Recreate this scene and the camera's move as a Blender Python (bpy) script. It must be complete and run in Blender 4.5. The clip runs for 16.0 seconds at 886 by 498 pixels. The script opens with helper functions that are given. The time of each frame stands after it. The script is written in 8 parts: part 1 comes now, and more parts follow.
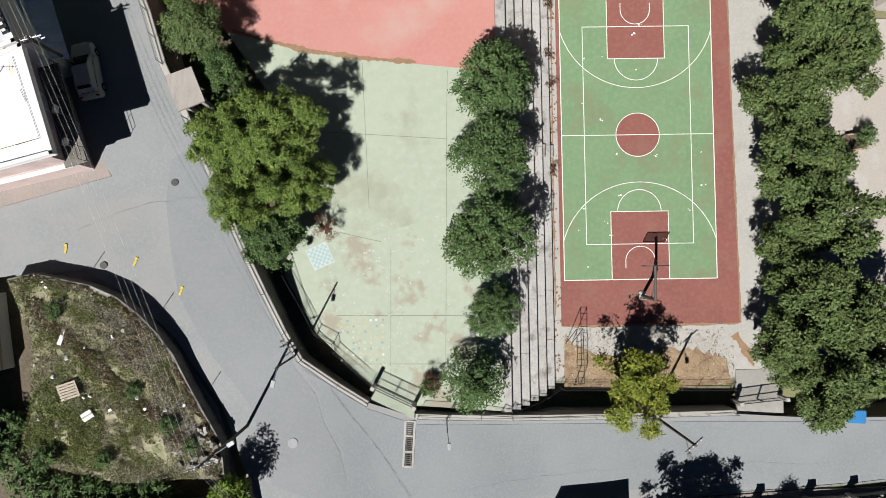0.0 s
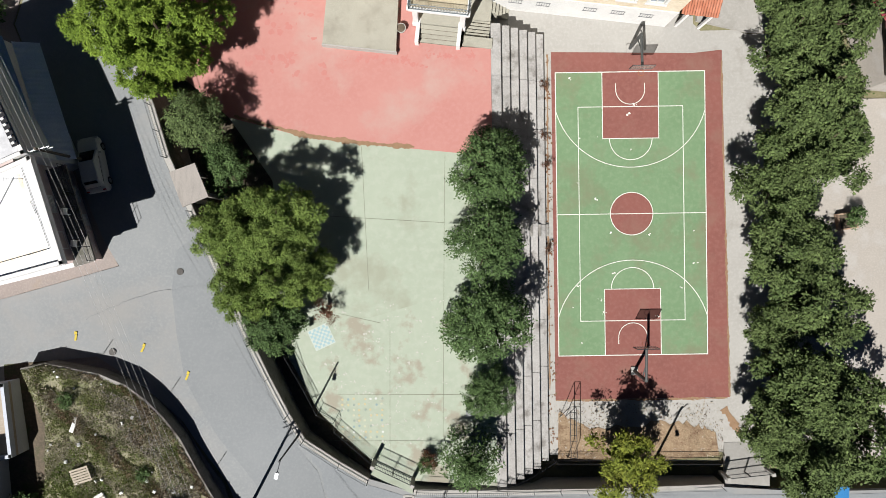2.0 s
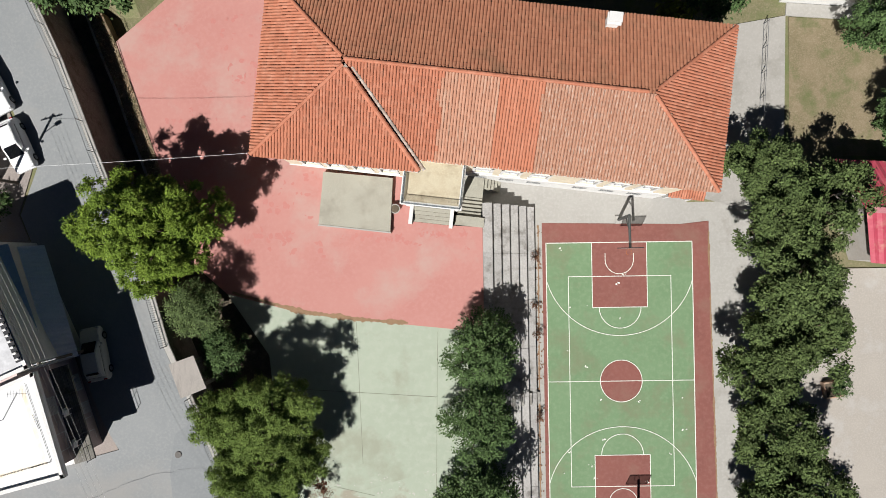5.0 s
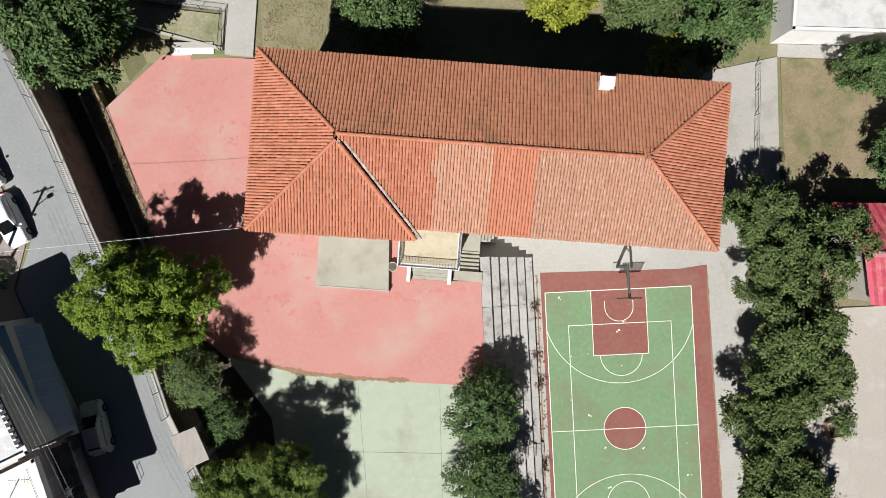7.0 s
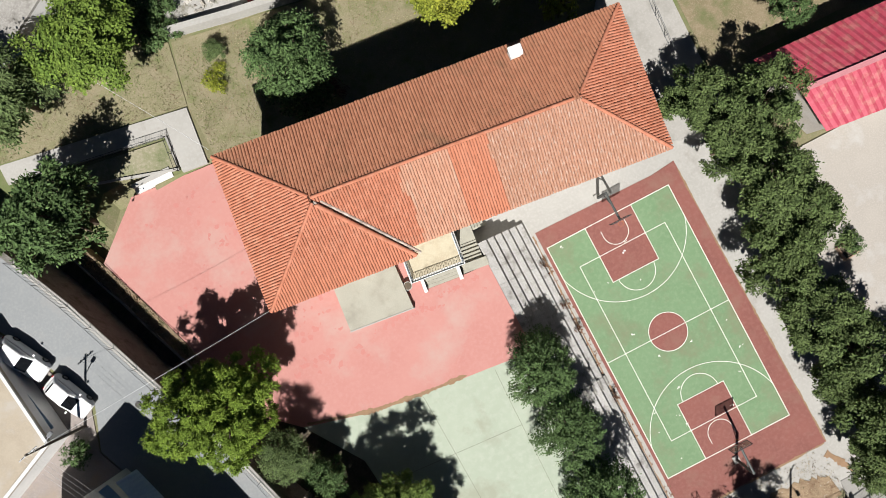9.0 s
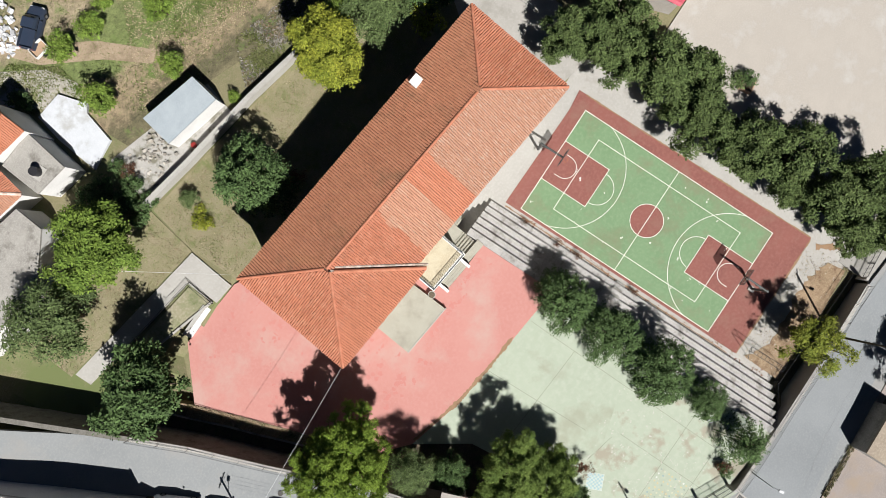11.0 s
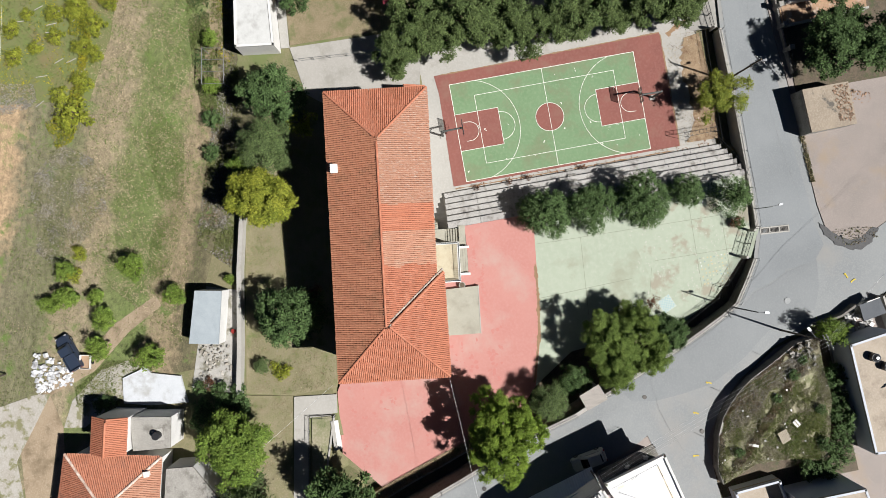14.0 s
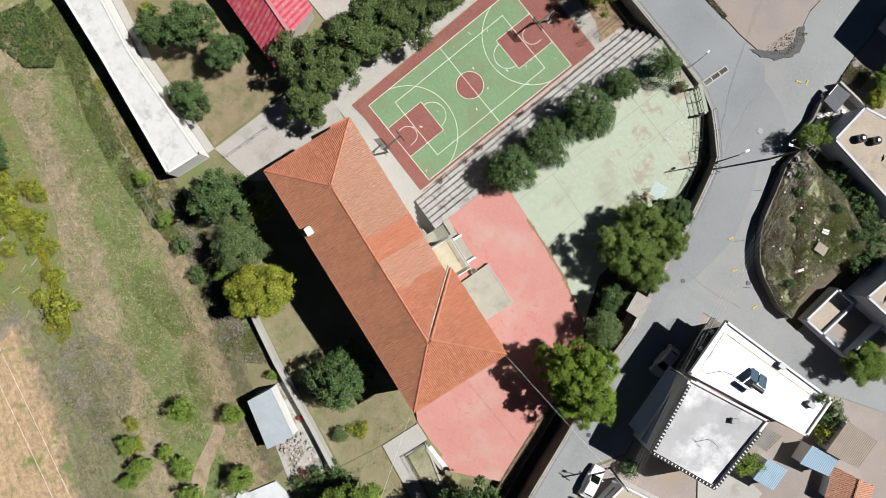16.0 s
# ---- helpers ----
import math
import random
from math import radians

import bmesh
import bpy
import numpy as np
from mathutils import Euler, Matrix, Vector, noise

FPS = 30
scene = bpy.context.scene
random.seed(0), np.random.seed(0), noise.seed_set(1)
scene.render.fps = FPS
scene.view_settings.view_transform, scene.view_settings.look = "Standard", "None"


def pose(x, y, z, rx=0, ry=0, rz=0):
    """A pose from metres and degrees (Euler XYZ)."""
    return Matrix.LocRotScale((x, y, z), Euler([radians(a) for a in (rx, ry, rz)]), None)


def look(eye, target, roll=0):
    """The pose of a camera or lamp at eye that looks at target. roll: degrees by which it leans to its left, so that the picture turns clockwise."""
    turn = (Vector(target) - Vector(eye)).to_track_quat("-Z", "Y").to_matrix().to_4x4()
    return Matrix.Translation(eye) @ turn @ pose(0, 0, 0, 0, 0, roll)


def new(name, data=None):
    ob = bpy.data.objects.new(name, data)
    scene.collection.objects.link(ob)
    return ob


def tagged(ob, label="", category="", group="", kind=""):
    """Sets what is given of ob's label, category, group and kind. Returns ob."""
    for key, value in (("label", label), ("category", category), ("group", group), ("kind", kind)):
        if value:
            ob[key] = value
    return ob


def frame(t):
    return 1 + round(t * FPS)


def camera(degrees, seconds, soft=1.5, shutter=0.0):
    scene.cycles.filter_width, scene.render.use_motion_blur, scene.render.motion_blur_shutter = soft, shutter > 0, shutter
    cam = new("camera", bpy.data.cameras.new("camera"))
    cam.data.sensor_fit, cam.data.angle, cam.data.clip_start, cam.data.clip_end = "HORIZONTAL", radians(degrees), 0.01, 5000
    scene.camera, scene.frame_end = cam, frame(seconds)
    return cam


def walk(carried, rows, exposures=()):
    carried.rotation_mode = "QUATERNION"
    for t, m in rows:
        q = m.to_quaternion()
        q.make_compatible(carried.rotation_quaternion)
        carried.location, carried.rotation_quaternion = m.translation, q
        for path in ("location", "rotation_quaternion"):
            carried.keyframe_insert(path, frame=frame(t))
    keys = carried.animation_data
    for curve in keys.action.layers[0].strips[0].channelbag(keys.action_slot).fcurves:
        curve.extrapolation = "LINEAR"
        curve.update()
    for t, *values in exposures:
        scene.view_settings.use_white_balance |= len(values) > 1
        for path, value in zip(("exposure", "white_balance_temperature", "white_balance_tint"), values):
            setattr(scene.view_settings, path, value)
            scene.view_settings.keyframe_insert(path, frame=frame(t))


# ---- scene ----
cam = camera(72.00, 16.0, 0.8)
# seconds, place in metres, heading, tilt forward and tilt sideways in degrees of a camera that looks straight down
ROWS = [
    (0.0, -16.657, -10.288, 50.106, -0.932, 1.256, -0.443),
    (0.5, -16.374, -8.520, 50.503, -1.000, 0.332, -0.240),
    (1.0, -16.228, -6.471, 50.820, -0.973, -0.216, -0.134),
    (1.5, -16.162, -4.329, 51.165, -0.942, -0.523, -0.113),
    (2.0, -16.087, -2.233, 51.483, -0.872, -0.564, -0.140),
    (2.5, -15.999, -0.068, 51.757, -0.844, -0.345, -0.177),
    (3.0, -15.830, 2.124, 52.043, -0.800, -0.143, -0.153),
    (3.5, -15.673, 4.330, 52.226, -0.804, 0.070, -0.115),
    (4.0, -15.564, 6.567, 52.424, -0.809, 0.251, -0.116),
    (4.5, -15.401, 8.808, 52.514, -0.715, 0.392, -0.082),
    (5.0, -15.134, 11.052, 52.644, -0.827, 0.579, 0.067),
    (5.2, -15.106, 11.821, 52.685, -0.705, 0.729, 0.089),
    (7.3, -15.038, 16.041, 52.475, -4.027, 0.192, -0.178),
    (7.5, -15.052, 16.141, 52.541, -6.116, 0.033, -0.117),
    (8.0, -14.968, 16.248, 53.228, -13.224, 0.158, -0.023),
    (8.5, -14.917, 16.146, 54.433, -20.538, 0.172, 0.109),
    (9.0, -14.778, 16.071, 56.220, -27.678, 0.234, 0.172),
    (9.5, -14.656, 16.080, 58.351, -34.973, 0.199, 0.188),
    (10.0, -14.559, 16.160, 60.639, -42.394, 0.213, 0.231),
    (10.2, -14.549, 16.158, 61.566, -45.165, 0.214, 0.209),
    (12.3, -14.872, 16.148, 71.338, -75.688, 0.419, 0.301),
    (12.5, -14.875, 16.120, 72.277, -78.534, 0.431, 0.284),
    (13.0, -14.790, 16.018, 74.588, -85.782, 0.315, 0.335),
    (13.5, -14.622, 15.964, 76.627, -93.041, 0.227, 0.416),
    (14.0, -14.380, 16.036, 78.156, -100.189, 0.036, 0.321),
    (14.5, -14.244, 16.096, 79.187, -107.343, -0.153, 0.255),
    (15.0, -14.393, 16.002, 79.733, -114.622, -0.113, 0.296),
    (15.5, -14.654, 15.863, 79.901, -121.731, -0.066, 0.362),
    (16.0, -14.912, 15.714, 79.877, -128.964, 0.025, 0.491),
]
walk(cam, [(t, pose(x, y, z, 0, 0, turn) @ pose(0, 0, 0, tilt, 0, 0) @ pose(0, 0, 0, 0, side, 0)) for t, x, y, z, turn, tilt, side in ROWS],
     [(0.0, 0.76), (2.0, 0.75), (3.0, 0.67), (5.0, 0.62), (7.5, 0.79), (9.0, 0.86), (13.0, 0.8), (16.0, 0.75)])
# ---- end of camera ----

# ---- world, sun, exposure ----
SUN_AZ, SUN_EL = 28.5, 50.0           # the way the shadows fall, in degrees east of +y; the sun's height
world = bpy.data.worlds.new("world")
scene.world = world
world.use_nodes = True
wn = world.node_tree.nodes
sky = wn.new("ShaderNodeTexSky")
sky.sky_type, sky.sun_disc = "NISHITA", False
sky.altitude, sky.air_density, sky.dust_density, sky.ozone_density = 5000, 0.22, 0.0, 6.0
sky.sun_elevation, sky.sun_rotation = radians(SUN_EL), radians(180 + SUN_AZ)
wn["Background"].inputs["Strength"].default_value = 0.05
world.node_tree.links.new(sky.outputs["Color"], wn["Background"].inputs["Color"])
sun_data = bpy.data.lights.new("sun", "SUN")
sun_data.energy, sun_data.angle, sun_data.color = 5.0, radians(0.53), (1.0, 0.985, 0.965)
sun = new("sun", sun_data)
_h = math.cos(radians(SUN_EL))
sun.matrix_world = look((0, 0, 90), (_h * math.sin(radians(SUN_AZ)) * 50, _h * math.cos(radians(SUN_AZ)) * 50, 90 - math.sin(radians(SUN_EL)) * 50))

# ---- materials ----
ALBEDO_SCALE = 0.62                          # base colours scaled down so less light bounces into shade; white ones less


def mat(name, a, b=None, c=None, scale=1.0, fine=12.0, rough=0.85, bump=0.15, bump_scale=30.0, metal=0.0, stain=None, stain_scale=0.25,
        stain_lo=0.52, stain_hi=0.68, island=0.0, obj=0.0, spec=0.3, stretch=None):
    """A surface of two or three tones: broad patches, fine grain, stains of their own colour, and a bump."""
    m = bpy.data.materials.new(name)
    m.use_nodes = True
    n, l = m.node_tree.nodes, m.node_tree.links
    bs = n["Principled BSDF"]
    bs.inputs["Roughness"].default_value, bs.inputs["Metallic"].default_value = rough, metal
    bs.inputs["Specular IOR Level"].default_value = spec
    b = b or tuple(x * 0.82 for x in a)
    c = c or tuple(min(1, x * 1.12) for x in a)
    k = 0.85 if name.startswith("white") else ALBEDO_SCALE
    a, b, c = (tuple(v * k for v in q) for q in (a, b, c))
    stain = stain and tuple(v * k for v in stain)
    tc = n.new("ShaderNodeTexCoord")
    vec = tc.outputs["Object"]
    if stretch:
        mp = n.new("ShaderNodeMapping")
        mp.inputs["Scale"].default_value = stretch
        l.new(vec, mp.inputs["Vector"])
        vec = mp.outputs["Vector"]

    def tex(s, detail=5.0, r=0.6):
        t = n.new("ShaderNodeTexNoise")
        t.inputs["Scale"].default_value, t.inputs["Detail"].default_value, t.inputs["Roughness"].default_value = s, detail, r
        l.new(vec, t.inputs["Vector"])
        return t.outputs["Fac"]

    def ramp(fac, lo, hi):
        r = n.new("ShaderNodeMapRange")
        r.inputs["From Min"].default_value, r.inputs["From Max"].default_value = lo, hi
        l.new(fac, r.inputs["Value"])
        return r.outputs["Result"]

    def mix(fac, x, y):
        k = n.new("ShaderNodeMix")
        k.data_type = "RGBA"
        for sock, v in ((k.inputs[6], x), (k.inputs[7], y)):
            if isinstance(v, tuple):
                sock.default_value = (*v, 1)
            else:
                l.new(v, sock)
        if isinstance(fac, float):
            k.inputs[0].default_value = fac
        else:
            l.new(fac, k.inputs[0])
        return k.outputs[2]

    col = mix(ramp(tex(scale), 0.35, 0.65), a, b)
    col = mix(ramp(tex(fine, 3.0), 0.45, 0.75), col, c)
    if stain:
        col = mix(ramp(tex(stain_scale, 7.0, 0.65), stain_lo, stain_hi), col, stain)
    if island or obj:
        if island:
            rnd = n.new("ShaderNodeNewGeometry").outputs["Random Per Island"]
        else:
            rnd = n.new("ShaderNodeObjectInfo").outputs["Random"]
        hv = n.new("ShaderNodeHueSaturation")
        w = island or obj
        l.new(ramp(rnd, -1.0, 2.0), hv.inputs["Value"])
        mr = hv.inputs["Value"].links[0].from_node
        mr.inputs["From Min"].default_value, mr.inputs["From Max"].default_value = 0.0, 1.0
        mr.inputs["To Min"].default_value, mr.inputs["To Max"].default_value = 1 - w, 1 + w
        l.new(col, hv.inputs["Color"])
        col = hv.outputs["Color"]
    l.new(col, bs.inputs["Base Color"])
    if bump:
        bp = n.new("ShaderNodeBump")
        bp.inputs["Strength"].default_value, bp.inputs["Distance"].default_value = bump, 0.03
        l.new(tex(bump_scale, 4.0), bp.inputs["Height"])
        l.new(bp.outputs["Normal"], bs.inputs["Normal"])
    return m


def leaf_mat(name, a, b, var=0.35, trans=0.25):
    m = mat(name, a, b, tuple(x * 1.25 for x in a), scale=0.6, fine=3.0, rough=0.7, bump=0, island=var, spec=0.12)
    bs = m.node_tree.nodes["Principled BSDF"]
    bs.inputs["Transmission Weight"].default_value = 0.0
    n, l = m.node_tree.nodes, m.node_tree.links
    tr = n.new("ShaderNodeBsdfTranslucent")
    l.new(bs.inputs["Base Color"].links[0].from_socket, tr.inputs["Color"])
    ad = n.new("ShaderNodeMixShader")
    ad.inputs[0].default_value = trans
    l.new(bs.outputs[0], ad.inputs[1])
    l.new(tr.outputs[0], ad.inputs[2])
    l.new(ad.outputs[0], n["Material Output"].inputs["Surface"])
    return m


M = {}
M["asphalt"] = mat("asphalt", (0.325, 0.338, 0.34), (0.288, 0.302, 0.307), (0.36, 0.368, 0.363), scale=0.22, fine=5.0, stain=(0.36, 0.352, 0.335), stain_scale=0.12, bump_scale=60)
M["asphalt_new"] = mat("asphalt_patch", (0.30, 0.318, 0.328), (0.268, 0.286, 0.297), (0.335, 0.348, 0.352), scale=0.3, fine=6.0, bump_scale=60)
M["asphalt_mid"] = mat("asphalt_strip", (0.292, 0.306, 0.312), (0.266, 0.281, 0.288), (0.318, 0.331, 0.333), scale=0.25, fine=5.0, bump_scale=60)
M["red_yard"] = mat("pink_yard_paint", (0.61, 0.29, 0.25), (0.58, 0.26, 0.225), (0.62, 0.305, 0.265), scale=0.25, fine=3.0, stain=(0.59, 0.37, 0.32), stain_scale=0.16, bump=0.06)
M["green_yard"] = mat("pale_green_yard_paint", (0.475, 0.53, 0.415), (0.44, 0.495, 0.385), (0.51, 0.55, 0.445), scale=0.3, fine=2.0, stain=(0.40, 0.42, 0.32), stain_scale=0.2, stain_lo=0.54, stain_hi=0.66, bump=0.06)
M["green_worn"] = mat("worn_green_yard_paint", (0.475, 0.53, 0.415), (0.44, 0.495, 0.385), (0.51, 0.55, 0.445), scale=0.3, fine=2.0, stain=(0.405, 0.375, 0.29), stain_scale=0.33, stain_lo=0.515, stain_hi=0.60, bump=0.06)
M["court_red"] = mat("court_red_paint", (0.30, 0.112, 0.09), (0.26, 0.098, 0.08), (0.33, 0.14, 0.115), scale=0.35, fine=3.0, stain=(0.30, 0.15, 0.115), bump=0.05)
M["court_green"] = mat("court_green_paint", (0.215, 0.335, 0.18), (0.185, 0.30, 0.155), (0.25, 0.36, 0.205), scale=0.3, fine=2.5, stain=(0.235, 0.255, 0.15), stain_scale=0.22, stain_lo=0.5, stain_hi=0.68, bump=0.05)
M["line"] = mat("white_line_paint", (0.70, 0.695, 0.63), (0.56, 0.57, 0.49), bump=0, fine=9)
M["concrete"] = mat("pale_concrete", (0.50, 0.48, 0.44), (0.455, 0.435, 0.395), (0.535, 0.515, 0.475), scale=0.4, fine=4, stain=(0.36, 0.33, 0.29), stain_scale=0.35, stain_lo=0.58, stain_hi=0.75)
M["concrete_old"] = mat("weathered_concrete", (0.42, 0.40, 0.36), (0.33, 0.31, 0.28), (0.5, 0.48, 0.44), scale=0.7, fine=7, stain=(0.2, 0.185, 0.16), stain_scale=0.6)
M["bleacher"] = mat("bleacher_concrete", (0.50, 0.48, 0.455), (0.40, 0.385, 0.365), (0.57, 0.55, 0.52), scale=0.8, fine=7, stain=(0.24, 0.22, 0.2), stain_scale=0.9, obj=0.08)
M["platform"] = mat("grey_platform_concrete", (0.47, 0.45, 0.37), (0.41, 0.39, 0.32), scale=0.6, stain=(0.37, 0.345, 0.28), stain_scale=0.5)
M["stone_wall"] = mat("white_cream_stone_facade", (0.66, 0.57, 0.43), (0.58, 0.49, 0.36), (0.72, 0.65, 0.53), scale=1.2, fine=5, stain=(0.52, 0.43, 0.32), stain_scale=0.8, bump=0.3, bump_scale=9)
M["white"] = mat("white_plaster", (0.64, 0.63, 0.605), (0.57, 0.56, 0.54), scale=0.7, stain=(0.58, 0.56, 0.52), stain_scale=0.5, stain_lo=0.6, stain_hi=0.8, bump=0.06)
M["white_roof"] = mat("white_roof_coating", (0.74, 0.74, 0.735), (0.70, 0.70, 0.69), scale=0.5, stain=(0.62, 0.6, 0.55), stain_scale=0.4, stain_lo=0.6, stain_hi=0.8, bump=0.05)
M["silver_roof"] = mat("whitish_silver_roof_coating", (0.50, 0.50, 0.51), (0.40, 0.40, 0.41), (0.58, 0.58, 0.59), scale=0.35, stain=(0.80, 0.80, 0.82), stain_scale=0.22, stain_lo=0.48, stain_hi=0.62, bump=0.05)
M["tile"] = mat("orange_clay_tile", (0.58, 0.215, 0.125), (0.50, 0.18, 0.10), (0.62, 0.27, 0.17), scale=0.3, fine=2.0, rough=0.8, bump=0.1, island=0.10)
M["tile_pale"] = mat("faded_clay_tile", (0.60, 0.30, 0.195), (0.53, 0.245, 0.15), (0.64, 0.37, 0.26), scale=0.9, fine=3.0, rough=0.85, bump=0.1, island=0.06, stain=(0.62, 0.39, 0.28), stain_scale=0.9, stain_lo=0.52, stain_hi=0.66, stretch=(4.0, 0.5, 0.5))
M["tile_grey"] = mat("weathered_clay_tile", (0.53, 0.265, 0.17), (0.46, 0.215, 0.13), (0.58, 0.38, 0.28), scale=0.9, fine=5.0, rough=0.9, bump=0.1, island=0.07, stain=(0.60, 0.43, 0.34), stain_scale=1.6, stain_lo=0.54, stain_hi=0.64, stretch=(6.0, 1.4, 1.4))
M["tile_bright"] = mat("bright_clay_tile", (0.61, 0.235, 0.135), (0.56, 0.205, 0.115), (0.65, 0.27, 0.165), scale=0.4, fine=2.0, rough=0.8, bump=0.1, island=0.06, stretch=(1.5, 0.2, 0.2))
M["under"] = mat("roof_underlay", (0.20, 0.075, 0.045), bump=0)
M["red_metal"] = mat("crimson_metal_sheet", (0.52, 0.07, 0.11), (0.46, 0.055, 0.09), (0.58, 0.12, 0.16), scale=0.6, fine=1.6, rough=0.55, bump=0.02, spec=0.35, stain=(0.58, 0.24, 0.2), stain_scale=1.2, stain_lo=0.5, stain_hi=0.72)
M["dirt"] = mat("dry_dirt", (0.44, 0.34, 0.23), (0.36, 0.27, 0.18), (0.5, 0.4, 0.29), scale=0.5, fine=6, stain=(0.25, 0.19, 0.12), stain_scale=0.5, bump=0.4, bump_scale=12)
M["lot"] = mat("beige_gravel_lot", (0.37, 0.315, 0.285), (0.315, 0.275, 0.25), (0.43, 0.375, 0.34), scale=0.3, fine=8, stain=(0.39, 0.31, 0.235), stain_scale=0.2, bump=0.3, bump_scale=25)
M["yard_beige"] = mat("beige_concrete_yard", (0.50, 0.455, 0.40), (0.45, 0.41, 0.36), scale=0.3, fine=7, stain=(0.56, 0.53, 0.49), stain_scale=0.3)
# soil colour; two yards also use it to paint in their shade
M["bed"] = mat("dark_soil_and_shade", (0.15, 0.115, 0.08), (0.09, 0.075, 0.05), (0.21, 0.16, 0.11), scale=1.2, fine=6, stain=(0.08, 0.1, 0.04), stain_scale=0.8, bump=0.5, bump_scale=8)
M["metal_dark"] = mat("dark_painted_steel", (0.045, 0.045, 0.05), bump=0, rough=0.5, metal=0.3)
M["metal_grey"] = mat("grey_galvanised_steel", (0.33, 0.34, 0.35), bump=0.03, rough=0.45, metal=0.6)
M["trunk"] = mat("bark", (0.13, 0.095, 0.065), (0.085, 0.06, 0.042), scale=3, fine=12, bump=0.5, bump_scale=18)
M["glass"] = mat("window_glass", (0.30, 0.36, 0.42), (0.22, 0.27, 0.33), rough=0.08, bump=0, spec=0.8)
M["field"] = None

L = {}
L["dark"] = leaf_mat("dark_green_leaf", (0.135, 0.182, 0.062), (0.088, 0.132, 0.043), 0.45, 0.08)
L["mid"] = leaf_mat("mid_green_leaf", (0.118, 0.178, 0.066), (0.078, 0.128, 0.046), 0.4, 0.1)
L["pine"] = leaf_mat("pine_needle", (0.225, 0.32, 0.045), (0.15, 0.235, 0.033), 0.35, 0.12)
L["pine_dark"] = leaf_mat("dark_pine_needle", (0.20, 0.275, 0.065), (0.13, 0.20, 0.045), 0.4, 0.1)
L["lime"] = leaf_mat("yellow_green_leaf", (0.25, 0.27, 0.04), (0.15, 0.195, 0.03), 0.45, 0.12)
L["olive"] = leaf_mat("olive_leaf", (0.14, 0.19, 0.07), (0.095, 0.14, 0.05), 0.45, 0.1)
L["gold"] = leaf_mat("autumn_leaf", (0.30, 0.315, 0.04), (0.185, 0.23, 0.03), 0.45, 0.12)
L["orchard"] = leaf_mat("orchard_leaf", (0.20, 0.285, 0.05), (0.12, 0.195, 0.035), 0.45, 0.12)
L["deep"] = leaf_mat("deep_green_leaf", (0.11, 0.175, 0.06), (0.07, 0.12, 0.042), 0.45, 0.08)
L["rust"] = leaf_mat("reddish_dry_leaf", (0.18, 0.085, 0.05), (0.13, 0.07, 0.045), 0.4)

# ---- mesh helpers ----
def mesh_of(name, verts, faces, *mats):
    me = bpy.data.meshes.new(name)
    me.from_pydata([tuple(v) for v in verts], [], [tuple(f) for f in faces])
    for m in mats:
        me.materials.append(m)
    return me


def from_bm(name, bm, *mats):
    me = bpy.data.meshes.new(name)
    bmesh.ops.recalc_face_normals(bm, faces=bm.faces)
    bm.to_mesh(me)
    bm.free()
    for m in mats:
        me.materials.append(m)
    return me


def part(name, bm, material, parent=None, label=""):
    me = bm if isinstance(bm, bpy.types.Mesh) else from_bm(name, bm, material)
    ob = new(name, me)
    ob.parent = parent
    if label:
        tagged(ob, label)
    return ob


def thing(name, label, category, m=None, group="", kind=""):
    ob = new(name)
    ob.empty_display_size = 0.3
    if m is not None:
        ob.matrix_basis = m
    return tagged(ob, label, category, group, kind)


def box(bm, c, s, rz=0.0, mi=0, bevel=0.0):
    """A box of size s round the centre c, turned rz degrees."""
    r = bmesh.ops.create_cube(bm, size=1.0)
    bmesh.ops.transform(bm, matrix=pose(*c, 0, 0, rz) @ Matrix.Diagonal((*s, 1)), verts=r["verts"])
    fs = {f for v in r["verts"] for f in v.link_faces}
    for f in fs:
        f.material_index = mi
    if bevel:
        es = list({e for v in r["verts"] for e in v.link_edges})
        bmesh.ops.bevel(bm, geom=es, offset=bevel, segments=2, affect="EDGES")
    return r["verts"]


def rod(bm, a, b, r, n=8, r2=None):
    a, b = Vector(a), Vector(b)
    d = b - a
    q = bmesh.ops.create_cone(bm, cap_ends=True, segments=n, radius1=r, radius2=r if r2 is None else r2, depth=d.length)
    bmesh.ops.transform(bm, matrix=Matrix.Translation((a + b) / 2) @ d.to_track_quat("Z", "Y").to_matrix().to_4x4(), verts=q["verts"])


def bm_boxes(*boxes):
    bm = bmesh.new()
    for b in boxes:
        box(bm, *b)
    return bm


def prism(poly, z0, z1, bm=None):
    """An upright prism over a polygon."""
    bm = bm or bmesh.new()
    lo = [bm.verts.new((x, y, z0)) for x, y in poly]
    hi = [bm.verts.new((x, y, z1)) for x, y in poly]
    bm.faces.new(hi)
    bm.faces.new(lo[::-1])
    k = len(poly)
    for i in range(k):
        bm.faces.new((lo[i], lo[(i + 1) % k], hi[(i + 1) % k], hi[i]))
    return bm


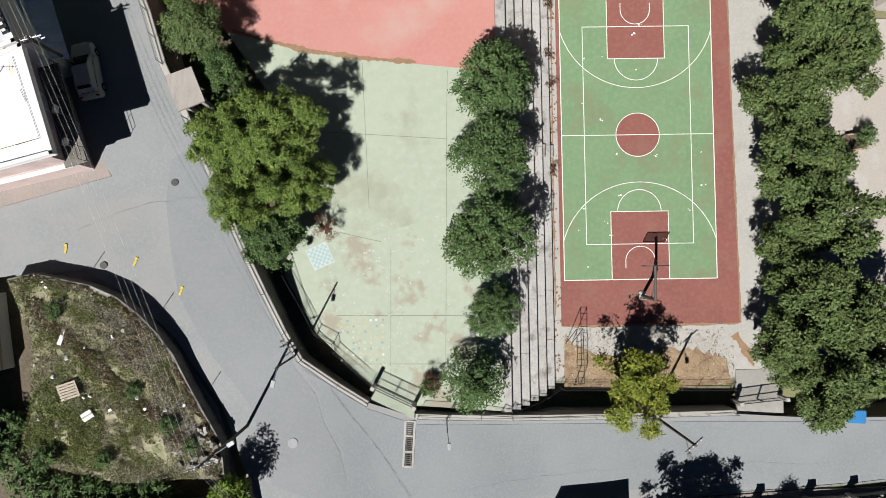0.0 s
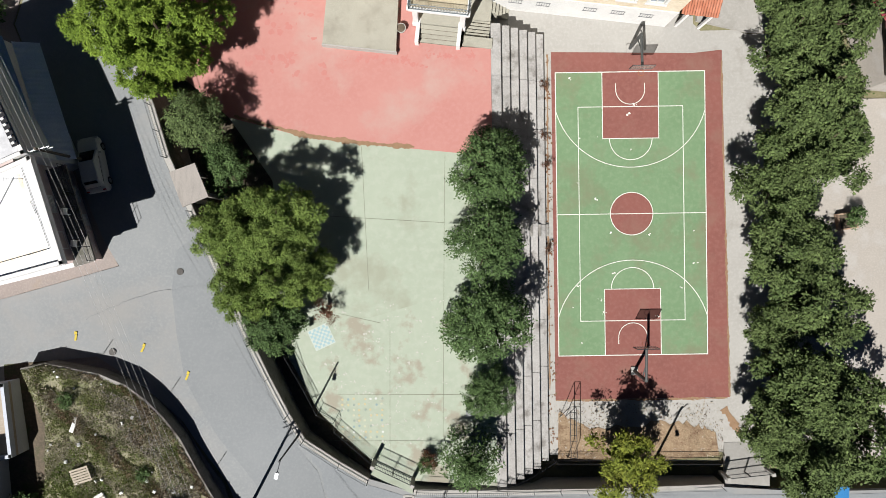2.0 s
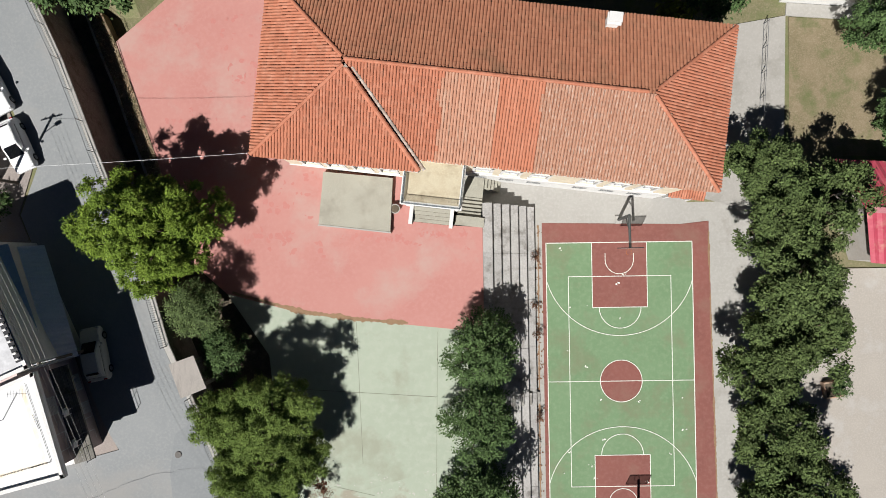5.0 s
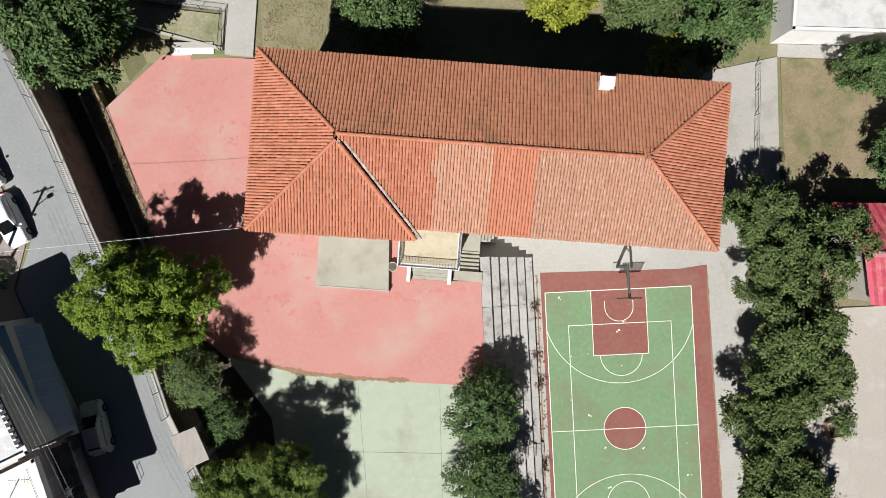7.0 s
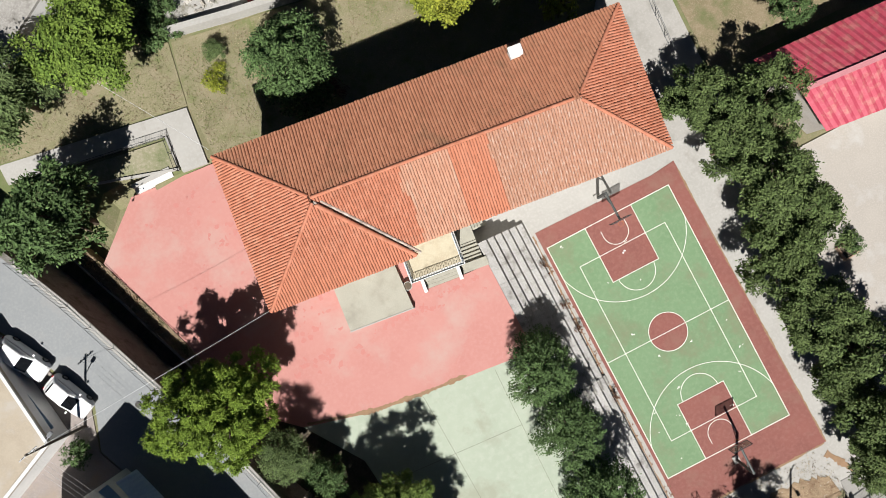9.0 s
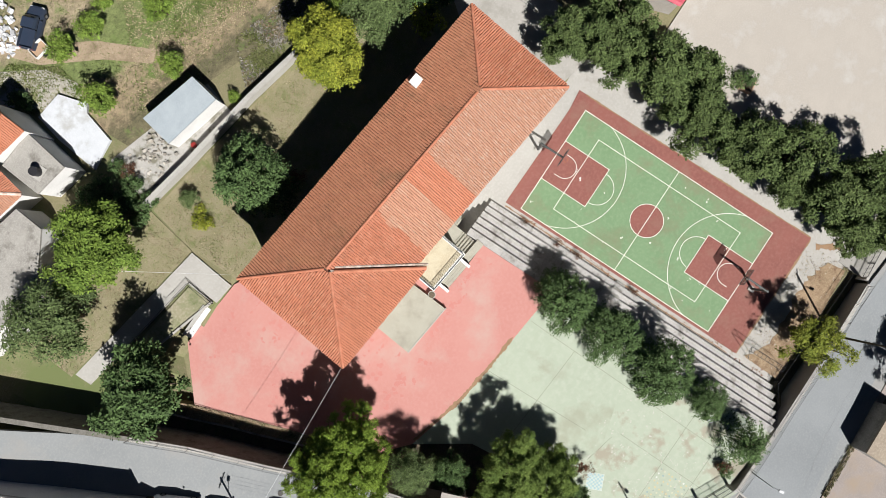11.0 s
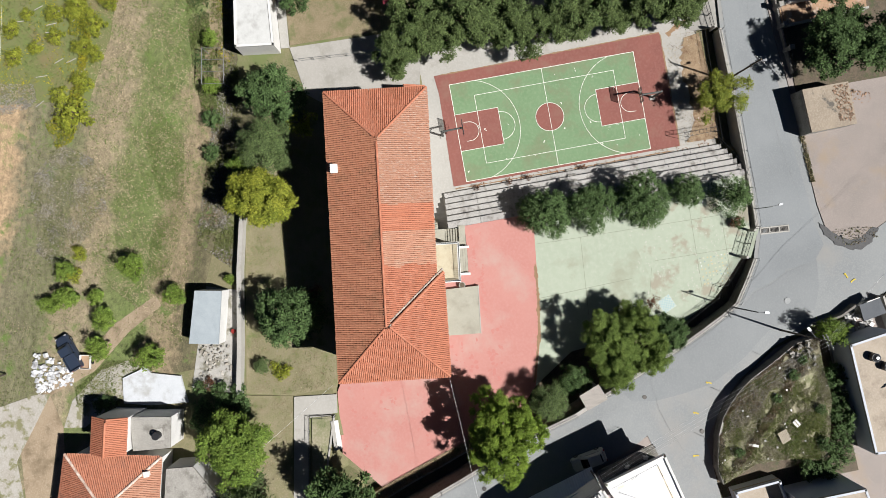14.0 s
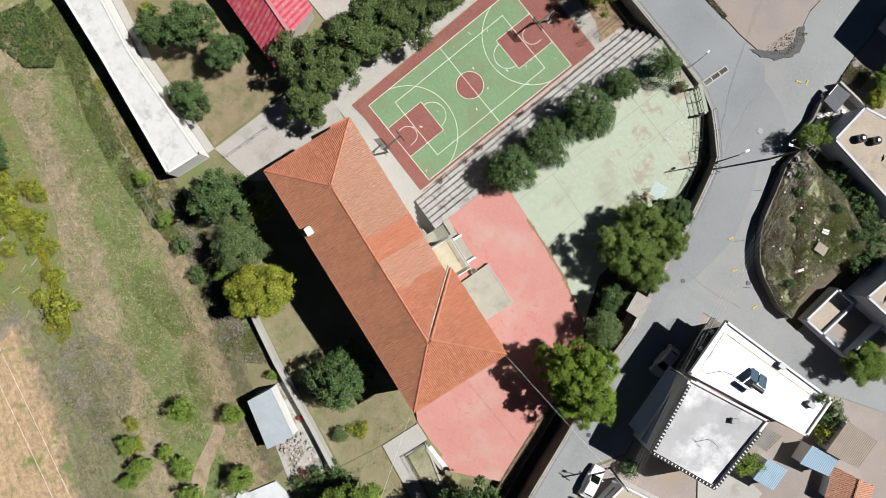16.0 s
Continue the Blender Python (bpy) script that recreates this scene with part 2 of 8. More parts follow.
def sheet(poly, zf, step=3.0, depth=0.0):
    """A sheet over a polygon that follows the height zf(x, y), with a skirt of the given depth."""
    bm = bmesh.new()
    vs = [bm.verts.new((x, y, 0)) for x, y in poly]
    f = bm.faces.new(vs)
    f.normal_update()
    if f.normal.z < 0:
        f.normal_flip()
    bmesh.ops.triangulate(bm, faces=bm.faces[:])
    for _ in range(8):
        es = [e for e in bm.edges if e.calc_length() > step]
        if not es:
            break
        bmesh.ops.subdivide_edges(bm, edges=es, cuts=1, use_grid_fill=True)
        bmesh.ops.triangulate(bm, faces=[f for f in bm.faces if len(f.verts) > 3])
    for v in bm.verts:
        v.co.z = zf(v.co.x, v.co.y)
    if depth:
        r = bmesh.ops.extrude_edge_only(bm, edges=[e for e in bm.edges if e.is_boundary])
        for v in r["geom"]:
            if isinstance(v, bmesh.types.BMVert):
                v.co.z -= depth
    return bm


def inside(x, y, poly):
    r, j = False, len(poly) - 1
    for i in range(len(poly)):
        (a, b), (c, d) = poly[i], poly[j]
        if (b > y) != (d > y) and x < (c - a) * (y - b) / (d - b) + a:
            r = not r
        j = i
    return r


def edge_distance(x, y, poly):
    best = 1e9
    for i in range(len(poly)):
        (a, b), (c, d) = poly[i], poly[(i + 1) % len(poly)]
        ex, ey = c - a, d - b
        t = max(0, min(1, ((x - a) * ex + (y - b) * ey) / (ex * ex + ey * ey + 1e-9)))
        best = min(best, math.hypot(x - a - t * ex, y - b - t * ey))
    return best


# ---- the lie of the land ----
ROAD_POINTS = ((40, -30, -0.5), (5, -25, 1.2), (-7, -24, 1.8), (-19, -25, 2.5), (-28, -24, 3.5), (-36, -12, 4.9), (-44, -9, 5.5), (-41, 2, 5.7),
               (-42, 16, 5.7), (-50, 32, 6.1), (-56, 45, 6.6), (-60, -6, 6.6), (-24, -45, 3.0), (10, -45, 1.0))


def road_z(x, y):
    sw = sz = 0.0
    for a, b, z in ROAD_POINTS:
        w = ((a - x) ** 2 + (b - y) ** 2 + 9) ** -1.5
        sw, sz = sw + w, sz + w * z
    return sz / sw


def north_z(x, y):
    return 2.8 - 0.2 * max(0, min(1, (x + 40) / 12)) - 2.2 * max(0, min(1, (x + 28) / 33))


YARD_Z = 2.4
STREET_WALL = [(-60.7, 65.2), (-54.5, 49.4), (-46.5, 31.65), (-44.2, 26.4), (-41.7, 19.3), (-37.5, 8.3), (-36.4, 4.4), (-34.7, 0.4), (-31.7, -7.3), (-30.7, -9.7), (-29.5, -12.4), (-28.2, -15.4),
               (-27.1, -17.5), (-24.4, -19.5), (-22.2, -21.0)]
LOW_WALL = [(-18.6, -22.1), (-11.1, -22.5), (-2.4, -22.6), (6.8, -22.6)]
UPPER = STREET_WALL[2:] + [(-18.6, -22.0), (-10.8, -22.2), (-6.9, -20.6), (-6.9, 15.5), (-13, 17), (4.5, 15.5), (6, 27), (-27, 31.5), (-38, 33.5)]
NORTH = [(-60.7, 65.2), (-54.5, 49.4), (-46.5, 31.65), (-38, 33.5), (-27, 31.5), (6, 27), (5, 15.3), (9, 15.3), (60, 15), (90, 40), (90, 120), (-58, 120)]
LOWER = [(-6.9, -20.6), (6.8, -21.5), (13, -21.5), (30, -21.5), (60, -21.5), (60, 15), (5, 15.3), (-6.9, 15.5)]


def ground_z(x, y):
    if -14 < x < 5 and 14 < y < 25:
        return -0.6
    if inside(x, y, LOWER):
        return -0.12
    if inside(x, y, UPPER):
        return 1.2 if x < -17 else -0.6
    if inside(x, y, NORTH):
        return north_z(x, y) - 0.02
    d = min(edge_distance(x, y, UPPER), edge_distance(x, y, LOWER), edge_distance(x, y, NORTH))
    if d < 2.2:
        return -0.5 if edge_distance(x, y, LOWER) < 2.3 else (1.0 if edge_distance(x, y, UPPER) < 2.3 else north_z(x, y) - 0.3)
    return road_z(x, y) - 0.15

# ---- ground ----
def field_material():
    m = mat("dry_grass_field", (0.25, 0.22, 0.12), (0.19, 0.185, 0.09), (0.32, 0.275, 0.175), scale=0.4, fine=7.0, stain=(0.17, 0.2, 0.075), stain_scale=0.09, stain_lo=0.5, stain_hi=0.6, bump=0.6, bump_scale=6)
    return m


M["field"] = field_material()
M["stubble"] = mat("straw_stubble", (0.33, 0.26, 0.15), (0.25, 0.2, 0.11), (0.39, 0.32, 0.2), scale=0.6, fine=9, stain=(0.2, 0.2, 0.08), stain_scale=0.4, bump=0.6, bump_scale=8, stretch=(1.0, 0.25, 1.0))
M["grass"] = mat("short_green_grass", (0.19, 0.23, 0.07), (0.22, 0.21, 0.095), (0.15, 0.20, 0.06), scale=0.4, fine=7, stain=(0.25, 0.2, 0.1), stain_scale=0.3, bump=0.6, bump_scale=9)
M["tilled"] = mat("tilled_tan_soil", (0.47, 0.335, 0.2), (0.41, 0.29, 0.17), (0.53, 0.4, 0.26), scale=0.5, fine=5, stain=(0.2, 0.17, 0.08), stain_scale=0.5, stain_lo=0.62, stain_hi=0.72, bump=0.5, bump_scale=5)
M["weeds"] = mat("dry_weeds", (0.36, 0.33, 0.22), (0.25, 0.26, 0.135), (0.44, 0.39, 0.28), scale=0.7, fine=4, stain=(0.15, 0.18, 0.07), stain_scale=0.35, bump=0.8, bump_scale=6)
M["lawn"] = mat("patchy_dry_lawn", (0.31, 0.27, 0.165), (0.24, 0.23, 0.115), (0.41, 0.345, 0.23), scale=0.8, fine=9, stain=(0.19, 0.215, 0.08), stain_scale=0.5, bump=0.5, bump_scale=9)


def build_ground():
    xs = [-1500, -500, -200, -110] + [-90 + 1.5 * i for i in range(108)] + [90, 200, 500, 1500]
    ys = [-1500, -500, -200, -95] + [-72 + 1.5 * i for i in range(125)] + [130, 220, 500, 1500]
    vs, fs = [], []
    for y in ys:
        for x in xs:
            vs.append((x, y, ground_z(max(-88, min(70, x)), max(-70, min(112, y))) + 0.05 * noise.noise((x * 0.3, y * 0.3, 0))))
    w = len(xs)
    for j in range(len(ys) - 1):
        for i in range(w - 1):
            a = j * w + i
            fs.append((a, a + 1, a + w + 1, a + w))
    ob = new("ground", mesh_of("ground", vs, fs, M["field"]))
    return tagged(ob, "dry grassy ground round the school", "ground", kind="structure")


build_ground()


def flat(name, poly, zf, material, label, category, step=3.0, depth=0.3, kind="structure"):
    zfun = zf if callable(zf) else (lambda x, y: zf)
    ob = new(name, from_bm(name, sheet(poly, zfun, step, depth), material))
    return tagged(ob, label, category, kind=kind)


ROAD = [(-63.3, 66.2), (-57.1, 50.5)] + STREET_WALL[2:] + [(-18.6, -22.3), (-11, -22.7), (7, -22.8), (13, -23.2), (80, -24), (80, -29.5), (19, -28.4), (12.1, -28.8), (5.3, -29.2), (-0.8, -29.6), (-8.6, -29.8), (-10.9, -29.9),
        (-14, -29.8), (-17, -29.9), (-19.7, -30.3), (-21.3, -30.8), (-22.7, -32.5), (-22.8, -34.2), (-21.5, -35.9), (-20.3, -38.3), (-19.9, -41), (-17.5, -60), (-24.5, -60), (-26.4, -45.7), (-27.4, -42.4), (-28.0, -39.2), (-29.3, -35.2),
        (-31.0, -30.5), (-31.3, -26.5), (-33.2, -20.6), (-36.1, -15.6), (-38.8, -13.0), (-42.3, -10.4), (-46.8, -10.8),
        (-52, -13.8), (-61.6, -18.6), (-90, -27), (-90, -22), (-66, -14.5), (-54.6, -7.4), (-40.4, -3.6), (-41.5, -1.5), (-47.7, 14.6), (-46.4, 18.2), (-49.1, 25.1), (-53.7, 33.3), (-61.4, 50.5), (-67, 66.2)]
flat("road", ROAD, road_z, M["asphalt"], "sun-bleached grey asphalt village road", "road", 0.7, 0.4)

# the school's yards
PINK = [(-42.0, 29.1), (-38.7, 19.4), (-36.2, 11.0), (-33.0, 8.1), (-26.8, 6.4), (-22.2, 5.8), (-14.8, 5.0), (-11.9, 4.6), (-11.9, 13.3), (-14.5, 13.5), (-14.5, 17.5), (-28.5, 19.5), (-27.0, 31.0), (-29.4, 32.5), (-37.1, 33.2)]
flat("pink_yard", PINK, YARD_Z, M["red_yard"], "pink painted concrete school yard with worn patches", "yard", 3.0, 1.4)
GREEN = [(-33.0, 8.1), (-26.8, 6.4), (-22.2, 5.8), (-14.8, 5.0), (-11.9, 4.6), (-11.2, -22.0), (-18.6, -21.4), (-22.0, -19.7), (-24.0, -17.9), (-26.2, -15.7), (-27.1, -13.9), (-28.6, -11.2), (-29.3, -8.5), (-29.0, -3), (-29.6, 3)]
i0 = GREEN.index((-11.2, -22.0))
flat("green_yard", GREEN[:i0] + [(-11.5, -7.5), (-17, -6.8), (-22, -8.2), (-29.2, -7.6)] + GREEN[-2:], YARD_Z - 0.004, M["green_yard"], "pale green painted concrete school yard", "yard", 3.0, 1.4)
flat("green_yard", [(-29.2, -7.6), (-22, -8.2), (-17, -6.8), (-11.5, -7.5)] + GREEN[i0:-2], YARD_Z - 0.004, M["green_worn"], "worn pale green concrete school yard with brown stains", "yard", 3.0, 1.4)
flat("planting_bed", [(-46.3, 31.5), (-44.0, 26.3), (-41.5, 19.2), (-37.3, 8.3), (-36.2, 4.3), (-34.5, 0.4), (-31.5, -7.3), (-30.5, -9.7), (-29.3, -12.4), (-28.0, -15.4), (-27.0, -17.3), (-24.3, -19.2), (-22.2, -20.6), (-21.8, -19.9),
      (-24.0, -18.0), (-26.3, -15.8), (-27.2, -13.9), (-28.7, -11.2), (-29.4, -8.5), (-29.1, -3), (-29.7, 3), (-33.1, 8.2), (-36.3, 11.0), (-38.8, 19.4), (-42.1, 29.1), (-43.2, 31.5)],
     YARD_Z - 0.35, M["bed"], "dark soil planting bed below the street wall", "planting bed", 2.5, 0.3)

# the court and the concrete round it
flat("court_apron", [(-7.4, -20.3), (14, -20.3), (14, 15), (9.8, 15), (6, 16.5), (-7, 18), (-12.6, 18.3), (-12.6, 15.3), (-7.4, 15.0)], -0.02, M["concrete"], "pale worn concrete apron round the basketball court", "pavement", 3.0, 0.2)


def strip(bm, pts, w, z, closed=False):
    """A painted line of width w along points in a plane."""
    n = len(pts)
    k = n if closed else n - 1
    P = [Vector((x, y, 0)) for x, y in pts]
    left, right = [], []
    for i in range(n):
        a = P[i - 1] if (closed or i > 0) else P[i] * 2 - P[i + 1]
        b = P[(i + 1) % n] if (closed or i < n - 1) else P[i] * 2 - P[i - 1]
        d1, d2 = (P[i] - a).normalized(), (b - P[i]).normalized()
        t = (d1 + d2).normalized()
        nrm = Vector((-t.y, t.x, 0))
        s = w / 2 / max(0.5, nrm.dot(Vector((-d1.y, d1.x, 0))))
        left.append(bm.verts.new((*(P[i] + nrm * s).xy, z)))
        right.append(bm.verts.new((*(P[i] - nrm * s).xy, z)))
    for i in range(k):
        j = (i + 1) % n
        bm.faces.new((left[i], right[i], right[j], left[j]))


def arc(cx, cy, r, a0, a1, n=40):
    return [(cx + r * math.cos(radians(a0 + (a1 - a0) * i / n)), cy + r * math.sin(radians(a0 + (a1 - a0) * i / n))) for i in range(n + 1)]


CX, CY = 6.3, 11.95                      # half the court's width and length
court = thing("basketball_court", "red and green painted outdoor basketball court with white lines", "court", kind="structure")
part("red_surround", prism([(-6.63, -15.66), (8.15, -15.66), (7.77, 13.7), (5.35, 13.45), (-6.63, 13.7)], -0.2, 0.0), M["court_red"], court)
part("green_field", prism([(-CX, -CY), (CX, -CY), (CX, CY), (-CX, CY)], -0.1, 0.006), M["court_green"], court)
for s in (-1, 1):
    part("key", prism([(-2.37, s * CY), (2.37, s * CY), (2.37, s * 6.35), (-2.37, s * 6.35)][::s], -0.1, 0.011), M["court_red"], court)
part("centre_circle", prism(arc(0, 0, 1.8, 0, 360, 48)[:-1], -0.1, 0.011), M["court_red"], court)
bm = bmesh.new()
LZ = 0.016
strip(bm, [(-CX, -CY), (CX, -CY), (CX, CY), (-CX, CY)], 0.07, LZ, True)
strip(bm, [(-CX, 0), (CX, 0)], 0.06, LZ + 0.002)
strip(bm, arc(0, 0, 1.8, 0, 360, 48)[:-1], 0.06, LZ + 0.004, True)
strip(bm, [(-4.42, -9.03), (4.42, -9.03), (4.42, 9.03), (-4.42, 9.03)], 0.06, LZ + 0.006, True)
for s in (-1, 1):
    strip(bm, [(-2.37, s * CY), (-2.37, s * 6.35), (2.37, s * 6.35), (2.37, s * CY)], 0.06, LZ + 0.008)
    strip(bm, arc(0, s * 6.35, 1.8, 0 if s < 0 else 180, 180 if s < 0 else 360, 28), 0.06, LZ + 0.010)
    strip(bm, [(1.22, s * 11.0)] + [(x, s * y) for x, y in arc(0, 10.45, 1.22, 360, 180, 24)] + [(-1.22, s * 11.0)], 0.06, LZ + 0.012)
    pts = [(x, s * y) for x, y in arc(0, 10.45, 6.53, 196.1, 343.9, 60)]
    strip(bm, pts, 0.06, LZ + 0.014)
part("line_marking", bm, M["line"], court)

flat("village_ground", [(-90, -70), (-21.5, -70), (-24.5, -60), (-26.6, -45.7), (-27.6, -42.4), (-28.2, -39.2), (-29.5, -35.2), (-31.2, -30.5), (-32, -27), (-33.4, -21), (-36.3, -15.5), (-39, -12.9), (-42.4, -10.2), (-46.8, -10.6), (-52, -13.6), (-61.6, -18.4), (-90, -26)], lambda x, y: road_z(x, y) - 0.06, M["lot"], "bare earth between the village houses", "ground", 5, 0.2)
flat("village_ground", [(-90, -22.5), (-66, -15), (-54.6, -7.9), (-40.3, -4), (-41.4, -1.5), (-47.9, 14.6), (-46.8, 18.2), (-49.4, 25.1), (-54, 33.3), (-61.7, 50.5), (-67, 66.2), (-90, 66)], lambda x, y: road_z(x, y) - 0.06, M["lot"], "bare earth between the village houses", "ground", 5, 0.2)
flat("roadside", [(-8.3, -29.9), (-0.8, -29.7), (5.3, -29.3), (12.1, -28.9), (60, -28.4), (60, -60), (-4, -60), (-4, -36), (-8, -35.6)], lambda x, y: road_z(x, y) + 0.02, M["lot"], "bare earth along the far side of the road", "ground", 5, 0.2)

VERGE = [(-44.6, 32.0), (-43.2, 28.1), (-42.0, 25.1), (-40.9, 21.8), (-40.0, 19.4), (-37.3, 11.8), (-36.3, 11.0), (-38.75, 19.45), (-40.4, 24.5), (-42.05, 29.1), (-43.2, 31.6)]
M["verge"] = mat("rusty_earth", (0.40, 0.27, 0.17), (0.30, 0.24, 0.15), (0.48, 0.36, 0.25), scale=1.1, fine=6, stain=(0.14, 0.13, 0.06), stain_scale=0.8, stain_lo=0.54, stain_hi=0.64, bump=0.6, bump_scale=9)
flat("verge", VERGE, lambda x, y: YARD_Z + 0.05 + 0.05 * noise.noise((x, y, 3)), M["verge"], "weedy strip of rusty earth beside the pink yard", "ground", 0.7, 1.2)

# ---- bleachers ----
BX = (-11.88, -11.13, -10.38, -9.62, -8.85, -8.1, -7.38)     # the steps' edges from the yard down to the court
SOUTH = (-22.05, -21.95, -21.75, -21.5, -21.2, -20.7)
NORTH_END = (15.35, 15.3, 15.25, 15.2, 15.15, 15.1)
bleachers = thing("bleachers", "weathered concrete bleacher steps beside the court", "bleachers")
for i in range(6):
    z = YARD_Z - 0.4 * i
    x0, x1 = BX[i], BX[i + 1]
    y0, y1 = SOUTH[i], NORTH_END[i]
    n = 9
    for k in range(n):                                   # each step is cast in bays with joints
        a, b = y0 + (y1 - y0) * k / n, y0 + (y1 - y0) * (k + 1) / n
        bm = bmesh.new()
        box(bm, ((x0 + x1) / 2 + 0.02, (a + b) / 2, (z - 0.15) / 2), (x1 - x0 + 0.04, b - a - 0.015, z + 0.15 + 0.004 * ((i * 7 + k * 3) % 3)), 0, 0, 0.02)
        part("step_bay", bm, M["bleacher"], bleachers)
for k in range(6):                                         # a small flight half-way along the rows
    part("aisle_step", bm_boxes(((BX[k + 1] + 0.17, -1.3, YARD_Z - 0.4 * (k + 1) + 0.1), (0.3, 1.0, 0.2))), M["concrete_old"], bleachers)

# ---- the school ----
SCHOOL = pose(3.51, 15.08, 0, 0, 0, -7.09)
EAVE, RIDGE = 11.5, 13.65
school = thing("school_building", "two-storey cream stone school with a hipped orange tile roof", "school", SCHOOL)


def wall_with_holes(bm, u0, u1, z0, z1, v, depth, holes):
    """A wall in the plane v that faces -v, with openings (u, z, width, height) cut right through."""
    us = sorted({u0, u1, *[h[0] - h[2] / 2 for h in holes], *[h[0] + h[2] / 2 for h in holes]})
    zs = sorted({z0, z1, *[h[1] - h[3] / 2 for h in holes], *[h[1] + h[3] / 2 for h in holes]})
    for i in range(len(us) - 1):
        run = None
        for j in range(len(zs)):
            solid = j < len(zs) - 1 and not any(abs((us[i] + us[i + 1]) / 2 - h[0]) < h[2] / 2 and abs((zs[j] + zs[j + 1]) / 2 - h[1]) < h[3] / 2 for h in holes)
            if solid and run is None:
                run = zs[j]
            if not solid and run is not None:
                box(bm, ((us[i] + us[i + 1]) / 2, v + depth / 2, (run + zs[j]) / 2), (us[i + 1] - us[i], depth, zs[j] - run))
                run = None


WIN_MAIN = (-15.7, -13.5, -11.23, -7.4, -5.13, -2.83)
WIN_PAV = (-29.13, -27.14, -25.05, -23.0)
ZW1, ZW2, WW, WH = 5.2, 9.35, 1.2, 2.0
U0, U1, V0, V1, VP = -31.2, -0.6, 0.6, 10.65, -0.25
bm = bmesh.new()
wall_with_holes(bm, -20.9, U1, 0, EAVE, V0, 0.45, [(u, z, WW, WH) for u in WIN_MAIN for z in (ZW1, ZW2)] + [(-18.6, 8.0, 1.5, 2.6), (-18.6, 4.3, 1.7, 2.5)] + [(u, 1.9, 1.1, 0.6) for u in WIN_MAIN])
wall_with_holes(bm, U0, -20.9, 0, EAVE, VP, 0.45, [(u, z, WW, WH) for u in WIN_PAV for z in (ZW1, ZW2)])
box(bm, (-21.1, 0.4, EAVE / 2), (0.4, 0.39, EAVE))
box(bm, ((U0 + U1) / 2, V1 - 0.2, EAVE / 2), (U1 - U0, 0.4, EAVE))
box(bm, (U0 + 0.2, (VP + V1) / 2 + 0.1, EAVE / 2), (0.4, V1 - VP - 0.7, EAVE))
box(bm, (U1 - 0.2, (V0 + V1) / 2 + 0.1, EAVE / 2), (0.4, V1 - V0 - 0.9, EAVE))
part("wall", bm, M["stone_wall"], school)
for z, h, d in ((7.15, 0.16, 0.06), (3.0, 0.14, 0.08), (11.2, 0.25, 0.08)):
    part("string_course", bm_boxes((((-20.9 + U1) / 2, V0 - d / 2 + 0.002, z), (U1 + 20.9 + 0.1, d, h))), M["white"], school, "white plaster string course")
    part("string_course", bm_boxes((((U0 - 20.9) / 2, VP - d / 2 + 0.002, z), (-20.9 - U0 + 0.2, d, h))), M["white"], school, "white plaster string course")
bm = bmesh.new()
box(bm, ((-20.9 + U1) / 2, V0 - 0.03, 1.42), (U1 + 20.9, 0.07, 2.9))
part("plinth", bm, M["white"], school, "whitewashed basement plinth")


def school_window(u, z, v):
    w = thing("window", "", "")
    w.parent = school
    for k in ("label", "category"):
        if k in w:
            del w[k]
    w.matrix_basis = pose(u, v, z)
    bm = bmesh.new()
    for sx in (-1, 1):
        box(bm, (sx * (WW / 2 + 0.1), 0.0, 0), (0.22, 0.1, WH + 0.5))
    box(bm, (0, 0.0, WH / 2 + 0.12), (WW + 0.42, 0.11, 0.26))
    part("surround", bm, M["white"], w)
    part("sill", bm_boxes(((0, 0.0, -WH / 2 - 0.07), (WW + 0.5, 0.26, 0.1))), M["white"], w)
    bm = bmesh.new()
    for sx in (-1, 0, 1):
        box(bm, (sx * (WW / 2 - 0.035), 0.12, 0), (0.08, 0.07, WH))
    for sz in (-1, 0.25, 1):
        box(bm, (0, 0.12, sz * (WH / 2 - 0.035)), (WW, 0.07, 0.075))
    part("frame", bm, M["white"], w)
    part("pane", bm_boxes(((0, 0.17, 0), (WW, 0.03, WH))), M["glass"], w)
    return w


for z in (ZW1, ZW2):
    for u in WIN_MAIN:
        school_window(u, z, V0)
    for u in WIN_PAV:
        school_window(u, z, VP)
for u in WIN_MAIN:
    bm = bm_boxes(((u, V0 + 0.1, 1.9), (1.1, 0.05, 0.6)))
    part("vent", bm, M["glass"], school)
    bm = bmesh.new()
    for i in range(6):
        box(bm, (u - 0.5 + 0.2 * i, V0 - 0.09, 1.9), (0.03, 0.03, 0.66))
    box(bm, (u, V0 - 0.09, 2.2), (1.14, 0.03, 0.04))
    box(bm, (u, V0 - 0.09, 1.6), (1.14, 0.03, 0.04))
    part("vent_grille", bm, M["metal_grey"], school)
for u, z, w, h in ((-18.6, 8.0, 1.5, 2.6), (-18.6, 4.3, 1.7, 2.5)):
    part("door", bm_boxes(((u, V0 + 0.2, z), (w, 0.06, h))), M["white"], school)


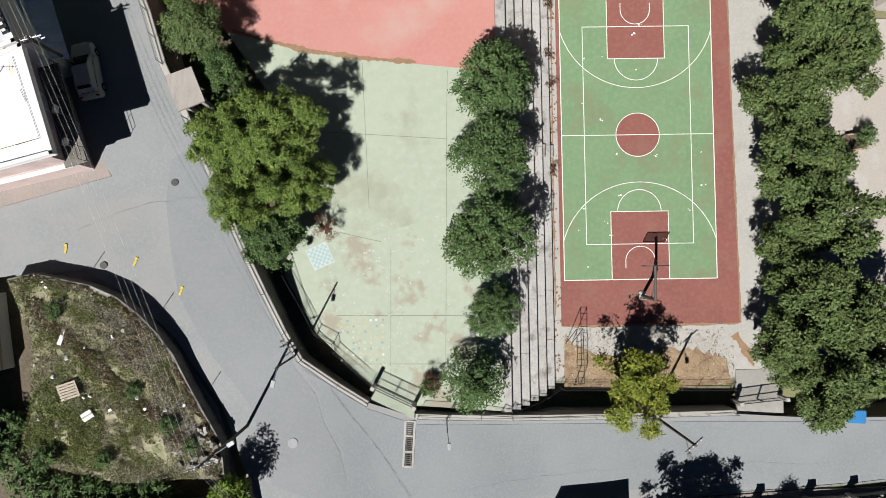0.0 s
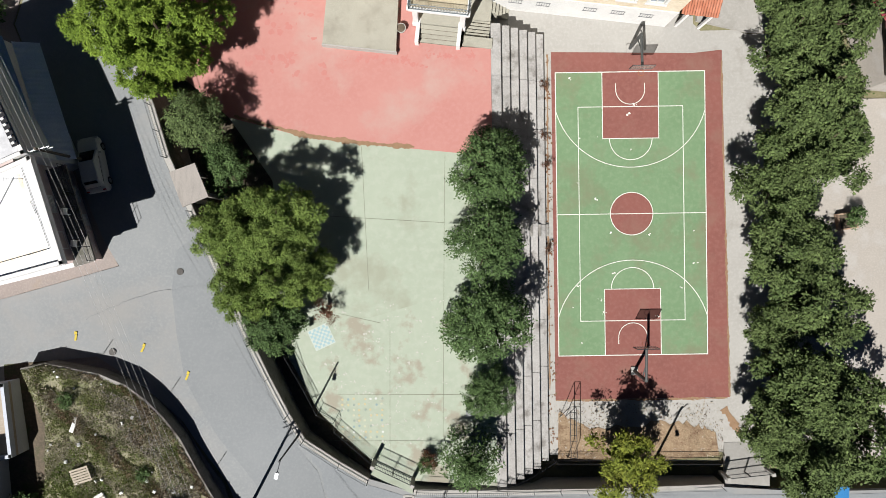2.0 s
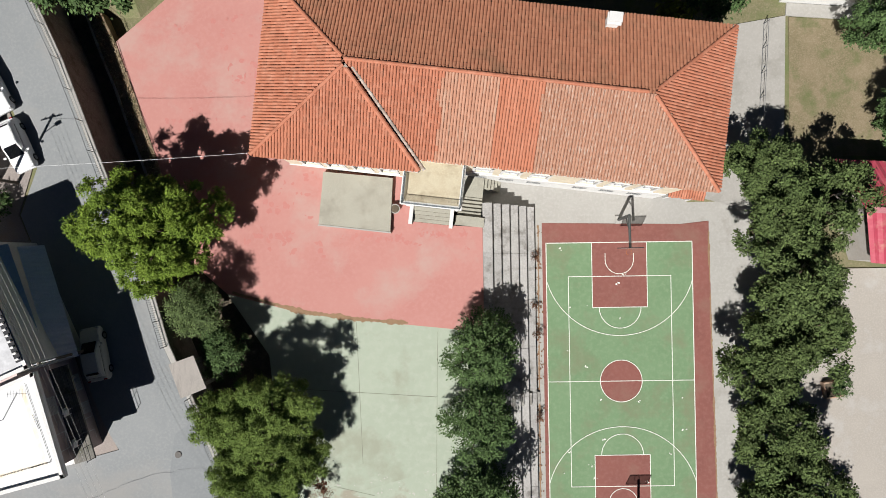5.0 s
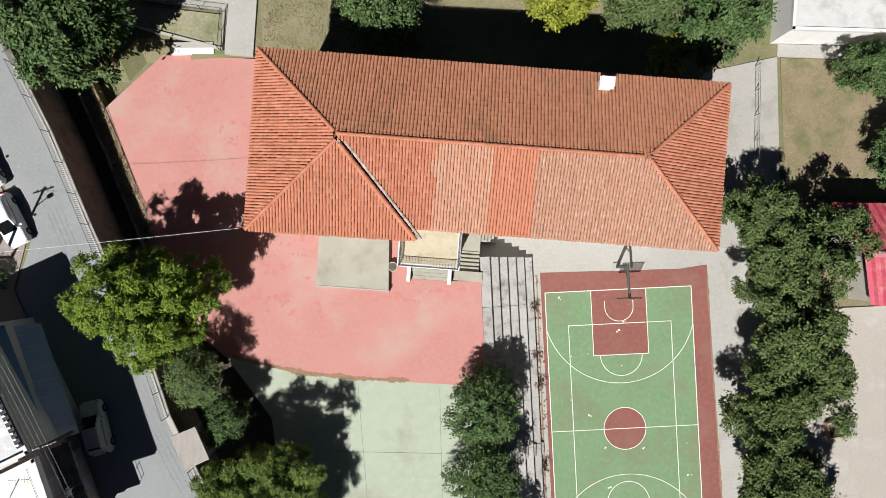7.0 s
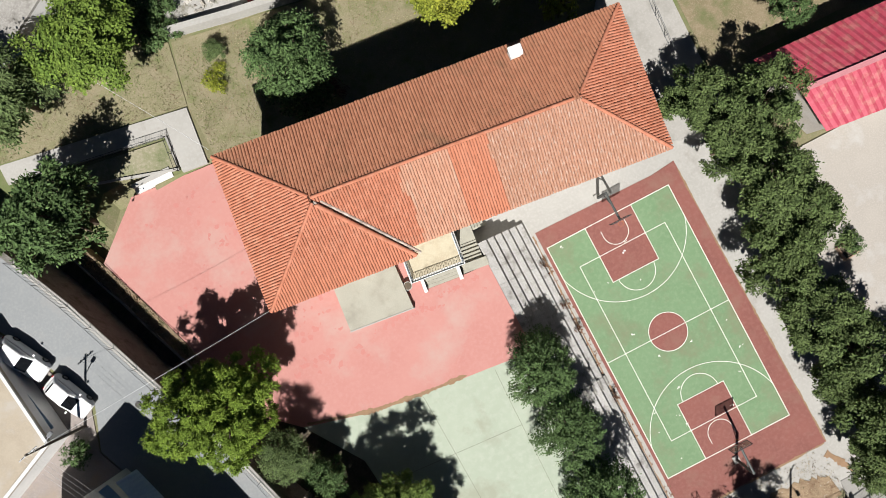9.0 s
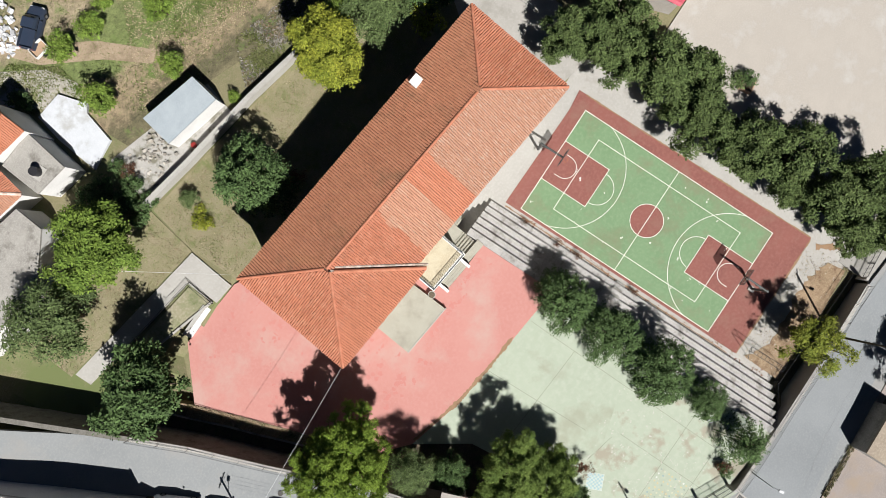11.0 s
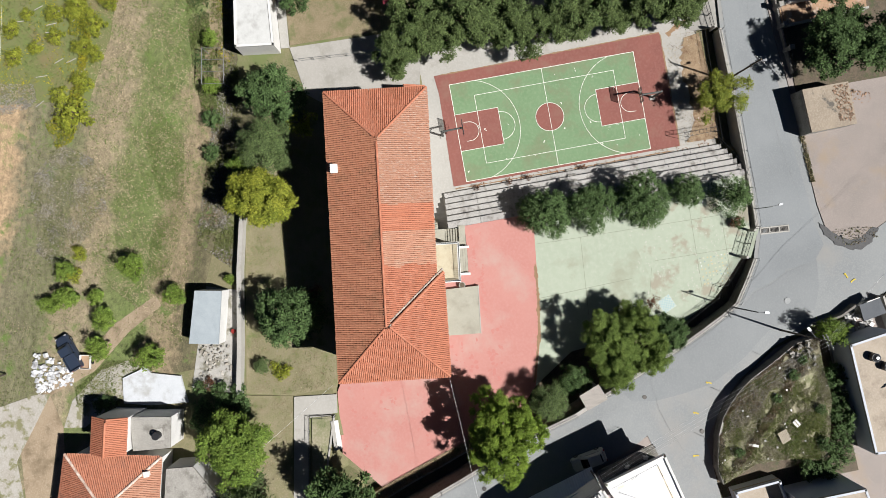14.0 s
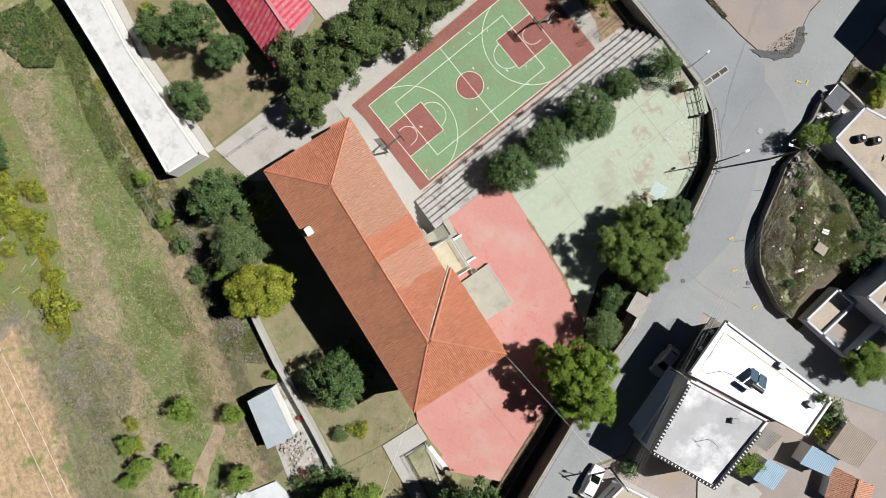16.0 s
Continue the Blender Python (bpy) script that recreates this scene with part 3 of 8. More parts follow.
def tile_slope(name, corners, zones=None, pitch=0.21, row=0.37, parent=None, loose=0):
    """Barrel tiles laid over a sloping polygon: corners in order, the first two along the eave. zones: (from, to, material) along the eave."""
    P = [Vector(c) for c in corners]
    e = (P[1] - P[0]).normalized()
    nrm = (P[1] - P[0]).cross(P[-1] - P[0]).normalized()
    if nrm.z < 0:
        nrm = -nrm
    s = nrm.cross(e)
    if s.z < 0:
        s = -s
    flat2 = [((p - P[0]).dot(e), (p - P[0]).dot(s)) for p in P]
    bm = bmesh.new()
    top = [bm.verts.new(p - nrm * 0.02) for p in P]
    bot = [bm.verts.new(p - nrm * 0.12) for p in P]
    bm.faces.new(top)
    bm.faces.new(bot[::-1])
    for i in range(len(P)):
        j = (i + 1) % len(P)
        bm.faces.new((top[i], bot[i], bot[j], top[j]))
    part("roof_deck", bm, M["under"], parent)
    amin, amax = min(a for a, b in flat2), max(a for a, b in flat2)
    bmax = max(b for a, b in flat2)
    rng = random.Random(len(name) * 7 + int(amax * 10))
    prof = [(-0.5, 0.0), (-0.34, 0.55), (0.0, 0.8), (0.34, 0.55), (0.5, 0.0)]
    buckets = {}
    singles = []
    r = 0
    b = -0.1
    while b < bmax:
        a = amin + pitch / 2
        while a < amax:
            if inside(a, b + row * 0.45 if b > 0 else 0.12, flat2):
                key = 0
                if zones:
                    for k, (z0, z1, mm) in enumerate(zones):
                        if z0 <= a + 0.25 * noise.noise((a * 2, b * 0.6, 3)) < z1:
                            key = k
                da, db, dz = rng.uniform(-0.012, 0.012), rng.uniform(-0.02, 0.02), rng.uniform(-0.006, 0.008)
                if loose and len(singles) < loose:
                    singles.append(P[0] + e * (a + da) + s * (b + db) + nrm * dz)
                    a += pitch
                    continue
                vs, fs = buckets.setdefault(key, ([], []))
                o = len(vs)
                for bb, lift, wd in ((b + db, 0.03, 1.0), (b + db + row + 0.05, 0.012, 0.9)):
                    for pa, pz in prof:
                        vs.append(P[0] + e * (a + da + pa * pitch * wd * 0.96) + s * bb + nrm * (pz * 0.09 + lift + dz))
                for q in range(4):
                    fs.append((o + q, o + q + 1, o + q + 6, o + q + 5))
                fs.append((o, o + 4, o + 3, o + 2, o + 1))
            a += pitch
        b += row
        r += 1
    if singles:                                             # the tiles nearest the eave are pieces of their own
        vs = [Vector((pa * pitch * wd * 0.96, bb, pz * 0.09 + lift)) for bb, lift, wd in ((0, 0.045, 1.0), (row + 0.05, 0.012, 0.88)) for pa, pz in prof]
        me = mesh_of("roof_tile", vs, [(q, q + 1, q + 6, q + 5) for q in range(4)] + [(0, 4, 3, 2, 1)], M["tile_piece"])
        rot = Matrix((e, s, nrm)).transposed().to_4x4()
        for p in singles:
            o = new("roof_tile", me)
            o.parent = parent
            o.matrix_basis = Matrix.Translation(p) @ rot
    for k, (vs, fs) in buckets.items():
        mm = zones[k][2] if zones else M["tile"]
        ob = part("roof_tiles", mesh_of("roof_tiles", vs, fs, mm), None, parent)
        ob["kind"] = "stuff"


def ridge_caps(a, b, material, parent, r=0.13, step=0.4, lift=0.05, name="ridge_tiles"):
    """A row of half-round cap tiles from a to b."""
    a, b = Vector(a), Vector(b)
    d = b - a
    n = max(1, int(d.length / step))
    d.normalize()
    side = Vector((-d.y, d.x, 0)).normalized()
    up = d.cross(side)
    if up.z < 0:
        up = -up
    vs, fs = [], []
    for i in range(n):
        o = len(vs)
        for t, rr in ((i * step, r * 1.1), ((i + 1.12) * step, r * 0.92)):
            for k in range(6):
                an = math.pi * k / 5
                vs.append(a + d * t + side * (rr * math.cos(an)) + up * (rr * math.sin(an) * 0.9 + lift))
        for k in range(5):
            fs.append((o + k, o + k + 1, o + k + 7, o + k + 6))
        fs.append(tuple(o + k for k in range(5, -1, -1)))
    ob = part(name, mesh_of(name, vs, fs, material), None, parent)
    ob["kind"] = "stuff"


M["tile_piece"] = mat("orange_clay_tile_piece", (0.60, 0.225, 0.13), (0.53, 0.19, 0.105), (0.65, 0.27, 0.165), scale=0.3, fine=2.0, rough=0.8, bump=0.1, obj=0.10)
RL, RR = (-25.73, 5.55, RIDGE), (-5.75, 5.55, RIDGE)
SE, NE, NW, SW, VC = (0, 0, EAVE), (0.03, 11.25, EAVE), (-31.85, 11.25, EAVE), (-31.75, -0.95, EAVE), (-20.3, -0.8, EAVE)
S0 = -26.3
tile_slope("south", [(S0, 0, EAVE), SE, RR, RL], [(0, 7.0, M["tile"]), (7.0, 10.7, M["tile_pale"]), (10.7, 13.6, M["tile_bright"]), (13.6, 27.0, M["tile_grey"])], parent=school)
tile_slope("north", [NE, NW, RL, RR], [(0, 40, mat("north_side_clay_tile", (0.60, 0.255, 0.145), (0.53, 0.22, 0.125), (0.64, 0.295, 0.175), scale=0.5, fine=2.5, bump=0.1, island=0.07, stain=(0.40, 0.20, 0.115), stain_scale=0.35))], parent=school, pitch=0.235)
tile_slope("east", [SE, NE, RR], [(0, 20, M["tile"])], parent=school)
tile_slope("west", [NW, SW, (-25.75, 5.4, RIDGE)], [(0, 20, M["tile"])], parent=school)
AP = (-25.75, 5.15, RIDGE + 0.05)
tile_slope("front", [SW, VC, AP], [(0, 20, M["tile"])], parent=school, loose=300)
M["mortar"] = mat("mortared_tile", (0.52, 0.46, 0.40), (0.36, 0.24, 0.18), scale=2.5, fine=8, bump=0.2, island=0.3)
ridge_caps(RL, RR, M["tile"], school)
ridge_caps(SE, RR, M["tile"], school)
ridge_caps(NE, RR, M["tile"], school)
ridge_caps(NW, RL, M["tile"], school)
ridge_caps(SW, AP, M["tile"], school)
ridge_caps(VC, AP, M["tile"], school, 0.16)
bm = bmesh.new()                                            # the upstand under the front verge
a, b = Vector(VC), Vector(AP)
q = [a, b, b + Vector((0, 0, -0.75)), a + Vector((0, 0, -0.75))]
off = Vector((0.12, 0.1, 0))
f1 = [bm.verts.new(p + off) for p in q]
f2 = [bm.verts.new(p - off * 0.5) for p in q]
bm.faces.new(f1)
bm.faces.new(f2[::-1])
for i in range(4):
    j = (i + 1) % 4
    bm.faces.new((f1[i], f2[i], f2[j], f1[j]))
part("verge_wall", bm, M["mortar"], school, "mortared verge between the roof slopes")
ridge_caps(Vector(VC) + Vector((0.35, 0.1, -0.18)), Vector(AP) + Vector((0.45, 0.1, -0.2)), M["mortar"], school, 0.11, 0.3, 0.05, "valley_tiles")
bm = bmesh.new()
box(bm, (-8.55, 10.35, 12.15), (0.75, 0.6, 1.1))
box(bm, (-8.55, 10.35, 12.76), (0.95, 0.8, 0.12))
for sx in (-1, 1):
    box(bm, (-8.55 + sx * 0.28, 10.35, 12.95), (0.12, 0.5, 0.3))
box(bm, (-8.55, 10.35, 13.13), (0.9, 0.65, 0.07))
part("chimney", bm, M["white"], school, "whitewashed chimney")
bm = bmesh.new()                                            # ceilings and floors close the building
box(bm, ((U0 + U1) / 2, (V0 + V1) / 2, EAVE - 0.2), (U1 - U0 - 0.6, V1 - V0 - 0.6, 0.2))
box(bm, ((U0 + U1) / 2, (V0 + V1) / 2 + 0.2, 7.0), (U1 - U0 - 1, V1 - V0 - 1.1, 0.3))
box(bm, ((U0 + U1) / 2, V0 + 1.2, 3.4), (U1 - U0 - 1, 0.9, 0.3))
part("floor_slab", bm, M["concrete_old"], school)
bm = bmesh.new()
for i, (ua, ub, v) in enumerate(((S0, 0, 0.25), (-31.8, VC[0], -0.7))):
    box(bm, ((ua + ub) / 2, v + 0.1, EAVE - 0.12), (ub - ua - 0.1, 0.65, 0.1))
part("soffit", bm, M["white"], school)

# the portico with its balcony
por = thing("portico", "", "")
for k in ("label", "category"):
    if k in por:
        del por[k]
por.parent = school
bm = bmesh.new()
box(bm, (-19.4, -0.95, 6.05), (4.55, 3.55, 0.3), 0, 0, 0.03)
box(bm, (-19.4, -0.95, 6.28), (4.75, 3.7, 0.14), 0, 0, 0.03)
part("balcony_slab", bm, M["white"], por)
part("balcony_floor", bm_boxes(((-19.4, -0.9, 6.36), (4.2, 3.2, 0.03))), mat("stained_balcony_floor", (0.62, 0.55, 0.40), (0.55, 0.47, 0.33), stain=(0.42, 0.36, 0.25), stain_scale=0.7), por)
for u in (-21.2, -17.55):
    bm = bmesh.new()
    box(bm, (u, -2.35, 4.3), (0.42, 0.42, 3.4), 0, 0, 0.03)
    box(bm, (u, -2.35, 5.82), (0.56, 0.56, 0.16), 0, 0, 0.02)
    box(bm, (u, -2.35, 2.9), (0.56, 0.56, 0.5), 0, 0, 0.02)
    part("pillar", bm, M["white"], por)


def lattice(bm, a, b, z0, h, r=0.018, step=0.22):
    """A railing of crossed bars between two posts."""
    a, b = Vector(a), Vector(b)
    d = b - a
    n = max(2, int(d.length / step))
    for z in (z0 + 0.05, z0 + h):
        rod(bm, (*a.xy, z), (*b.xy, z), r * 1.5, 6)
    for i in range(n):
        for s in (-1, 1):
            p = a + d * (i / n)
            q = a + d * ((i + 1) / n)
            if s < 0:
                p, q = q, p
            m1 = (p + q) / 2
            rod(bm, (*p.xy, z0 + 0.05), (*m1.xy, z0 + h / 2), r, 4)
            rod(bm, (*p.xy, z0 + h), (*m1.xy, z0 + h / 2), r, 4)
    for p in (a, b):
        rod(bm, (*p.xy, z0), (*p.xy, z0 + h + 0.05), r * 2, 6)


M["lattice"] = mat("grey_blue_painted_iron", (0.16, 0.20, 0.22), bump=0, rough=0.5)
for a, b in (((-21.6, -2.7), (-17.2, -2.7)), ((-21.6, -2.7), (-21.6, 0.2)), ((-17.2, -2.7), (-17.2, 0.5))):
    bm = bmesh.new()
    lattice(bm, (*a, 0), (*b, 0), 6.35, 0.95)
    part("railing", bm, M["lattice"], por)
part("landing", bm_boxes(((-19.35, -1.0, 2.85), (3.4, 3.1, 0.9))), M["platform"], por)
for i in range(4):
    part("stair", bm_boxes(((-19.35, -2.75 - 0.3 * i, 2.4 + (0.75 - 0.18 * i) / 2 - 0.1), (3.0, 0.32, 0.75 - 0.18 * i + 0.2))), M["platform"], por)
    part("stair_joint", bm_boxes(((-19.35, -2.915 - 0.3 * i, 3.06 - 0.18 * i), (3.0, 0.03, 0.012))), M["bed"], por)
for u in (-21.0, -17.7):
    part("stair_cheek", bm_boxes(((u, -3.1, 2.85), (0.3, 1.9, 1.0))), M["white"], por)
for i in range(5):
    h = 2.42 - 0.17 * (i + 1)
    part("side_stair", bm_boxes(((-16.3, -2.74 + 0.33 * i, h / 2 - 0.1), (2.0, 0.33, h + 0.2)), ((-16.3, -2.885 + 0.33 * i, h + 0.02), (2.0, 0.06, 0.29))), M["platform"], por)
part("side_landing", bm_boxes(((-16.3, -0.3, 0.7), (2.0, 1.9, 1.6))), M["platform"], por)
for i in range(5):
    h = 1.5 - 0.27 * (i + 1)
    part("court_stair", bm_boxes(((-15.15 + 0.3 * i, 0.15, h / 2 - 0.05), (0.3, 1.0, h + 0.1))), M["platform"], por)
part("side_terrace", bm_boxes(((-16.2, -3.3, 1.25), (2.4, 0.8, 2.6))), M["platform"], por)
# a lean-to with a tiled roof on the east end
leanto = thing("porch", "", "")
for k in ("label", "category"):
    if k in leanto:
        del leanto[k]
leanto.parent = school
tile_slope("porch", [(-0.5, 0.45, 3.4), (2.45, 0.45, 3.4), (2.45, 2.9, 4.3), (-0.5, 2.9, 4.3)], [(0, 9, M["tile"])], parent=leanto)
for u in (0.3, 2.2):
    part("porch_post", bm_boxes(((u, 0.75, 1.7), (0.22, 0.22, 3.4))), M["white"], leanto)

ramp = thing("raised_platform", "grey concrete platform beside the school steps", "platform")
part("slab", prism([(-24.85, 18.0), (-25.3, 13.65), (-19.47, 12.95), (-19.2, 17.4)], 2.2, 3.0), M["platform"], ramp)
part("edge", prism([(-25.36, 13.62), (-19.4, 12.9), (-19.42, 13.0), (-25.3, 13.72)], 2.2, 3.03), M["concrete"], ramp)

# ---- trees ----
def kites(rng, centres, normals, size, wide, ruffle=0.4, along=None):
    """Small leaf shapes: four corners each, facing roughly along the normals, their tips toward `along`."""
    n = len(centres)
    d = normals + rng.normal(0, ruffle, (n, 3))
    d /= np.linalg.norm(d, axis=1)[:, None] + 1e-9
    t = rng.normal(0, 1, (n, 3)) if along is None else along + rng.normal(0, 0.25, (n, 3))
    t = t - d * (t * d).sum(1)[:, None]
    t /= np.linalg.norm(t, axis=1)[:, None] + 1e-9
    b = np.cross(d, t)
    s = size * rng.uniform(0.6, 1.35, n)[:, None]
    w = s * wide
    bend = d * s * rng.uniform(-0.25, 0.1, n)[:, None]
    v = np.stack([centres - t * s * 0.5, centres - b * w * 0.5 + t * s * 0.05, centres + t * s * 0.5 + bend, centres + b * w * 0.5 + t * s * 0.05], 1)
    return v.reshape(-1, 3)


def unit(v):
    return v / (np.linalg.norm(v, axis=-1, keepdims=True) + 1e-9)


def crown_mesh(name, seed, material, rx, rz, zc, limbs, limb_r, twigs, leaves, size, wide=0.5, spray=0.22, frond=0.0, droop=0.0, ruffle=0.35, inner=0.5, heart=0.05):
    """A crown of limbs that end in rounded clumps; each clump carries twigs, each twig a spray (or a frond) of leaves. Gaps stay open between the clumps."""
    rng = np.random.default_rng(seed)
    ph = rng.uniform(0, 6.28, 3)
    dirs = []
    while len(dirs) < limbs:                                # clumps keep their distance from one another
        c = unit(rng.normal(0, 1, (12, 3)))
        c = c[c[:, 2] > -0.4]
        if not len(c):
            continue
        dirs.append(c[0] if not dirs else c[np.argmax([min(np.linalg.norm(q - p) for p in dirs) for q in c])])
    dirs = np.array(dirs)
    an = np.arctan2(dirs[:, 1], dirs[:, 0])
    k = 1 + 0.13 * np.sin(2 * an + ph[0]) + 0.11 * np.sin(3 * an + ph[1]) + 0.08 * np.sin(5 * an + ph[2])
    far = rng.uniform(inner, 1.0, limbs) ** 0.7
    rad = limb_r * rng.uniform(0.65, 1.3, limbs)
    cs = dirs * np.array([rx, rx, rz]) * (far * k)[:, None] * (1 - 0.6 * limb_r / rx) + np.array([0, 0, zc])
    which = np.repeat(np.arange(limbs), np.maximum(3, (twigs * (rad / limb_r) ** 2).astype(int)))
    out = unit(dirs[which] * 0.55 + np.array([0, 0, 0.35]) + rng.normal(0, 0.75, (len(which), 3)))
    tw = cs[which] + out * (rad[which] * rng.uniform(0.55, 1.05, len(which)))[:, None] * np.array([1, 1, 0.75])
    m = max(2, leaves)
    wt = np.repeat(np.arange(len(tw)), m)
    o = out[wt]
    if frond:
        side = unit(np.cross(o, np.array([0, 0, 1.0])) + 1e-6)
        u = np.tile(np.linspace(0.08, 1, m), len(tw))[:, None]
        sg = np.tile(np.where(np.arange(m) % 2, 1.0, -1.0), len(tw))[:, None]
        flat_out = unit(o * np.array([1, 1, 0.45]))
        c = tw[wt] + flat_out * u * frond * rng.uniform(0.9, 1.1, (len(wt), 1)) - np.array([0, 0, 1.0]) * (u ** 2 * frond * 0.45) + side * sg * size * 0.42
        nrm = np.tile(np.array([0, 0, 1.0]), (len(wt), 1)) + o * 0.35
        along = side * sg + flat_out * 0.7 - np.array([0, 0, 0.35])
    else:
        c = tw[wt] + rng.normal(0, spray, (len(wt), 3)) * np.array([1, 1, 0.55])
        nrm = o * 0.8 + np.array([0, 0, 0.65])
        along = (c - tw[wt]) * 3 + o * 0.5 - np.array([0, 0, 0.3])
    if droop:
        c[:, 2] -= droop * (np.linalg.norm(c[:, :2], axis=1) / rx) ** 2
    v = kites(rng, c, nrm, size, wide, ruffle, along)
    k = int(len(c) * heart)                                 # oversized leaves added low in the crown's heart to block sun and darken gaps
    h = cs[rng.choice(limbs, k)] * np.array([1, 1, 0]) * rng.uniform(0.1, 0.8, k)[:, None] + rng.normal(0, 0.25, (k, 3)) + np.array([0, 0, zc - 0.35 * rz])
    v = np.concatenate([v, kites(rng, h, rng.normal(0, 0.6, (k, 3)) + np.array([0, 0, 1]), min(0.6, size * 2.4), 0.7, 0.3)])
    me = mesh_of(name, v, np.arange(len(v)).reshape(-1, 4), material)
    return me, cs


def trunk_mesh(name, seed, height, r, tips, zc):
    rng = np.random.default_rng(seed)
    bm = bmesh.new()
    top = Vector((rng.uniform(-0.2, 0.2), rng.uniform(-0.2, 0.2), height))
    rod(bm, (0, 0, -0.5), top, r, 9, r * 0.62)
    for k in rng.choice(len(tips), min(9, len(tips)), replace=False):
        t = Vector(tips[k])
        m1 = top.lerp(t, 0.5) + Vector((0, 0, 0.15 * height))
        a = top * rng.uniform(0.75, 1.0)
        rod(bm, a, m1, r * 0.5, 6, r * 0.3)
        rod(bm, m1, t, r * 0.3, 5, r * 0.08)
    return from_bm(name, bm, M["trunk"])


TREES = {}


def tree_kind(key, name, leaf, seed, rx, rz, zc, limbs, limb_r, twigs, leaves, size, label, category="tree", trunk=None, **kw):
    crown, tips = crown_mesh("crown", seed, L[leaf], rx, rz, zc, limbs, limb_r, twigs, leaves, size, **kw)
    t = trunk_mesh("trunk", seed + 50, trunk or zc * 0.6, 0.055 * rx + 0.05, tips, zc)
    TREES[key] = (name, crown, t, label, category)


def plant(key, x, y, z, scale=1.0, turn=0.0, label="", tall=1.0, group=""):
    name, crown, t, lab, cat = TREES[key]
    ob = thing(name, label or lab, cat, Matrix.Translation((x, y, z)) @ Matrix.Rotation(radians(turn), 4, "Z") @ Matrix.Diagonal((scale, scale, scale * tall, 1)), group)
    for nm, me in (("trunk", t), ("crown", crown)):
        c = new(nm, me)
        c.parent = ob
    return ob


tree_kind("court_a", "tree", "dark", 1, 3.8, 2.9, 4.9, 27, 0.95, 30, 17, 0.25, "broad dark green tree beside the court", wide=0.55, spray=0.17, inner=0.3, ruffle=0.65, heart=0.09)
tree_kind("court_b", "tree", "dark", 2, 3.9, 3.1, 5.0, 29, 0.92, 30, 17, 0.25, "broad dark green tree beside the court", wide=0.55, spray=0.17, inner=0.3, ruffle=0.65, heart=0.09)
tree_kind("court_c", "tree", "dark", 22, 3.7, 2.8, 4.8, 24, 1.0, 30, 17, 0.25, "broad dark green tree beside the court", wide=0.55, spray=0.17, inner=0.25, ruffle=0.65, heart=0.09)
tree_kind("row_a", "tree", "deep", 3, 2.6, 1.7, 2.6, 26, 0.6, 16, 18, 0.25, "leafy dark green tree above the bleachers", wide=0.42, frond=1.05, inner=0.3, trunk=1.7, droop=0.45, ruffle=0.62, heart=0.06)
tree_kind("row_b", "tree", "deep", 4, 2.6, 1.7, 2.6, 28, 0.6, 16, 18, 0.25, "leafy dark green tree above the bleachers", wide=0.42, frond=1.05, inner=0.3, trunk=1.7, droop=0.45, ruffle=0.62, heart=0.06)
tree_kind("pine_a", "pine_tree", "pine_dark", 5, 4.9, 3.0, 4.6, 66, 0.78, 26, 26, 0.21, "large spreading pine with green clumps", "tree", wide=0.34, spray=0.13, inner=0.3, ruffle=0.55, heart=0.1)
tree_kind("pine_b", "pine_tree", "pine", 6, 4.6, 3.2, 4.8, 72, 0.74, 30, 24, 0.19, "large spreading pine with bright green clumps", "tree", wide=0.42, spray=0.11, inner=0.45, ruffle=0.5, heart=0.2)
tree_kind("pine_c", "pine_tree", "pine_dark", 17, 4.4, 3.2, 4.8, 34, 1.0, 22, 24, 0.32, "slender pine with green clumps", "tree", wide=0.3, spray=0.22, inner=0.25, ruffle=0.5, heart=0.1)
tree_kind("olive", "olive_tree", "olive", 7, 2.3, 2.0, 3.2, 26, 0.65, 20, 16, 0.19, "rounded grey-green tree beside the street", wide=0.4, spray=0.17)
tree_kind("deep", "tree", "deep", 8, 3.2, 3.0, 4.4, 26, 0.76, 24, 15, 0.25, "dense dark green leafy tree", wide=0.5, spray=0.18, inner=0.3, ruffle=0.6, heart=0.07)
tree_kind("lime", "tree", "lime", 9, 3.1, 2.2, 4.0, 26, 0.7, 18, 16, 0.22, "leafy yellow-green tree beside the road", wide=0.55, spray=0.2, inner=0.3)
tree_kind("gold", "tree", "gold", 10, 3.4, 2.6, 4.6, 46, 0.78, 26, 17, 0.22, "autumn-coloured yellow and green tree", wide=0.6, spray=0.18, inner=0.5)
tree_kind("citrus", "fruit_tree", "orchard", 11, 1.5, 1.2, 1.7, 16, 0.42, 12, 12, 0.19, "small round green fruit tree", wide=0.5, spray=0.15, inner=0.4)
tree_kind("bright", "tree", "orchard", 12, 4.5, 3.3, 5.2, 36, 0.95, 28, 17, 0.27, "broad bright green leafy tree", wide=0.55, spray=0.22, inner=0.4)
tree_kind("yshrub", "shrub", "gold", 13, 1.0, 0.7, 0.8, 9, 0.35, 9, 10, 0.18, "low yellow-green garden shrub", "shrub", wide=0.5, spray=0.14)
tree_kind("bush", "shrub", "deep", 14, 1.1, 0.9, 0.9, 10, 0.4, 10, 10, 0.2, "dark green bush in a planter", "shrub", wide=0.5, spray=0.14)
tree_kind("rust", "shrub", "rust", 15, 1.5, 1.2, 1.8, 10, 0.45, 8, 9, 0.2, "sparse reddish half-bare shrub", "shrub", wide=0.3)
tree_kind("droop", "tree", "deep", 16, 1.2, 1.5, 3.0, 21, 0.35, 7, 26, 0.31, "dark green tree with long drooping fronds over the road wall", wide=0.34, frond=2.3, inner=0.1, droop=0.3, trunk=2.4, ruffle=0.5, heart=0.045)

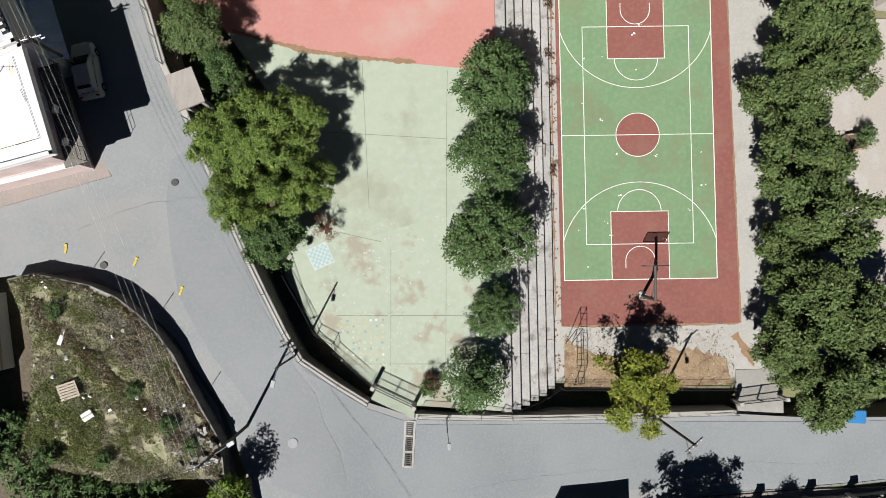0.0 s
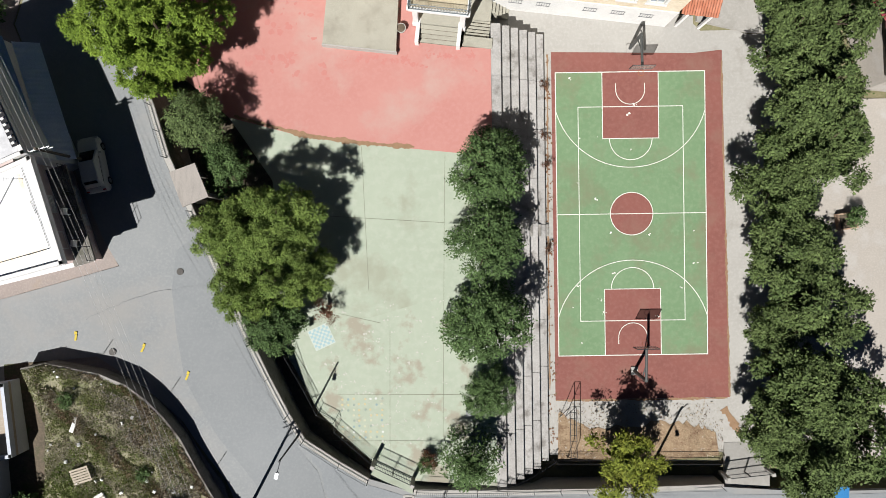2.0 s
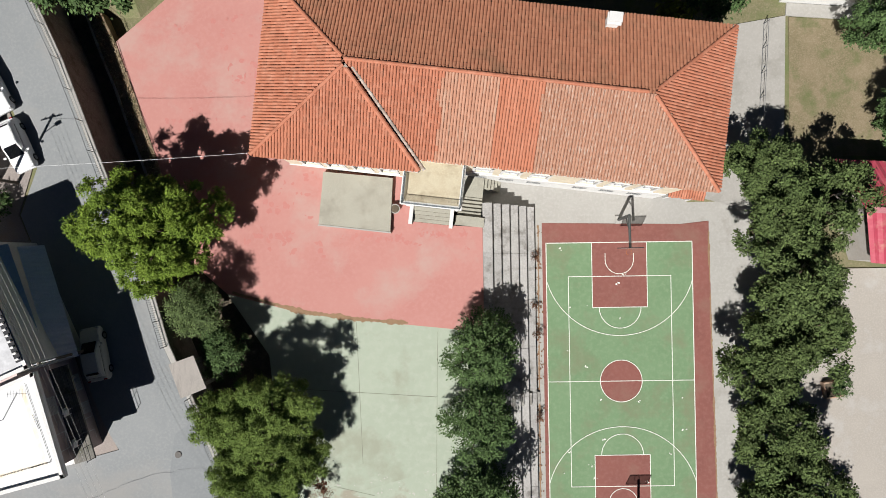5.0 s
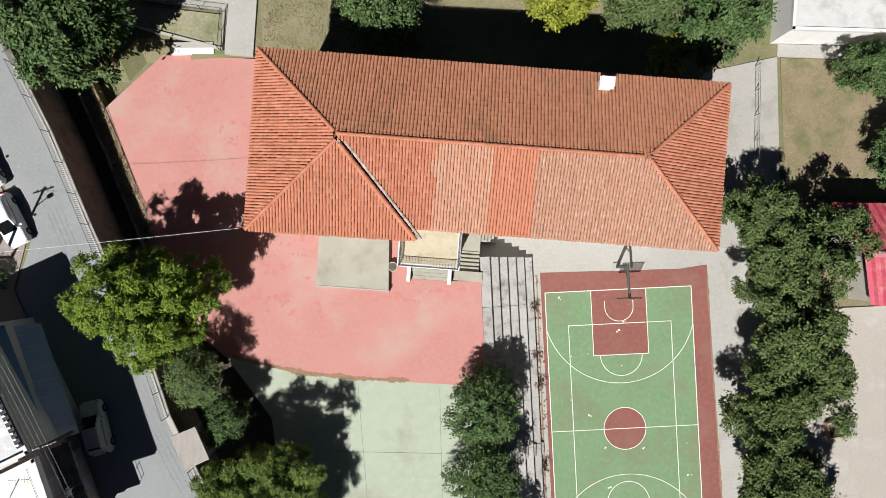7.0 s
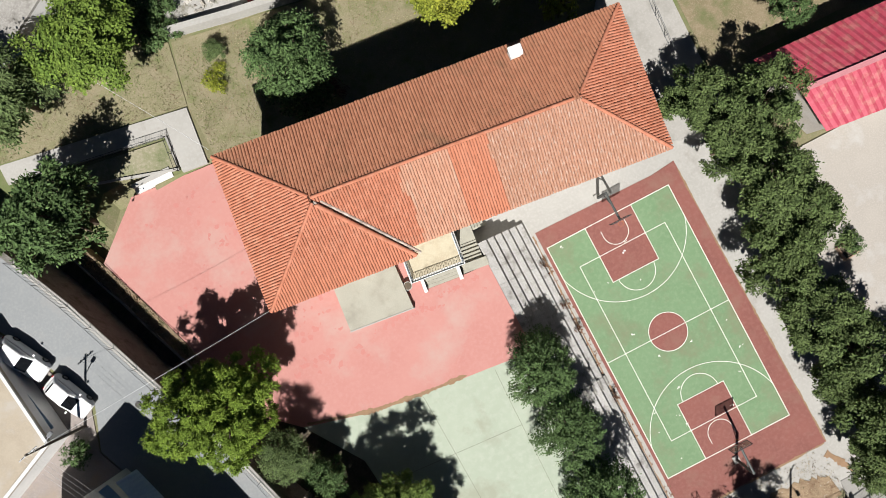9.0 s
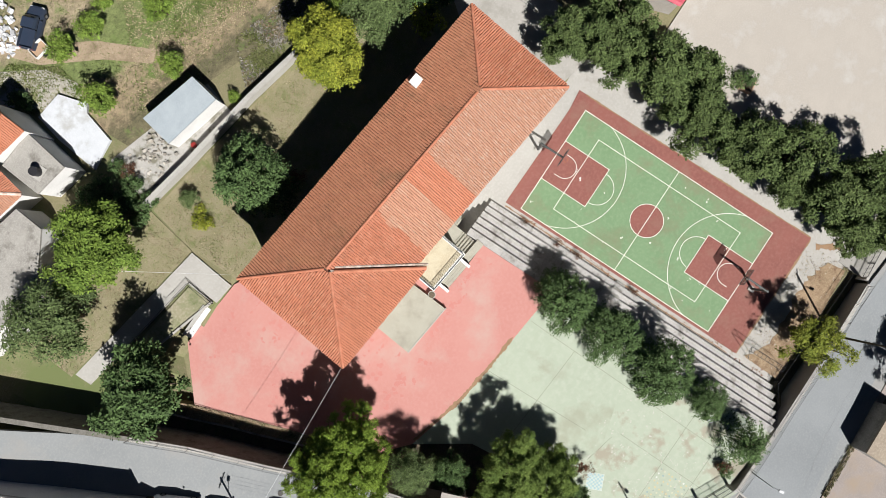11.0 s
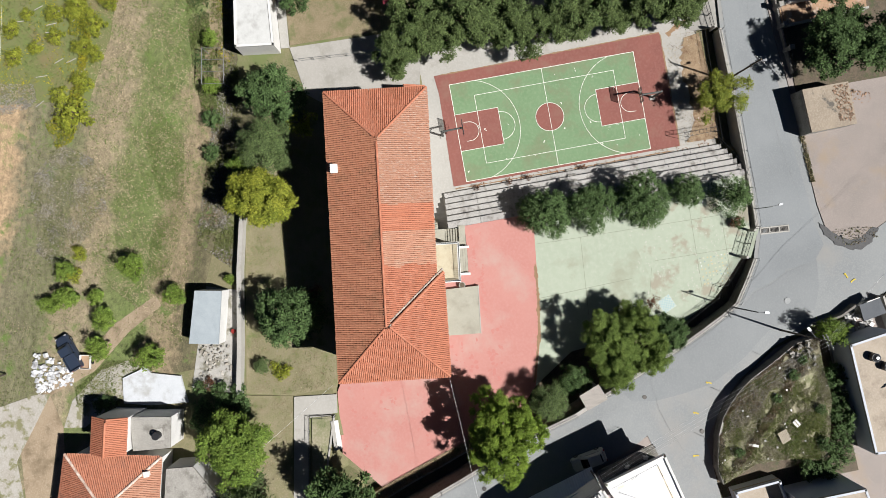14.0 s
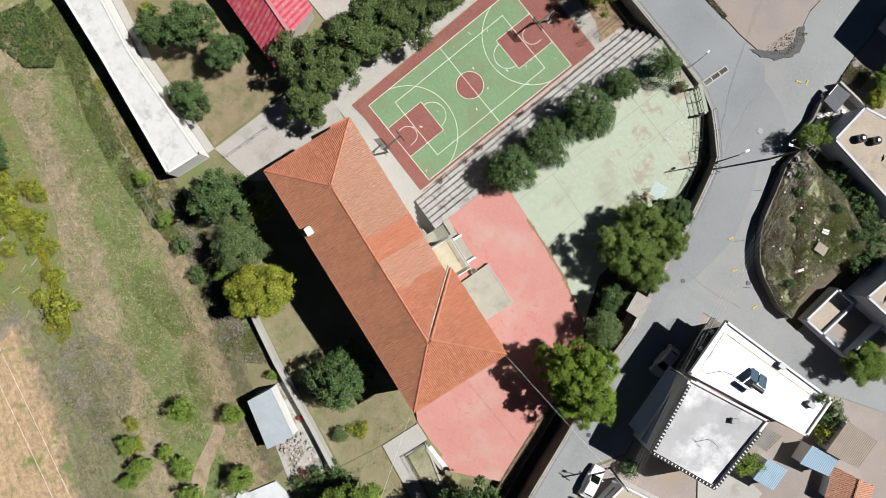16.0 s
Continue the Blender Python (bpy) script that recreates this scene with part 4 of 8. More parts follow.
G = "trees beside the court"
for i, (x, y, s) in enumerate(((10.4, 17.6, 0.86), (14.2, 14.6, 0.98), (11.2, 12.6, 0.95), (12.3, 8.2, 1.05), (13.0, 4.6, 0.98), (10.3, 2.0, 0.95), (10.6, -2.6, 0.98), (11.9, -6.6, 1.0), (10.1, -9.9, 0.74), (11.3, -13.6, 1.06), (14.3, -17.0, 1.1), (9.8, -17.6, 0.8), (12.2, -20.6, 0.85))):
    plant(("court_a", "court_b", "court_c")[i % 3], x, y, 0, s, 47 * i, group=G)
for i, (x, y, s) in enumerate(((-12.4, 3.3, 1.0), (-12.3, -2.4, 0.98), (-12.4, -8.4, 1.06), (-12.5, -14.0, 0.66))):
    plant("row_a" if i % 2 else "row_b", x, y, YARD_Z - 0.1, s, 71 * i, group="trees above the bleachers")
plant("droop", -14.0, -19.3, YARD_Z - 0.1, 0.92, 20)
plant("pine_a", -28.5, -1.9, YARD_Z - 0.3, 0.95, 0, tall=1.05)
plant("pine_c", -32.1, -1.0, YARD_Z - 0.3, 0.6, 130, tall=1.45, label="leaning pine beside the street wall")
plant("pine_c", -31.2, -5.6, YARD_Z - 0.3, 0.55, 220, tall=1.5, label="leaning pine beside the street wall")
plant("pine_c", -26.3, -4.4, YARD_Z - 0.3, 0.55, 300, tall=1.4)
plant("pine_b", -36.4, 13.2, YARD_Z - 0.3, 1.1, 40, tall=1.15)
plant("olive", -34.3, 7.1, YARD_Z - 0.3, 1.05, 10)
plant("deep", -28.7, -8.6, YARD_Z - 0.3, 0.75, 10, "dark glossy bush beside the street wall")
plant("deep", -32.4, 4.0, YARD_Z - 0.3, 0.68, 100)
plant("lime", -1.8, -20.1, 0.0, 1.0, 30, "yellow-green tree at the end of the court")
plant("gold", -4.3, 36.6, north_z(-4, 36), 1.12, 0)
plant("olive", 1.6, 35.4, north_z(2, 35), 1.4, 30, "loose olive-green leafy tree in the back garden")
plant("deep", 7.9, 33.2, north_z(8, 33), 1.2, 60, "dense blue-green tree behind the school")
plant("yshrub", 4.3, 30.8, north_z(4, 31), 1.8, 10, tall=2.0)
plant("row_b", -18.7, 36.2, north_z(-19, 36), 1.25, 200, "leafy green tree in the lawn", 1.4)
plant("rust", -17.0, 33.4, north_z(-17, 33), 1.0, 0)
plant("bright", -33.0, 44.2, north_z(-33, 44), 1.0, 0)
plant("olive", -40.5, 43.6, north_z(-40, 43), 1.7, 70, "grey-green leafy tree in the back garden")
plant("deep", -40.9, 32.7, YARD_Z, 1.42, 20)
plant("deep", 20.3, 28.9, 0.3, 0.85, 10)
plant("deep", 22.2, 22.0, 0.3, 0.8, 80)
plant("bush", 18.3, -0.6, 0.3, 0.8, 0)
for i, (x, y, s) in enumerate(((-9.8, 54.2, 1.3), (-14.0, 49.7, 1.05), (-11.9, 63.0, 1.15), (-12.4, 59.8, 0.8), (-15.3, 59.0, 1.1), (-18.8, 60.1, 1.15), (-12.5, 65.6, 0.9), (-21.0, 53.8, 1.35), (-8.8, 63.0, 0.95))):
    plant("citrus", x, y, north_z(x, y), s, 37 * i, group="fruit trees in the orchard")
plant("deep", 1.5, -32.9, 1.3, 1.12, 0, "dense green tree across the road")
plant("deep", 8.9, -34.5, 1.2, 0.95, 200, "dense green tree across the road")
plant("deep", 0.6, -38.6, 1.3, 1.25, 90)
plant("deep", 3.9, -35.0, 1.2, 0.9, 45)

# ---- neighbouring plots and houses ----
PLOT = [(-47.1, -11.1), (-45.3, -10.75), (-43.4, -11.15), (-41.5, -11.6), (-39.7, -12.5), (-38.2, -13.75), (-37.0, -15.05), (-35.9, -16.6), (-34.85, -19.1), (-33.85, -21.4), (-32.95, -23.2), (-32.7, -25.9),
        (-35.6, -25.8), (-39.9, -25.9), (-44.0, -24.7), (-47.0, -23.5), (-45.8, -20.8), (-45.5, -15.2)]


def plot_z(x, y):
    d = edge_distance(x, y, PLOT)
    return road_z(x, y) + 1.3 + 0.35 * min(1, d / 3) + (0.3 * noise.noise((x * 0.5, y * 0.5, 1)) + 0.15 * noise.noise((x * 1.6, y * 1.6, 2))) * min(1, d)


flat("weedy_plot", PLOT, plot_z, M["weeds"], "raised plot overgrown with dry weeds", "ground", 0.8, 1.6)


def retaining_wall(name, pts, z0, z1, thick, material, label, category="wall", cap=None, kind="structure"):
    """A wall along a line; z0 and z1 are heights or functions."""
    fz = lambda f, p: f(*p) if callable(f) else f
    bm = bmesh.new()
    P = [Vector((x, y)) for x, y in pts]
    rows = []
    for i, p in enumerate(P):
        a, b = P[max(0, i - 1)], P[min(len(P) - 1, i + 1)]
        t = (b - a).normalized()
        nn = Vector((-t.y, t.x)) * thick / 2
        zb, zt = fz(z0, p), fz(z1, p)
        rows.append([bm.verts.new((*(p + nn), zb)), bm.verts.new((*(p + nn), zt)), bm.verts.new((*(p - nn), zt)), bm.verts.new((*(p - nn), zb))])
    for r, s in zip(rows, rows[1:]):
        for k in range(4):
            bm.faces.new((r[k], r[(k + 1) % 4], s[(k + 1) % 4], s[k]))
    bm.faces.new(rows[0])
    bm.faces.new(rows[-1][::-1])
    ob = new(name, from_bm(name, bm, material))
    return tagged(ob, label, category, kind=kind)


# concrete with the walls' and balcony's shade put into its dark colour
M["concrete_shade"] = mat("shade_toned_concrete", (0.22, 0.205, 0.18), (0.16, 0.15, 0.13), (0.28, 0.265, 0.235), scale=1.2, fine=7, stain=(0.1, 0.1, 0.07), stain_scale=0.9)
retaining_wall("wall_plot", PLOT[:12], lambda x, y: road_z(x, y) - 0.6, lambda x, y: road_z(x, y) + 1.32, 0.3, M["concrete_shade"], "old grey retaining wall of the weedy plot")
retaining_wall("coping_plot", PLOT[2:12], lambda x, y: road_z(x, y) + 1.3, lambda x, y: road_z(x, y) + 1.37, 0.26, M["concrete_old"], "worn pale coping on the plot wall", "coping")
retaining_wall("wall_street", STREET_WALL, 1.5, lambda x, y: road_z(x, y) + 0.42, 0.5, M["concrete_shade"], "weathered retaining wall along the street, shade painted into its colour")
retaining_wall("wall_verge", VERGE[:6], 1.2, YARD_Z + 0.2, 0.18, M["concrete_old"], "low stained wall along the weedy strip")
retaining_wall("kerb_street", STREET_WALL[2:], lambda x, y: road_z(x, y) + 0.3, lambda x, y: road_z(x, y) + 0.45, 0.42, M["concrete"], "pale coping on the street wall", "coping")
retaining_wall("wall_road", [(-18.6, -22.1), (-11.1, -22.5), (-2.4, -22.6), (6.8, -22.6)], -0.4, lambda x, y: road_z(x, y) + 0.4, 0.4, M["concrete"], "low pale wall between the road and the court")


def house(name, poly, z0, z1, roof, label, wall=None, category="house", parapet=0.35, thick=0.25, foot=None):
    h = thing(name, label, category)
    part("wall", prism(foot or poly, z0, z1 - 0.25), wall or M["white"], h)
    part("roof", prism(poly, z1 - 0.245, z1), roof, h)
    if parapet:
        bm = bmesh.new()
        k = len(poly)
        cx, cy = sum(p[0] for p in poly) / k, sum(p[1] for p in poly) / k
        for i in range(k):
            a, b = Vector(poly[i]), Vector(poly[(i + 1) % k])
            m, d = (a + b) / 2, b - a
            nn = Vector((-d.y, d.x)).normalized()
            if nn.dot(Vector((cx, cy)) - m) < 0:
                nn = -nn
            m += nn * thick / 2
            box(bm, (m.x, m.y, z1 + parapet / 2 - 0.01), (d.length + 0.0, thick, parapet), math.degrees(math.atan2(d.y, d.x)))
        part("parapet", bm, M["white"] if foot else (wall or M["white"]), h)
    return h


white_house = house("house", [(-40.25, -3.2), (-42.25, 3.75), (-55.8, -2.0), (-54.4, -6.8)], 5.0, 12.3, M["white_roof"], "white flat-roofed house with a bright coated roof", mat("pale_pink_plaster", (0.72, 0.58, 0.54), (0.66, 0.52, 0.49), stain=(0.55, 0.44, 0.41)), parapet=0.25, foot=[(-41.65, -3.05), (-43.65, 3.6), (-55.8, -2.0), (-54.8, -6.05)])
grey_house = house("house", [(-42.8, 3.95), (-46.5, 12.45), (-54.2, 9.45), (-52.0, 0.0)], 5.5, 11.9, M["silver_roof"], "flat-roofed house with a silver-grey coated roof", parapet=0.3)
M["rubble_roof"] = mat("bare_rubble_roof", (0.40, 0.33, 0.25), (0.33, 0.27, 0.205), (0.47, 0.40, 0.32), scale=0.6, fine=6, stain=(0.15, 0.135, 0.115), stain_scale=0.45, stain_lo=0.58, stain_hi=0.66, bump=0.5, bump_scale=8)
ruin = house("ruined_building", [(-3.0, -29.6), (-3.0, -35.2), (-8.2, -35.4), (-8.3, -29.85)], 1.0, 4.4, M["rubble_roof"], "ruined building with a bare rubble roof", M["concrete_old"], "building", 0.0)
flat("vacant_lot", [(-8.4, -30.0), (-10.9, -30.0), (-14, -29.9), (-17, -30.0), (-19.7, -30.4), (-21.2, -30.9), (-22.6, -32.5), (-22.7, -34.2), (-21.4, -35.9), (-20.2, -38.3), (-19.8, -41), (-18, -55), (-4, -55), (-4, -36), (-7.5, -35.6)], lambda x, y: road_z(x, y) + 0.055, M["lot"], "bare beige gravel lot", "ground", 1.5, 0.4)
M["sandy_roof"] = mat("sandy_flat_roof", (0.50, 0.42, 0.33), (0.43, 0.36, 0.28), (0.55, 0.48, 0.40), scale=0.6, fine=5, stain=(0.33, 0.27, 0.21), stain_scale=0.5)
# white limewash tinted blue to carry the shade on these walls
M["shade_blue"] = mat("shade_blue_limewash", (0.66, 0.70, 0.76), (0.58, 0.62, 0.69), scale=0.7, stain=(0.46, 0.46, 0.46), stain_scale=0.5, stain_lo=0.6, stain_hi=0.8, bump=0.08)
house("house", [(-48.1, -11.95), (-47.6, -17.4), (-50.4, -17.9), (-50.9, -12.4)], 4.0, 6.7, M["sandy_roof"], "low white house with a roof terrace behind tall parapets", M["shade_blue"], parapet=0.5)
# wall added so that the courtyard lies in shadow
retaining_wall("wall_court", [(-51.0, -12.5), (-54.6, -12.95), (-54.3, -18.6)], 4.0, 7.4, 0.25, M["shade_blue"], "tall white wall added to shade the courtyard")
house("house", [(-49.2, -18.0), (-49.0, -25.4), (-58, -27), (-57.5, -19.2)], 4.0, 9.8, M["sandy_roof"], "flat-roofed white house with a sandy stained roof", M["shade_blue"], parapet=0.07)
house("house", [(-33.5, -27.9), (-32.75, -33.2), (-38.0, -35.4), (-47.0, -36.6), (-46.5, -28.6)], 2.5, 7.4, M["sandy_roof"], "flat-roofed white house with a stained sandy roof", M["shade_blue"], parapet=0.07)
long_house = house("outbuilding", [(14.0, 32.4), (14.6, 37.2), (31.0, 34.6), (42, 33.2), (41.2, 28.9), (29.7, 31.2)], 0.0, 3.6, mat("pale_roof_slab", (0.70, 0.70, 0.68), (0.6, 0.6, 0.58), stain=(0.48, 0.47, 0.45), stain_scale=0.5), "long low outbuilding with a pale slab roof", parapet=0.12)


def gable_house(name, poly, z0, eave, ridge, label, material, wall=None, sheet_metal=False, category="house"):
    """A house over a four-sided plan with a gable roof; the ridge runs along the first side."""
    h = thing(name, label, category)
    p = [Vector(q) for q in poly]
    mid = sum(p, Vector((0, 0))) / 4
    inn = [mid + (q - mid) * 0.94 for q in p]               # the walls stand back under the eaves
    part("wall", prism([tuple(q) for q in inn], z0, eave - 0.1), wall or M["white"], h)
    a, b = (p[1] + p[2]) / 2, (p[3] + p[0]) / 2
    A, B = (a.x, a.y, ridge), (b.x, b.y, ridge)
    z3 = lambda q: (q.x, q.y, eave)
    if sheet_metal:
        for side in ([z3(p[0]), z3(p[1]), A, B], [z3(p[2]), z3(p[3]), B, A]):
            corrugated(side, material, h, 0.7, 0.035)
    else:
        tile_slope("gable", [z3(p[0]), z3(p[1]), A, B], [(-1, 99, material)], parent=h)
        tile_slope("gable2", [z3(p[2]), z3(p[3]), B, A], [(-1, 99, material)], parent=h)
    for q, r in ((inn[1], inn[2]), (inn[3], inn[0])):
        t = (q + r) / 2
        bm = bmesh.new()
        bm.faces.new([bm.verts.new(v) for v in ((q.x, q.y, eave - 0.1), (r.x, r.y, eave - 0.1), (t[0], t[1], ridge - 0.15))])
        bmesh.ops.solidify(bm, geom=bm.faces[:], thickness=0.15)
        part("gable_end", bm, wall or M["white"], h)
    if sheet_metal:
        bm = bmesh.new()
        d = Vector(B) - Vector(A)
        m = (Vector(A) + Vector(B)) / 2
        box(bm, (m.x, m.y, ridge + 0.05), (d.length, 0.45, 0.06), math.degrees(math.atan2(d.y, d.x)))
        part("ridge_cap", bm, mat("faded_pink_metal", (0.62, 0.27, 0.29), (0.56, 0.22, 0.24), rough=0.5, bump=0.02), h)
    else:
        ridge_caps(A, B, material, h)
    return h


def corrugated(side, material, parent, pitch=0.25, amp=0.03):
    P = [Vector(c) for c in side]
    n = int((P[1] - P[0]).length / pitch * 2)
    vs, fs = [], []
    up = (P[1] - P[0]).cross(P[3] - P[0]).normalized()
    if up.z < 0:
        up = -up
    for i in range(n + 1):
        t = i / n
        o = up * (amp if i % 2 else -amp)
        vs += [P[0].lerp(P[1], t) + o, P[3].lerp(P[2], t) + o, P[0].lerp(P[1], t) + o - up * 0.03, P[3].lerp(P[2], t) + o - up * 0.03]
        if i:
            k = 4 * i
            fs += [(k - 4, k, k + 1, k - 3), (k - 2, k - 1, k + 3, k + 2)]
    part("roof_sheet", mesh_of("roof_sheet", vs, fs, material), None, parent)


gable_house("hall", [(16.5, 18.35), (40, 16.9), (39.4, 7.7), (19.2, 9.95)], 0, 3.6, 5.2, "low hall with a crimson ribbed metal roof", M["red_metal"], M["yard_beige"], sheet_metal=True, category="hall")
gable_house("house", [(-26.3, 60.0), (-30.6, 61.0), (-31.3, 57.0), (-27.05, 56.05)], 2, 7.4, 8.4, "small house block with an orange tile roof", M["tile_bright"])
M["tile_worn"] = mat("worn_clay_tile", (0.55, 0.215, 0.125), (0.47, 0.18, 0.105), (0.58, 0.26, 0.165), scale=0.4, fine=3.0, rough=0.85, bump=0.1, island=0.09, stain=(0.42, 0.185, 0.12), stain_scale=0.5)
M["lime_mortar"] = mat("lime_mortared_cap", (0.62, 0.42, 0.33), (0.85, 0.78, 0.70), (0.66, 0.40, 0.30), scale=1.8, fine=6, bump=0.2, island=0.18)
hip_house = thing("house", "house with an old orange hipped tile roof and whitened hips", "house")
HE = [(-30.1, 64.4, 6.8), (-32.4, 53.2, 6.8), (-45.7, 56.5, 6.8), (-44.1, 68.8, 6.8)]
HA, HB = (-36.7, 60.0, 8.6), (-39.6, 60.7, 8.6)
part("wall", prism([(-30.6, 64.0), (-32.8, 53.8), (-45.2, 56.9), (-43.7, 68.2)], 2.0, 6.7), M["white"], hip_house)
for nm, pts in (("hip_front", [HE[0], HE[1], HA]), ("hip_side", [HE[1], HE[2], HB, HA]), ("hip_rear", [HE[2], HE[3], HB]), ("hip_yard", [HE[3], HE[0], HA, HB])):
    tile_slope(nm, pts, [(-1, 99, M["tile_worn"] if nm in ("hip_front", "hip_yard") else M["tile_pale"])], parent=hip_house)
for a, b in ((HE[0], HA), (HE[1], HA), (HE[2], HB), (HE[3], HB), (HA, HB)):
    ridge_caps(a, b, M["lime_mortar"], hip_house, 0.15)
house("house", [(-34.0, 53.1), (-34.3, 50.0), (-38.7, 47.5), (-48.5, 48.2), (-49.1, 55.6), (-45.2, 55.8)], 2.5, 6.5, M["concrete_old"], "flat-roofed house with a stained grey roof", parapet=0.0)
house("house", [(-27.3, 56.4), (-28.1, 51.6), (-31.7, 52.3), (-31.3, 56.7)], 2.5, 6.3, M["concrete_old"], "flat-roofed annex of a tiled house", parapet=0.0)
retaining_wall("wall_lane", [(-37.9, 46.7), (-44.6, 47.2)], 2.0, 6.0, 0.5, M["white"], "tall white wall beside the grey-roofed house")

# the back garden, paths and field
retaining_wall("wall_garden", [(-4.0, 40.0), (-6.6, 40.6), (-12.4, 41.8), (-21.8, 43.2), (-27.4, 44.2)], 1.0, lambda x, y: north_z(x, y) + 1.3, 0.55, M["concrete"], "pale concrete garden wall beside the field")
shed = house("shed", [(-13.9, 46.9), (-14.5, 43.7), (-20.8, 45.2), (-20.1, 48.7)], 2, 4.6, mat("pale_blue_sheet_roof", (0.45, 0.5, 0.53), (0.38, 0.43, 0.46), rough=0.5, bump=0.02), "garden shed with a pale blue metal roof", M["white"], "shed", 0.0)
flat("path_garden", [(-29.0, 37.8), (-29.6, 32.6), (-31.9, 32.9), (-31.7, 36.4), (-46, 39.0), (-46, 40.9)], lambda x, y: 2.82, M["concrete"], "pale concrete garden path", "path", 3, 0.3)
flat("forecourt", [(5.5, 16), (9.8, 15), (14, 15), (14.5, 31.2), (8.3, 30.2), (5.8, 27)], lambda x, y: 0.47, mat("forecourt_paving", (0.47, 0.445, 0.405), (0.42, 0.40, 0.36), (0.51, 0.485, 0.445), scale=0.4, fine=5, stain=(0.36, 0.34, 0.3), stain_scale=0.4), "pale concrete forecourt beside the school", "pavement", 3, 0.3)
flat("east_yard", [(14, -21), (50, -21), (50, 9.4), (14, 9.4)], 0.01, M["yard_beige"], "beige concrete yard beyond the trees", "yard", 6, 0.2)
flat("lawn_strip", [(-28.8, 32.4), (4.0, 28.2), (6, 31), (4, 38.5), (-12, 41.3), (-27.6, 43.6), (-28.8, 38)], lambda x, y: north_z(x, y) + 0.04, M["lawn"], "patchy dry lawn behind the school", "lawn", 3, 0.1)

flat("garden_plot", [(14.6, 19.2), (44, 18.6), (44, 27.4), (29.6, 29.8), (14.8, 31.1)], lambda x, y: north_z(x, y) + 0.05 + 0.05 * noise.noise((x * 0.6, y * 0.6, 4)), mat("bare_garden_earth", (0.30, 0.235, 0.145), (0.22, 0.185, 0.1), (0.37, 0.30, 0.2), scale=0.6, fine=8, stain=(0.15, 0.17, 0.065), stain_scale=0.4, bump=0.6, bump_scale=8), "bare brown garden with patches of grass", "ground", 1.5, 0.2)

# dark ground colour stands in for the houses' shade on this yard
flat("back_yard", [(-49.2, -10.9), (-45.0, -10.6), (-45.0, -14), (-45.2, -21), (-43, -24.6), (-32.6, -25.6), (-32.4, -27.6), (-49.2, -28)], lambda x, y: road_z(x, y) + 0.01, M["bed"], "narrow yard behind the weedy plot, painted dark for its shade", "ground", 1.5, 0.2)

flat("garden_path", [(14.5, 31.2), (14.6, 32.3), (29.8, 31.1), (41.2, 28.8), (41.0, 27.6), (29.6, 30.0)], lambda x, y: 0.5, M["concrete"], "pale concrete path along the outbuilding", "path", 2, 0.2)

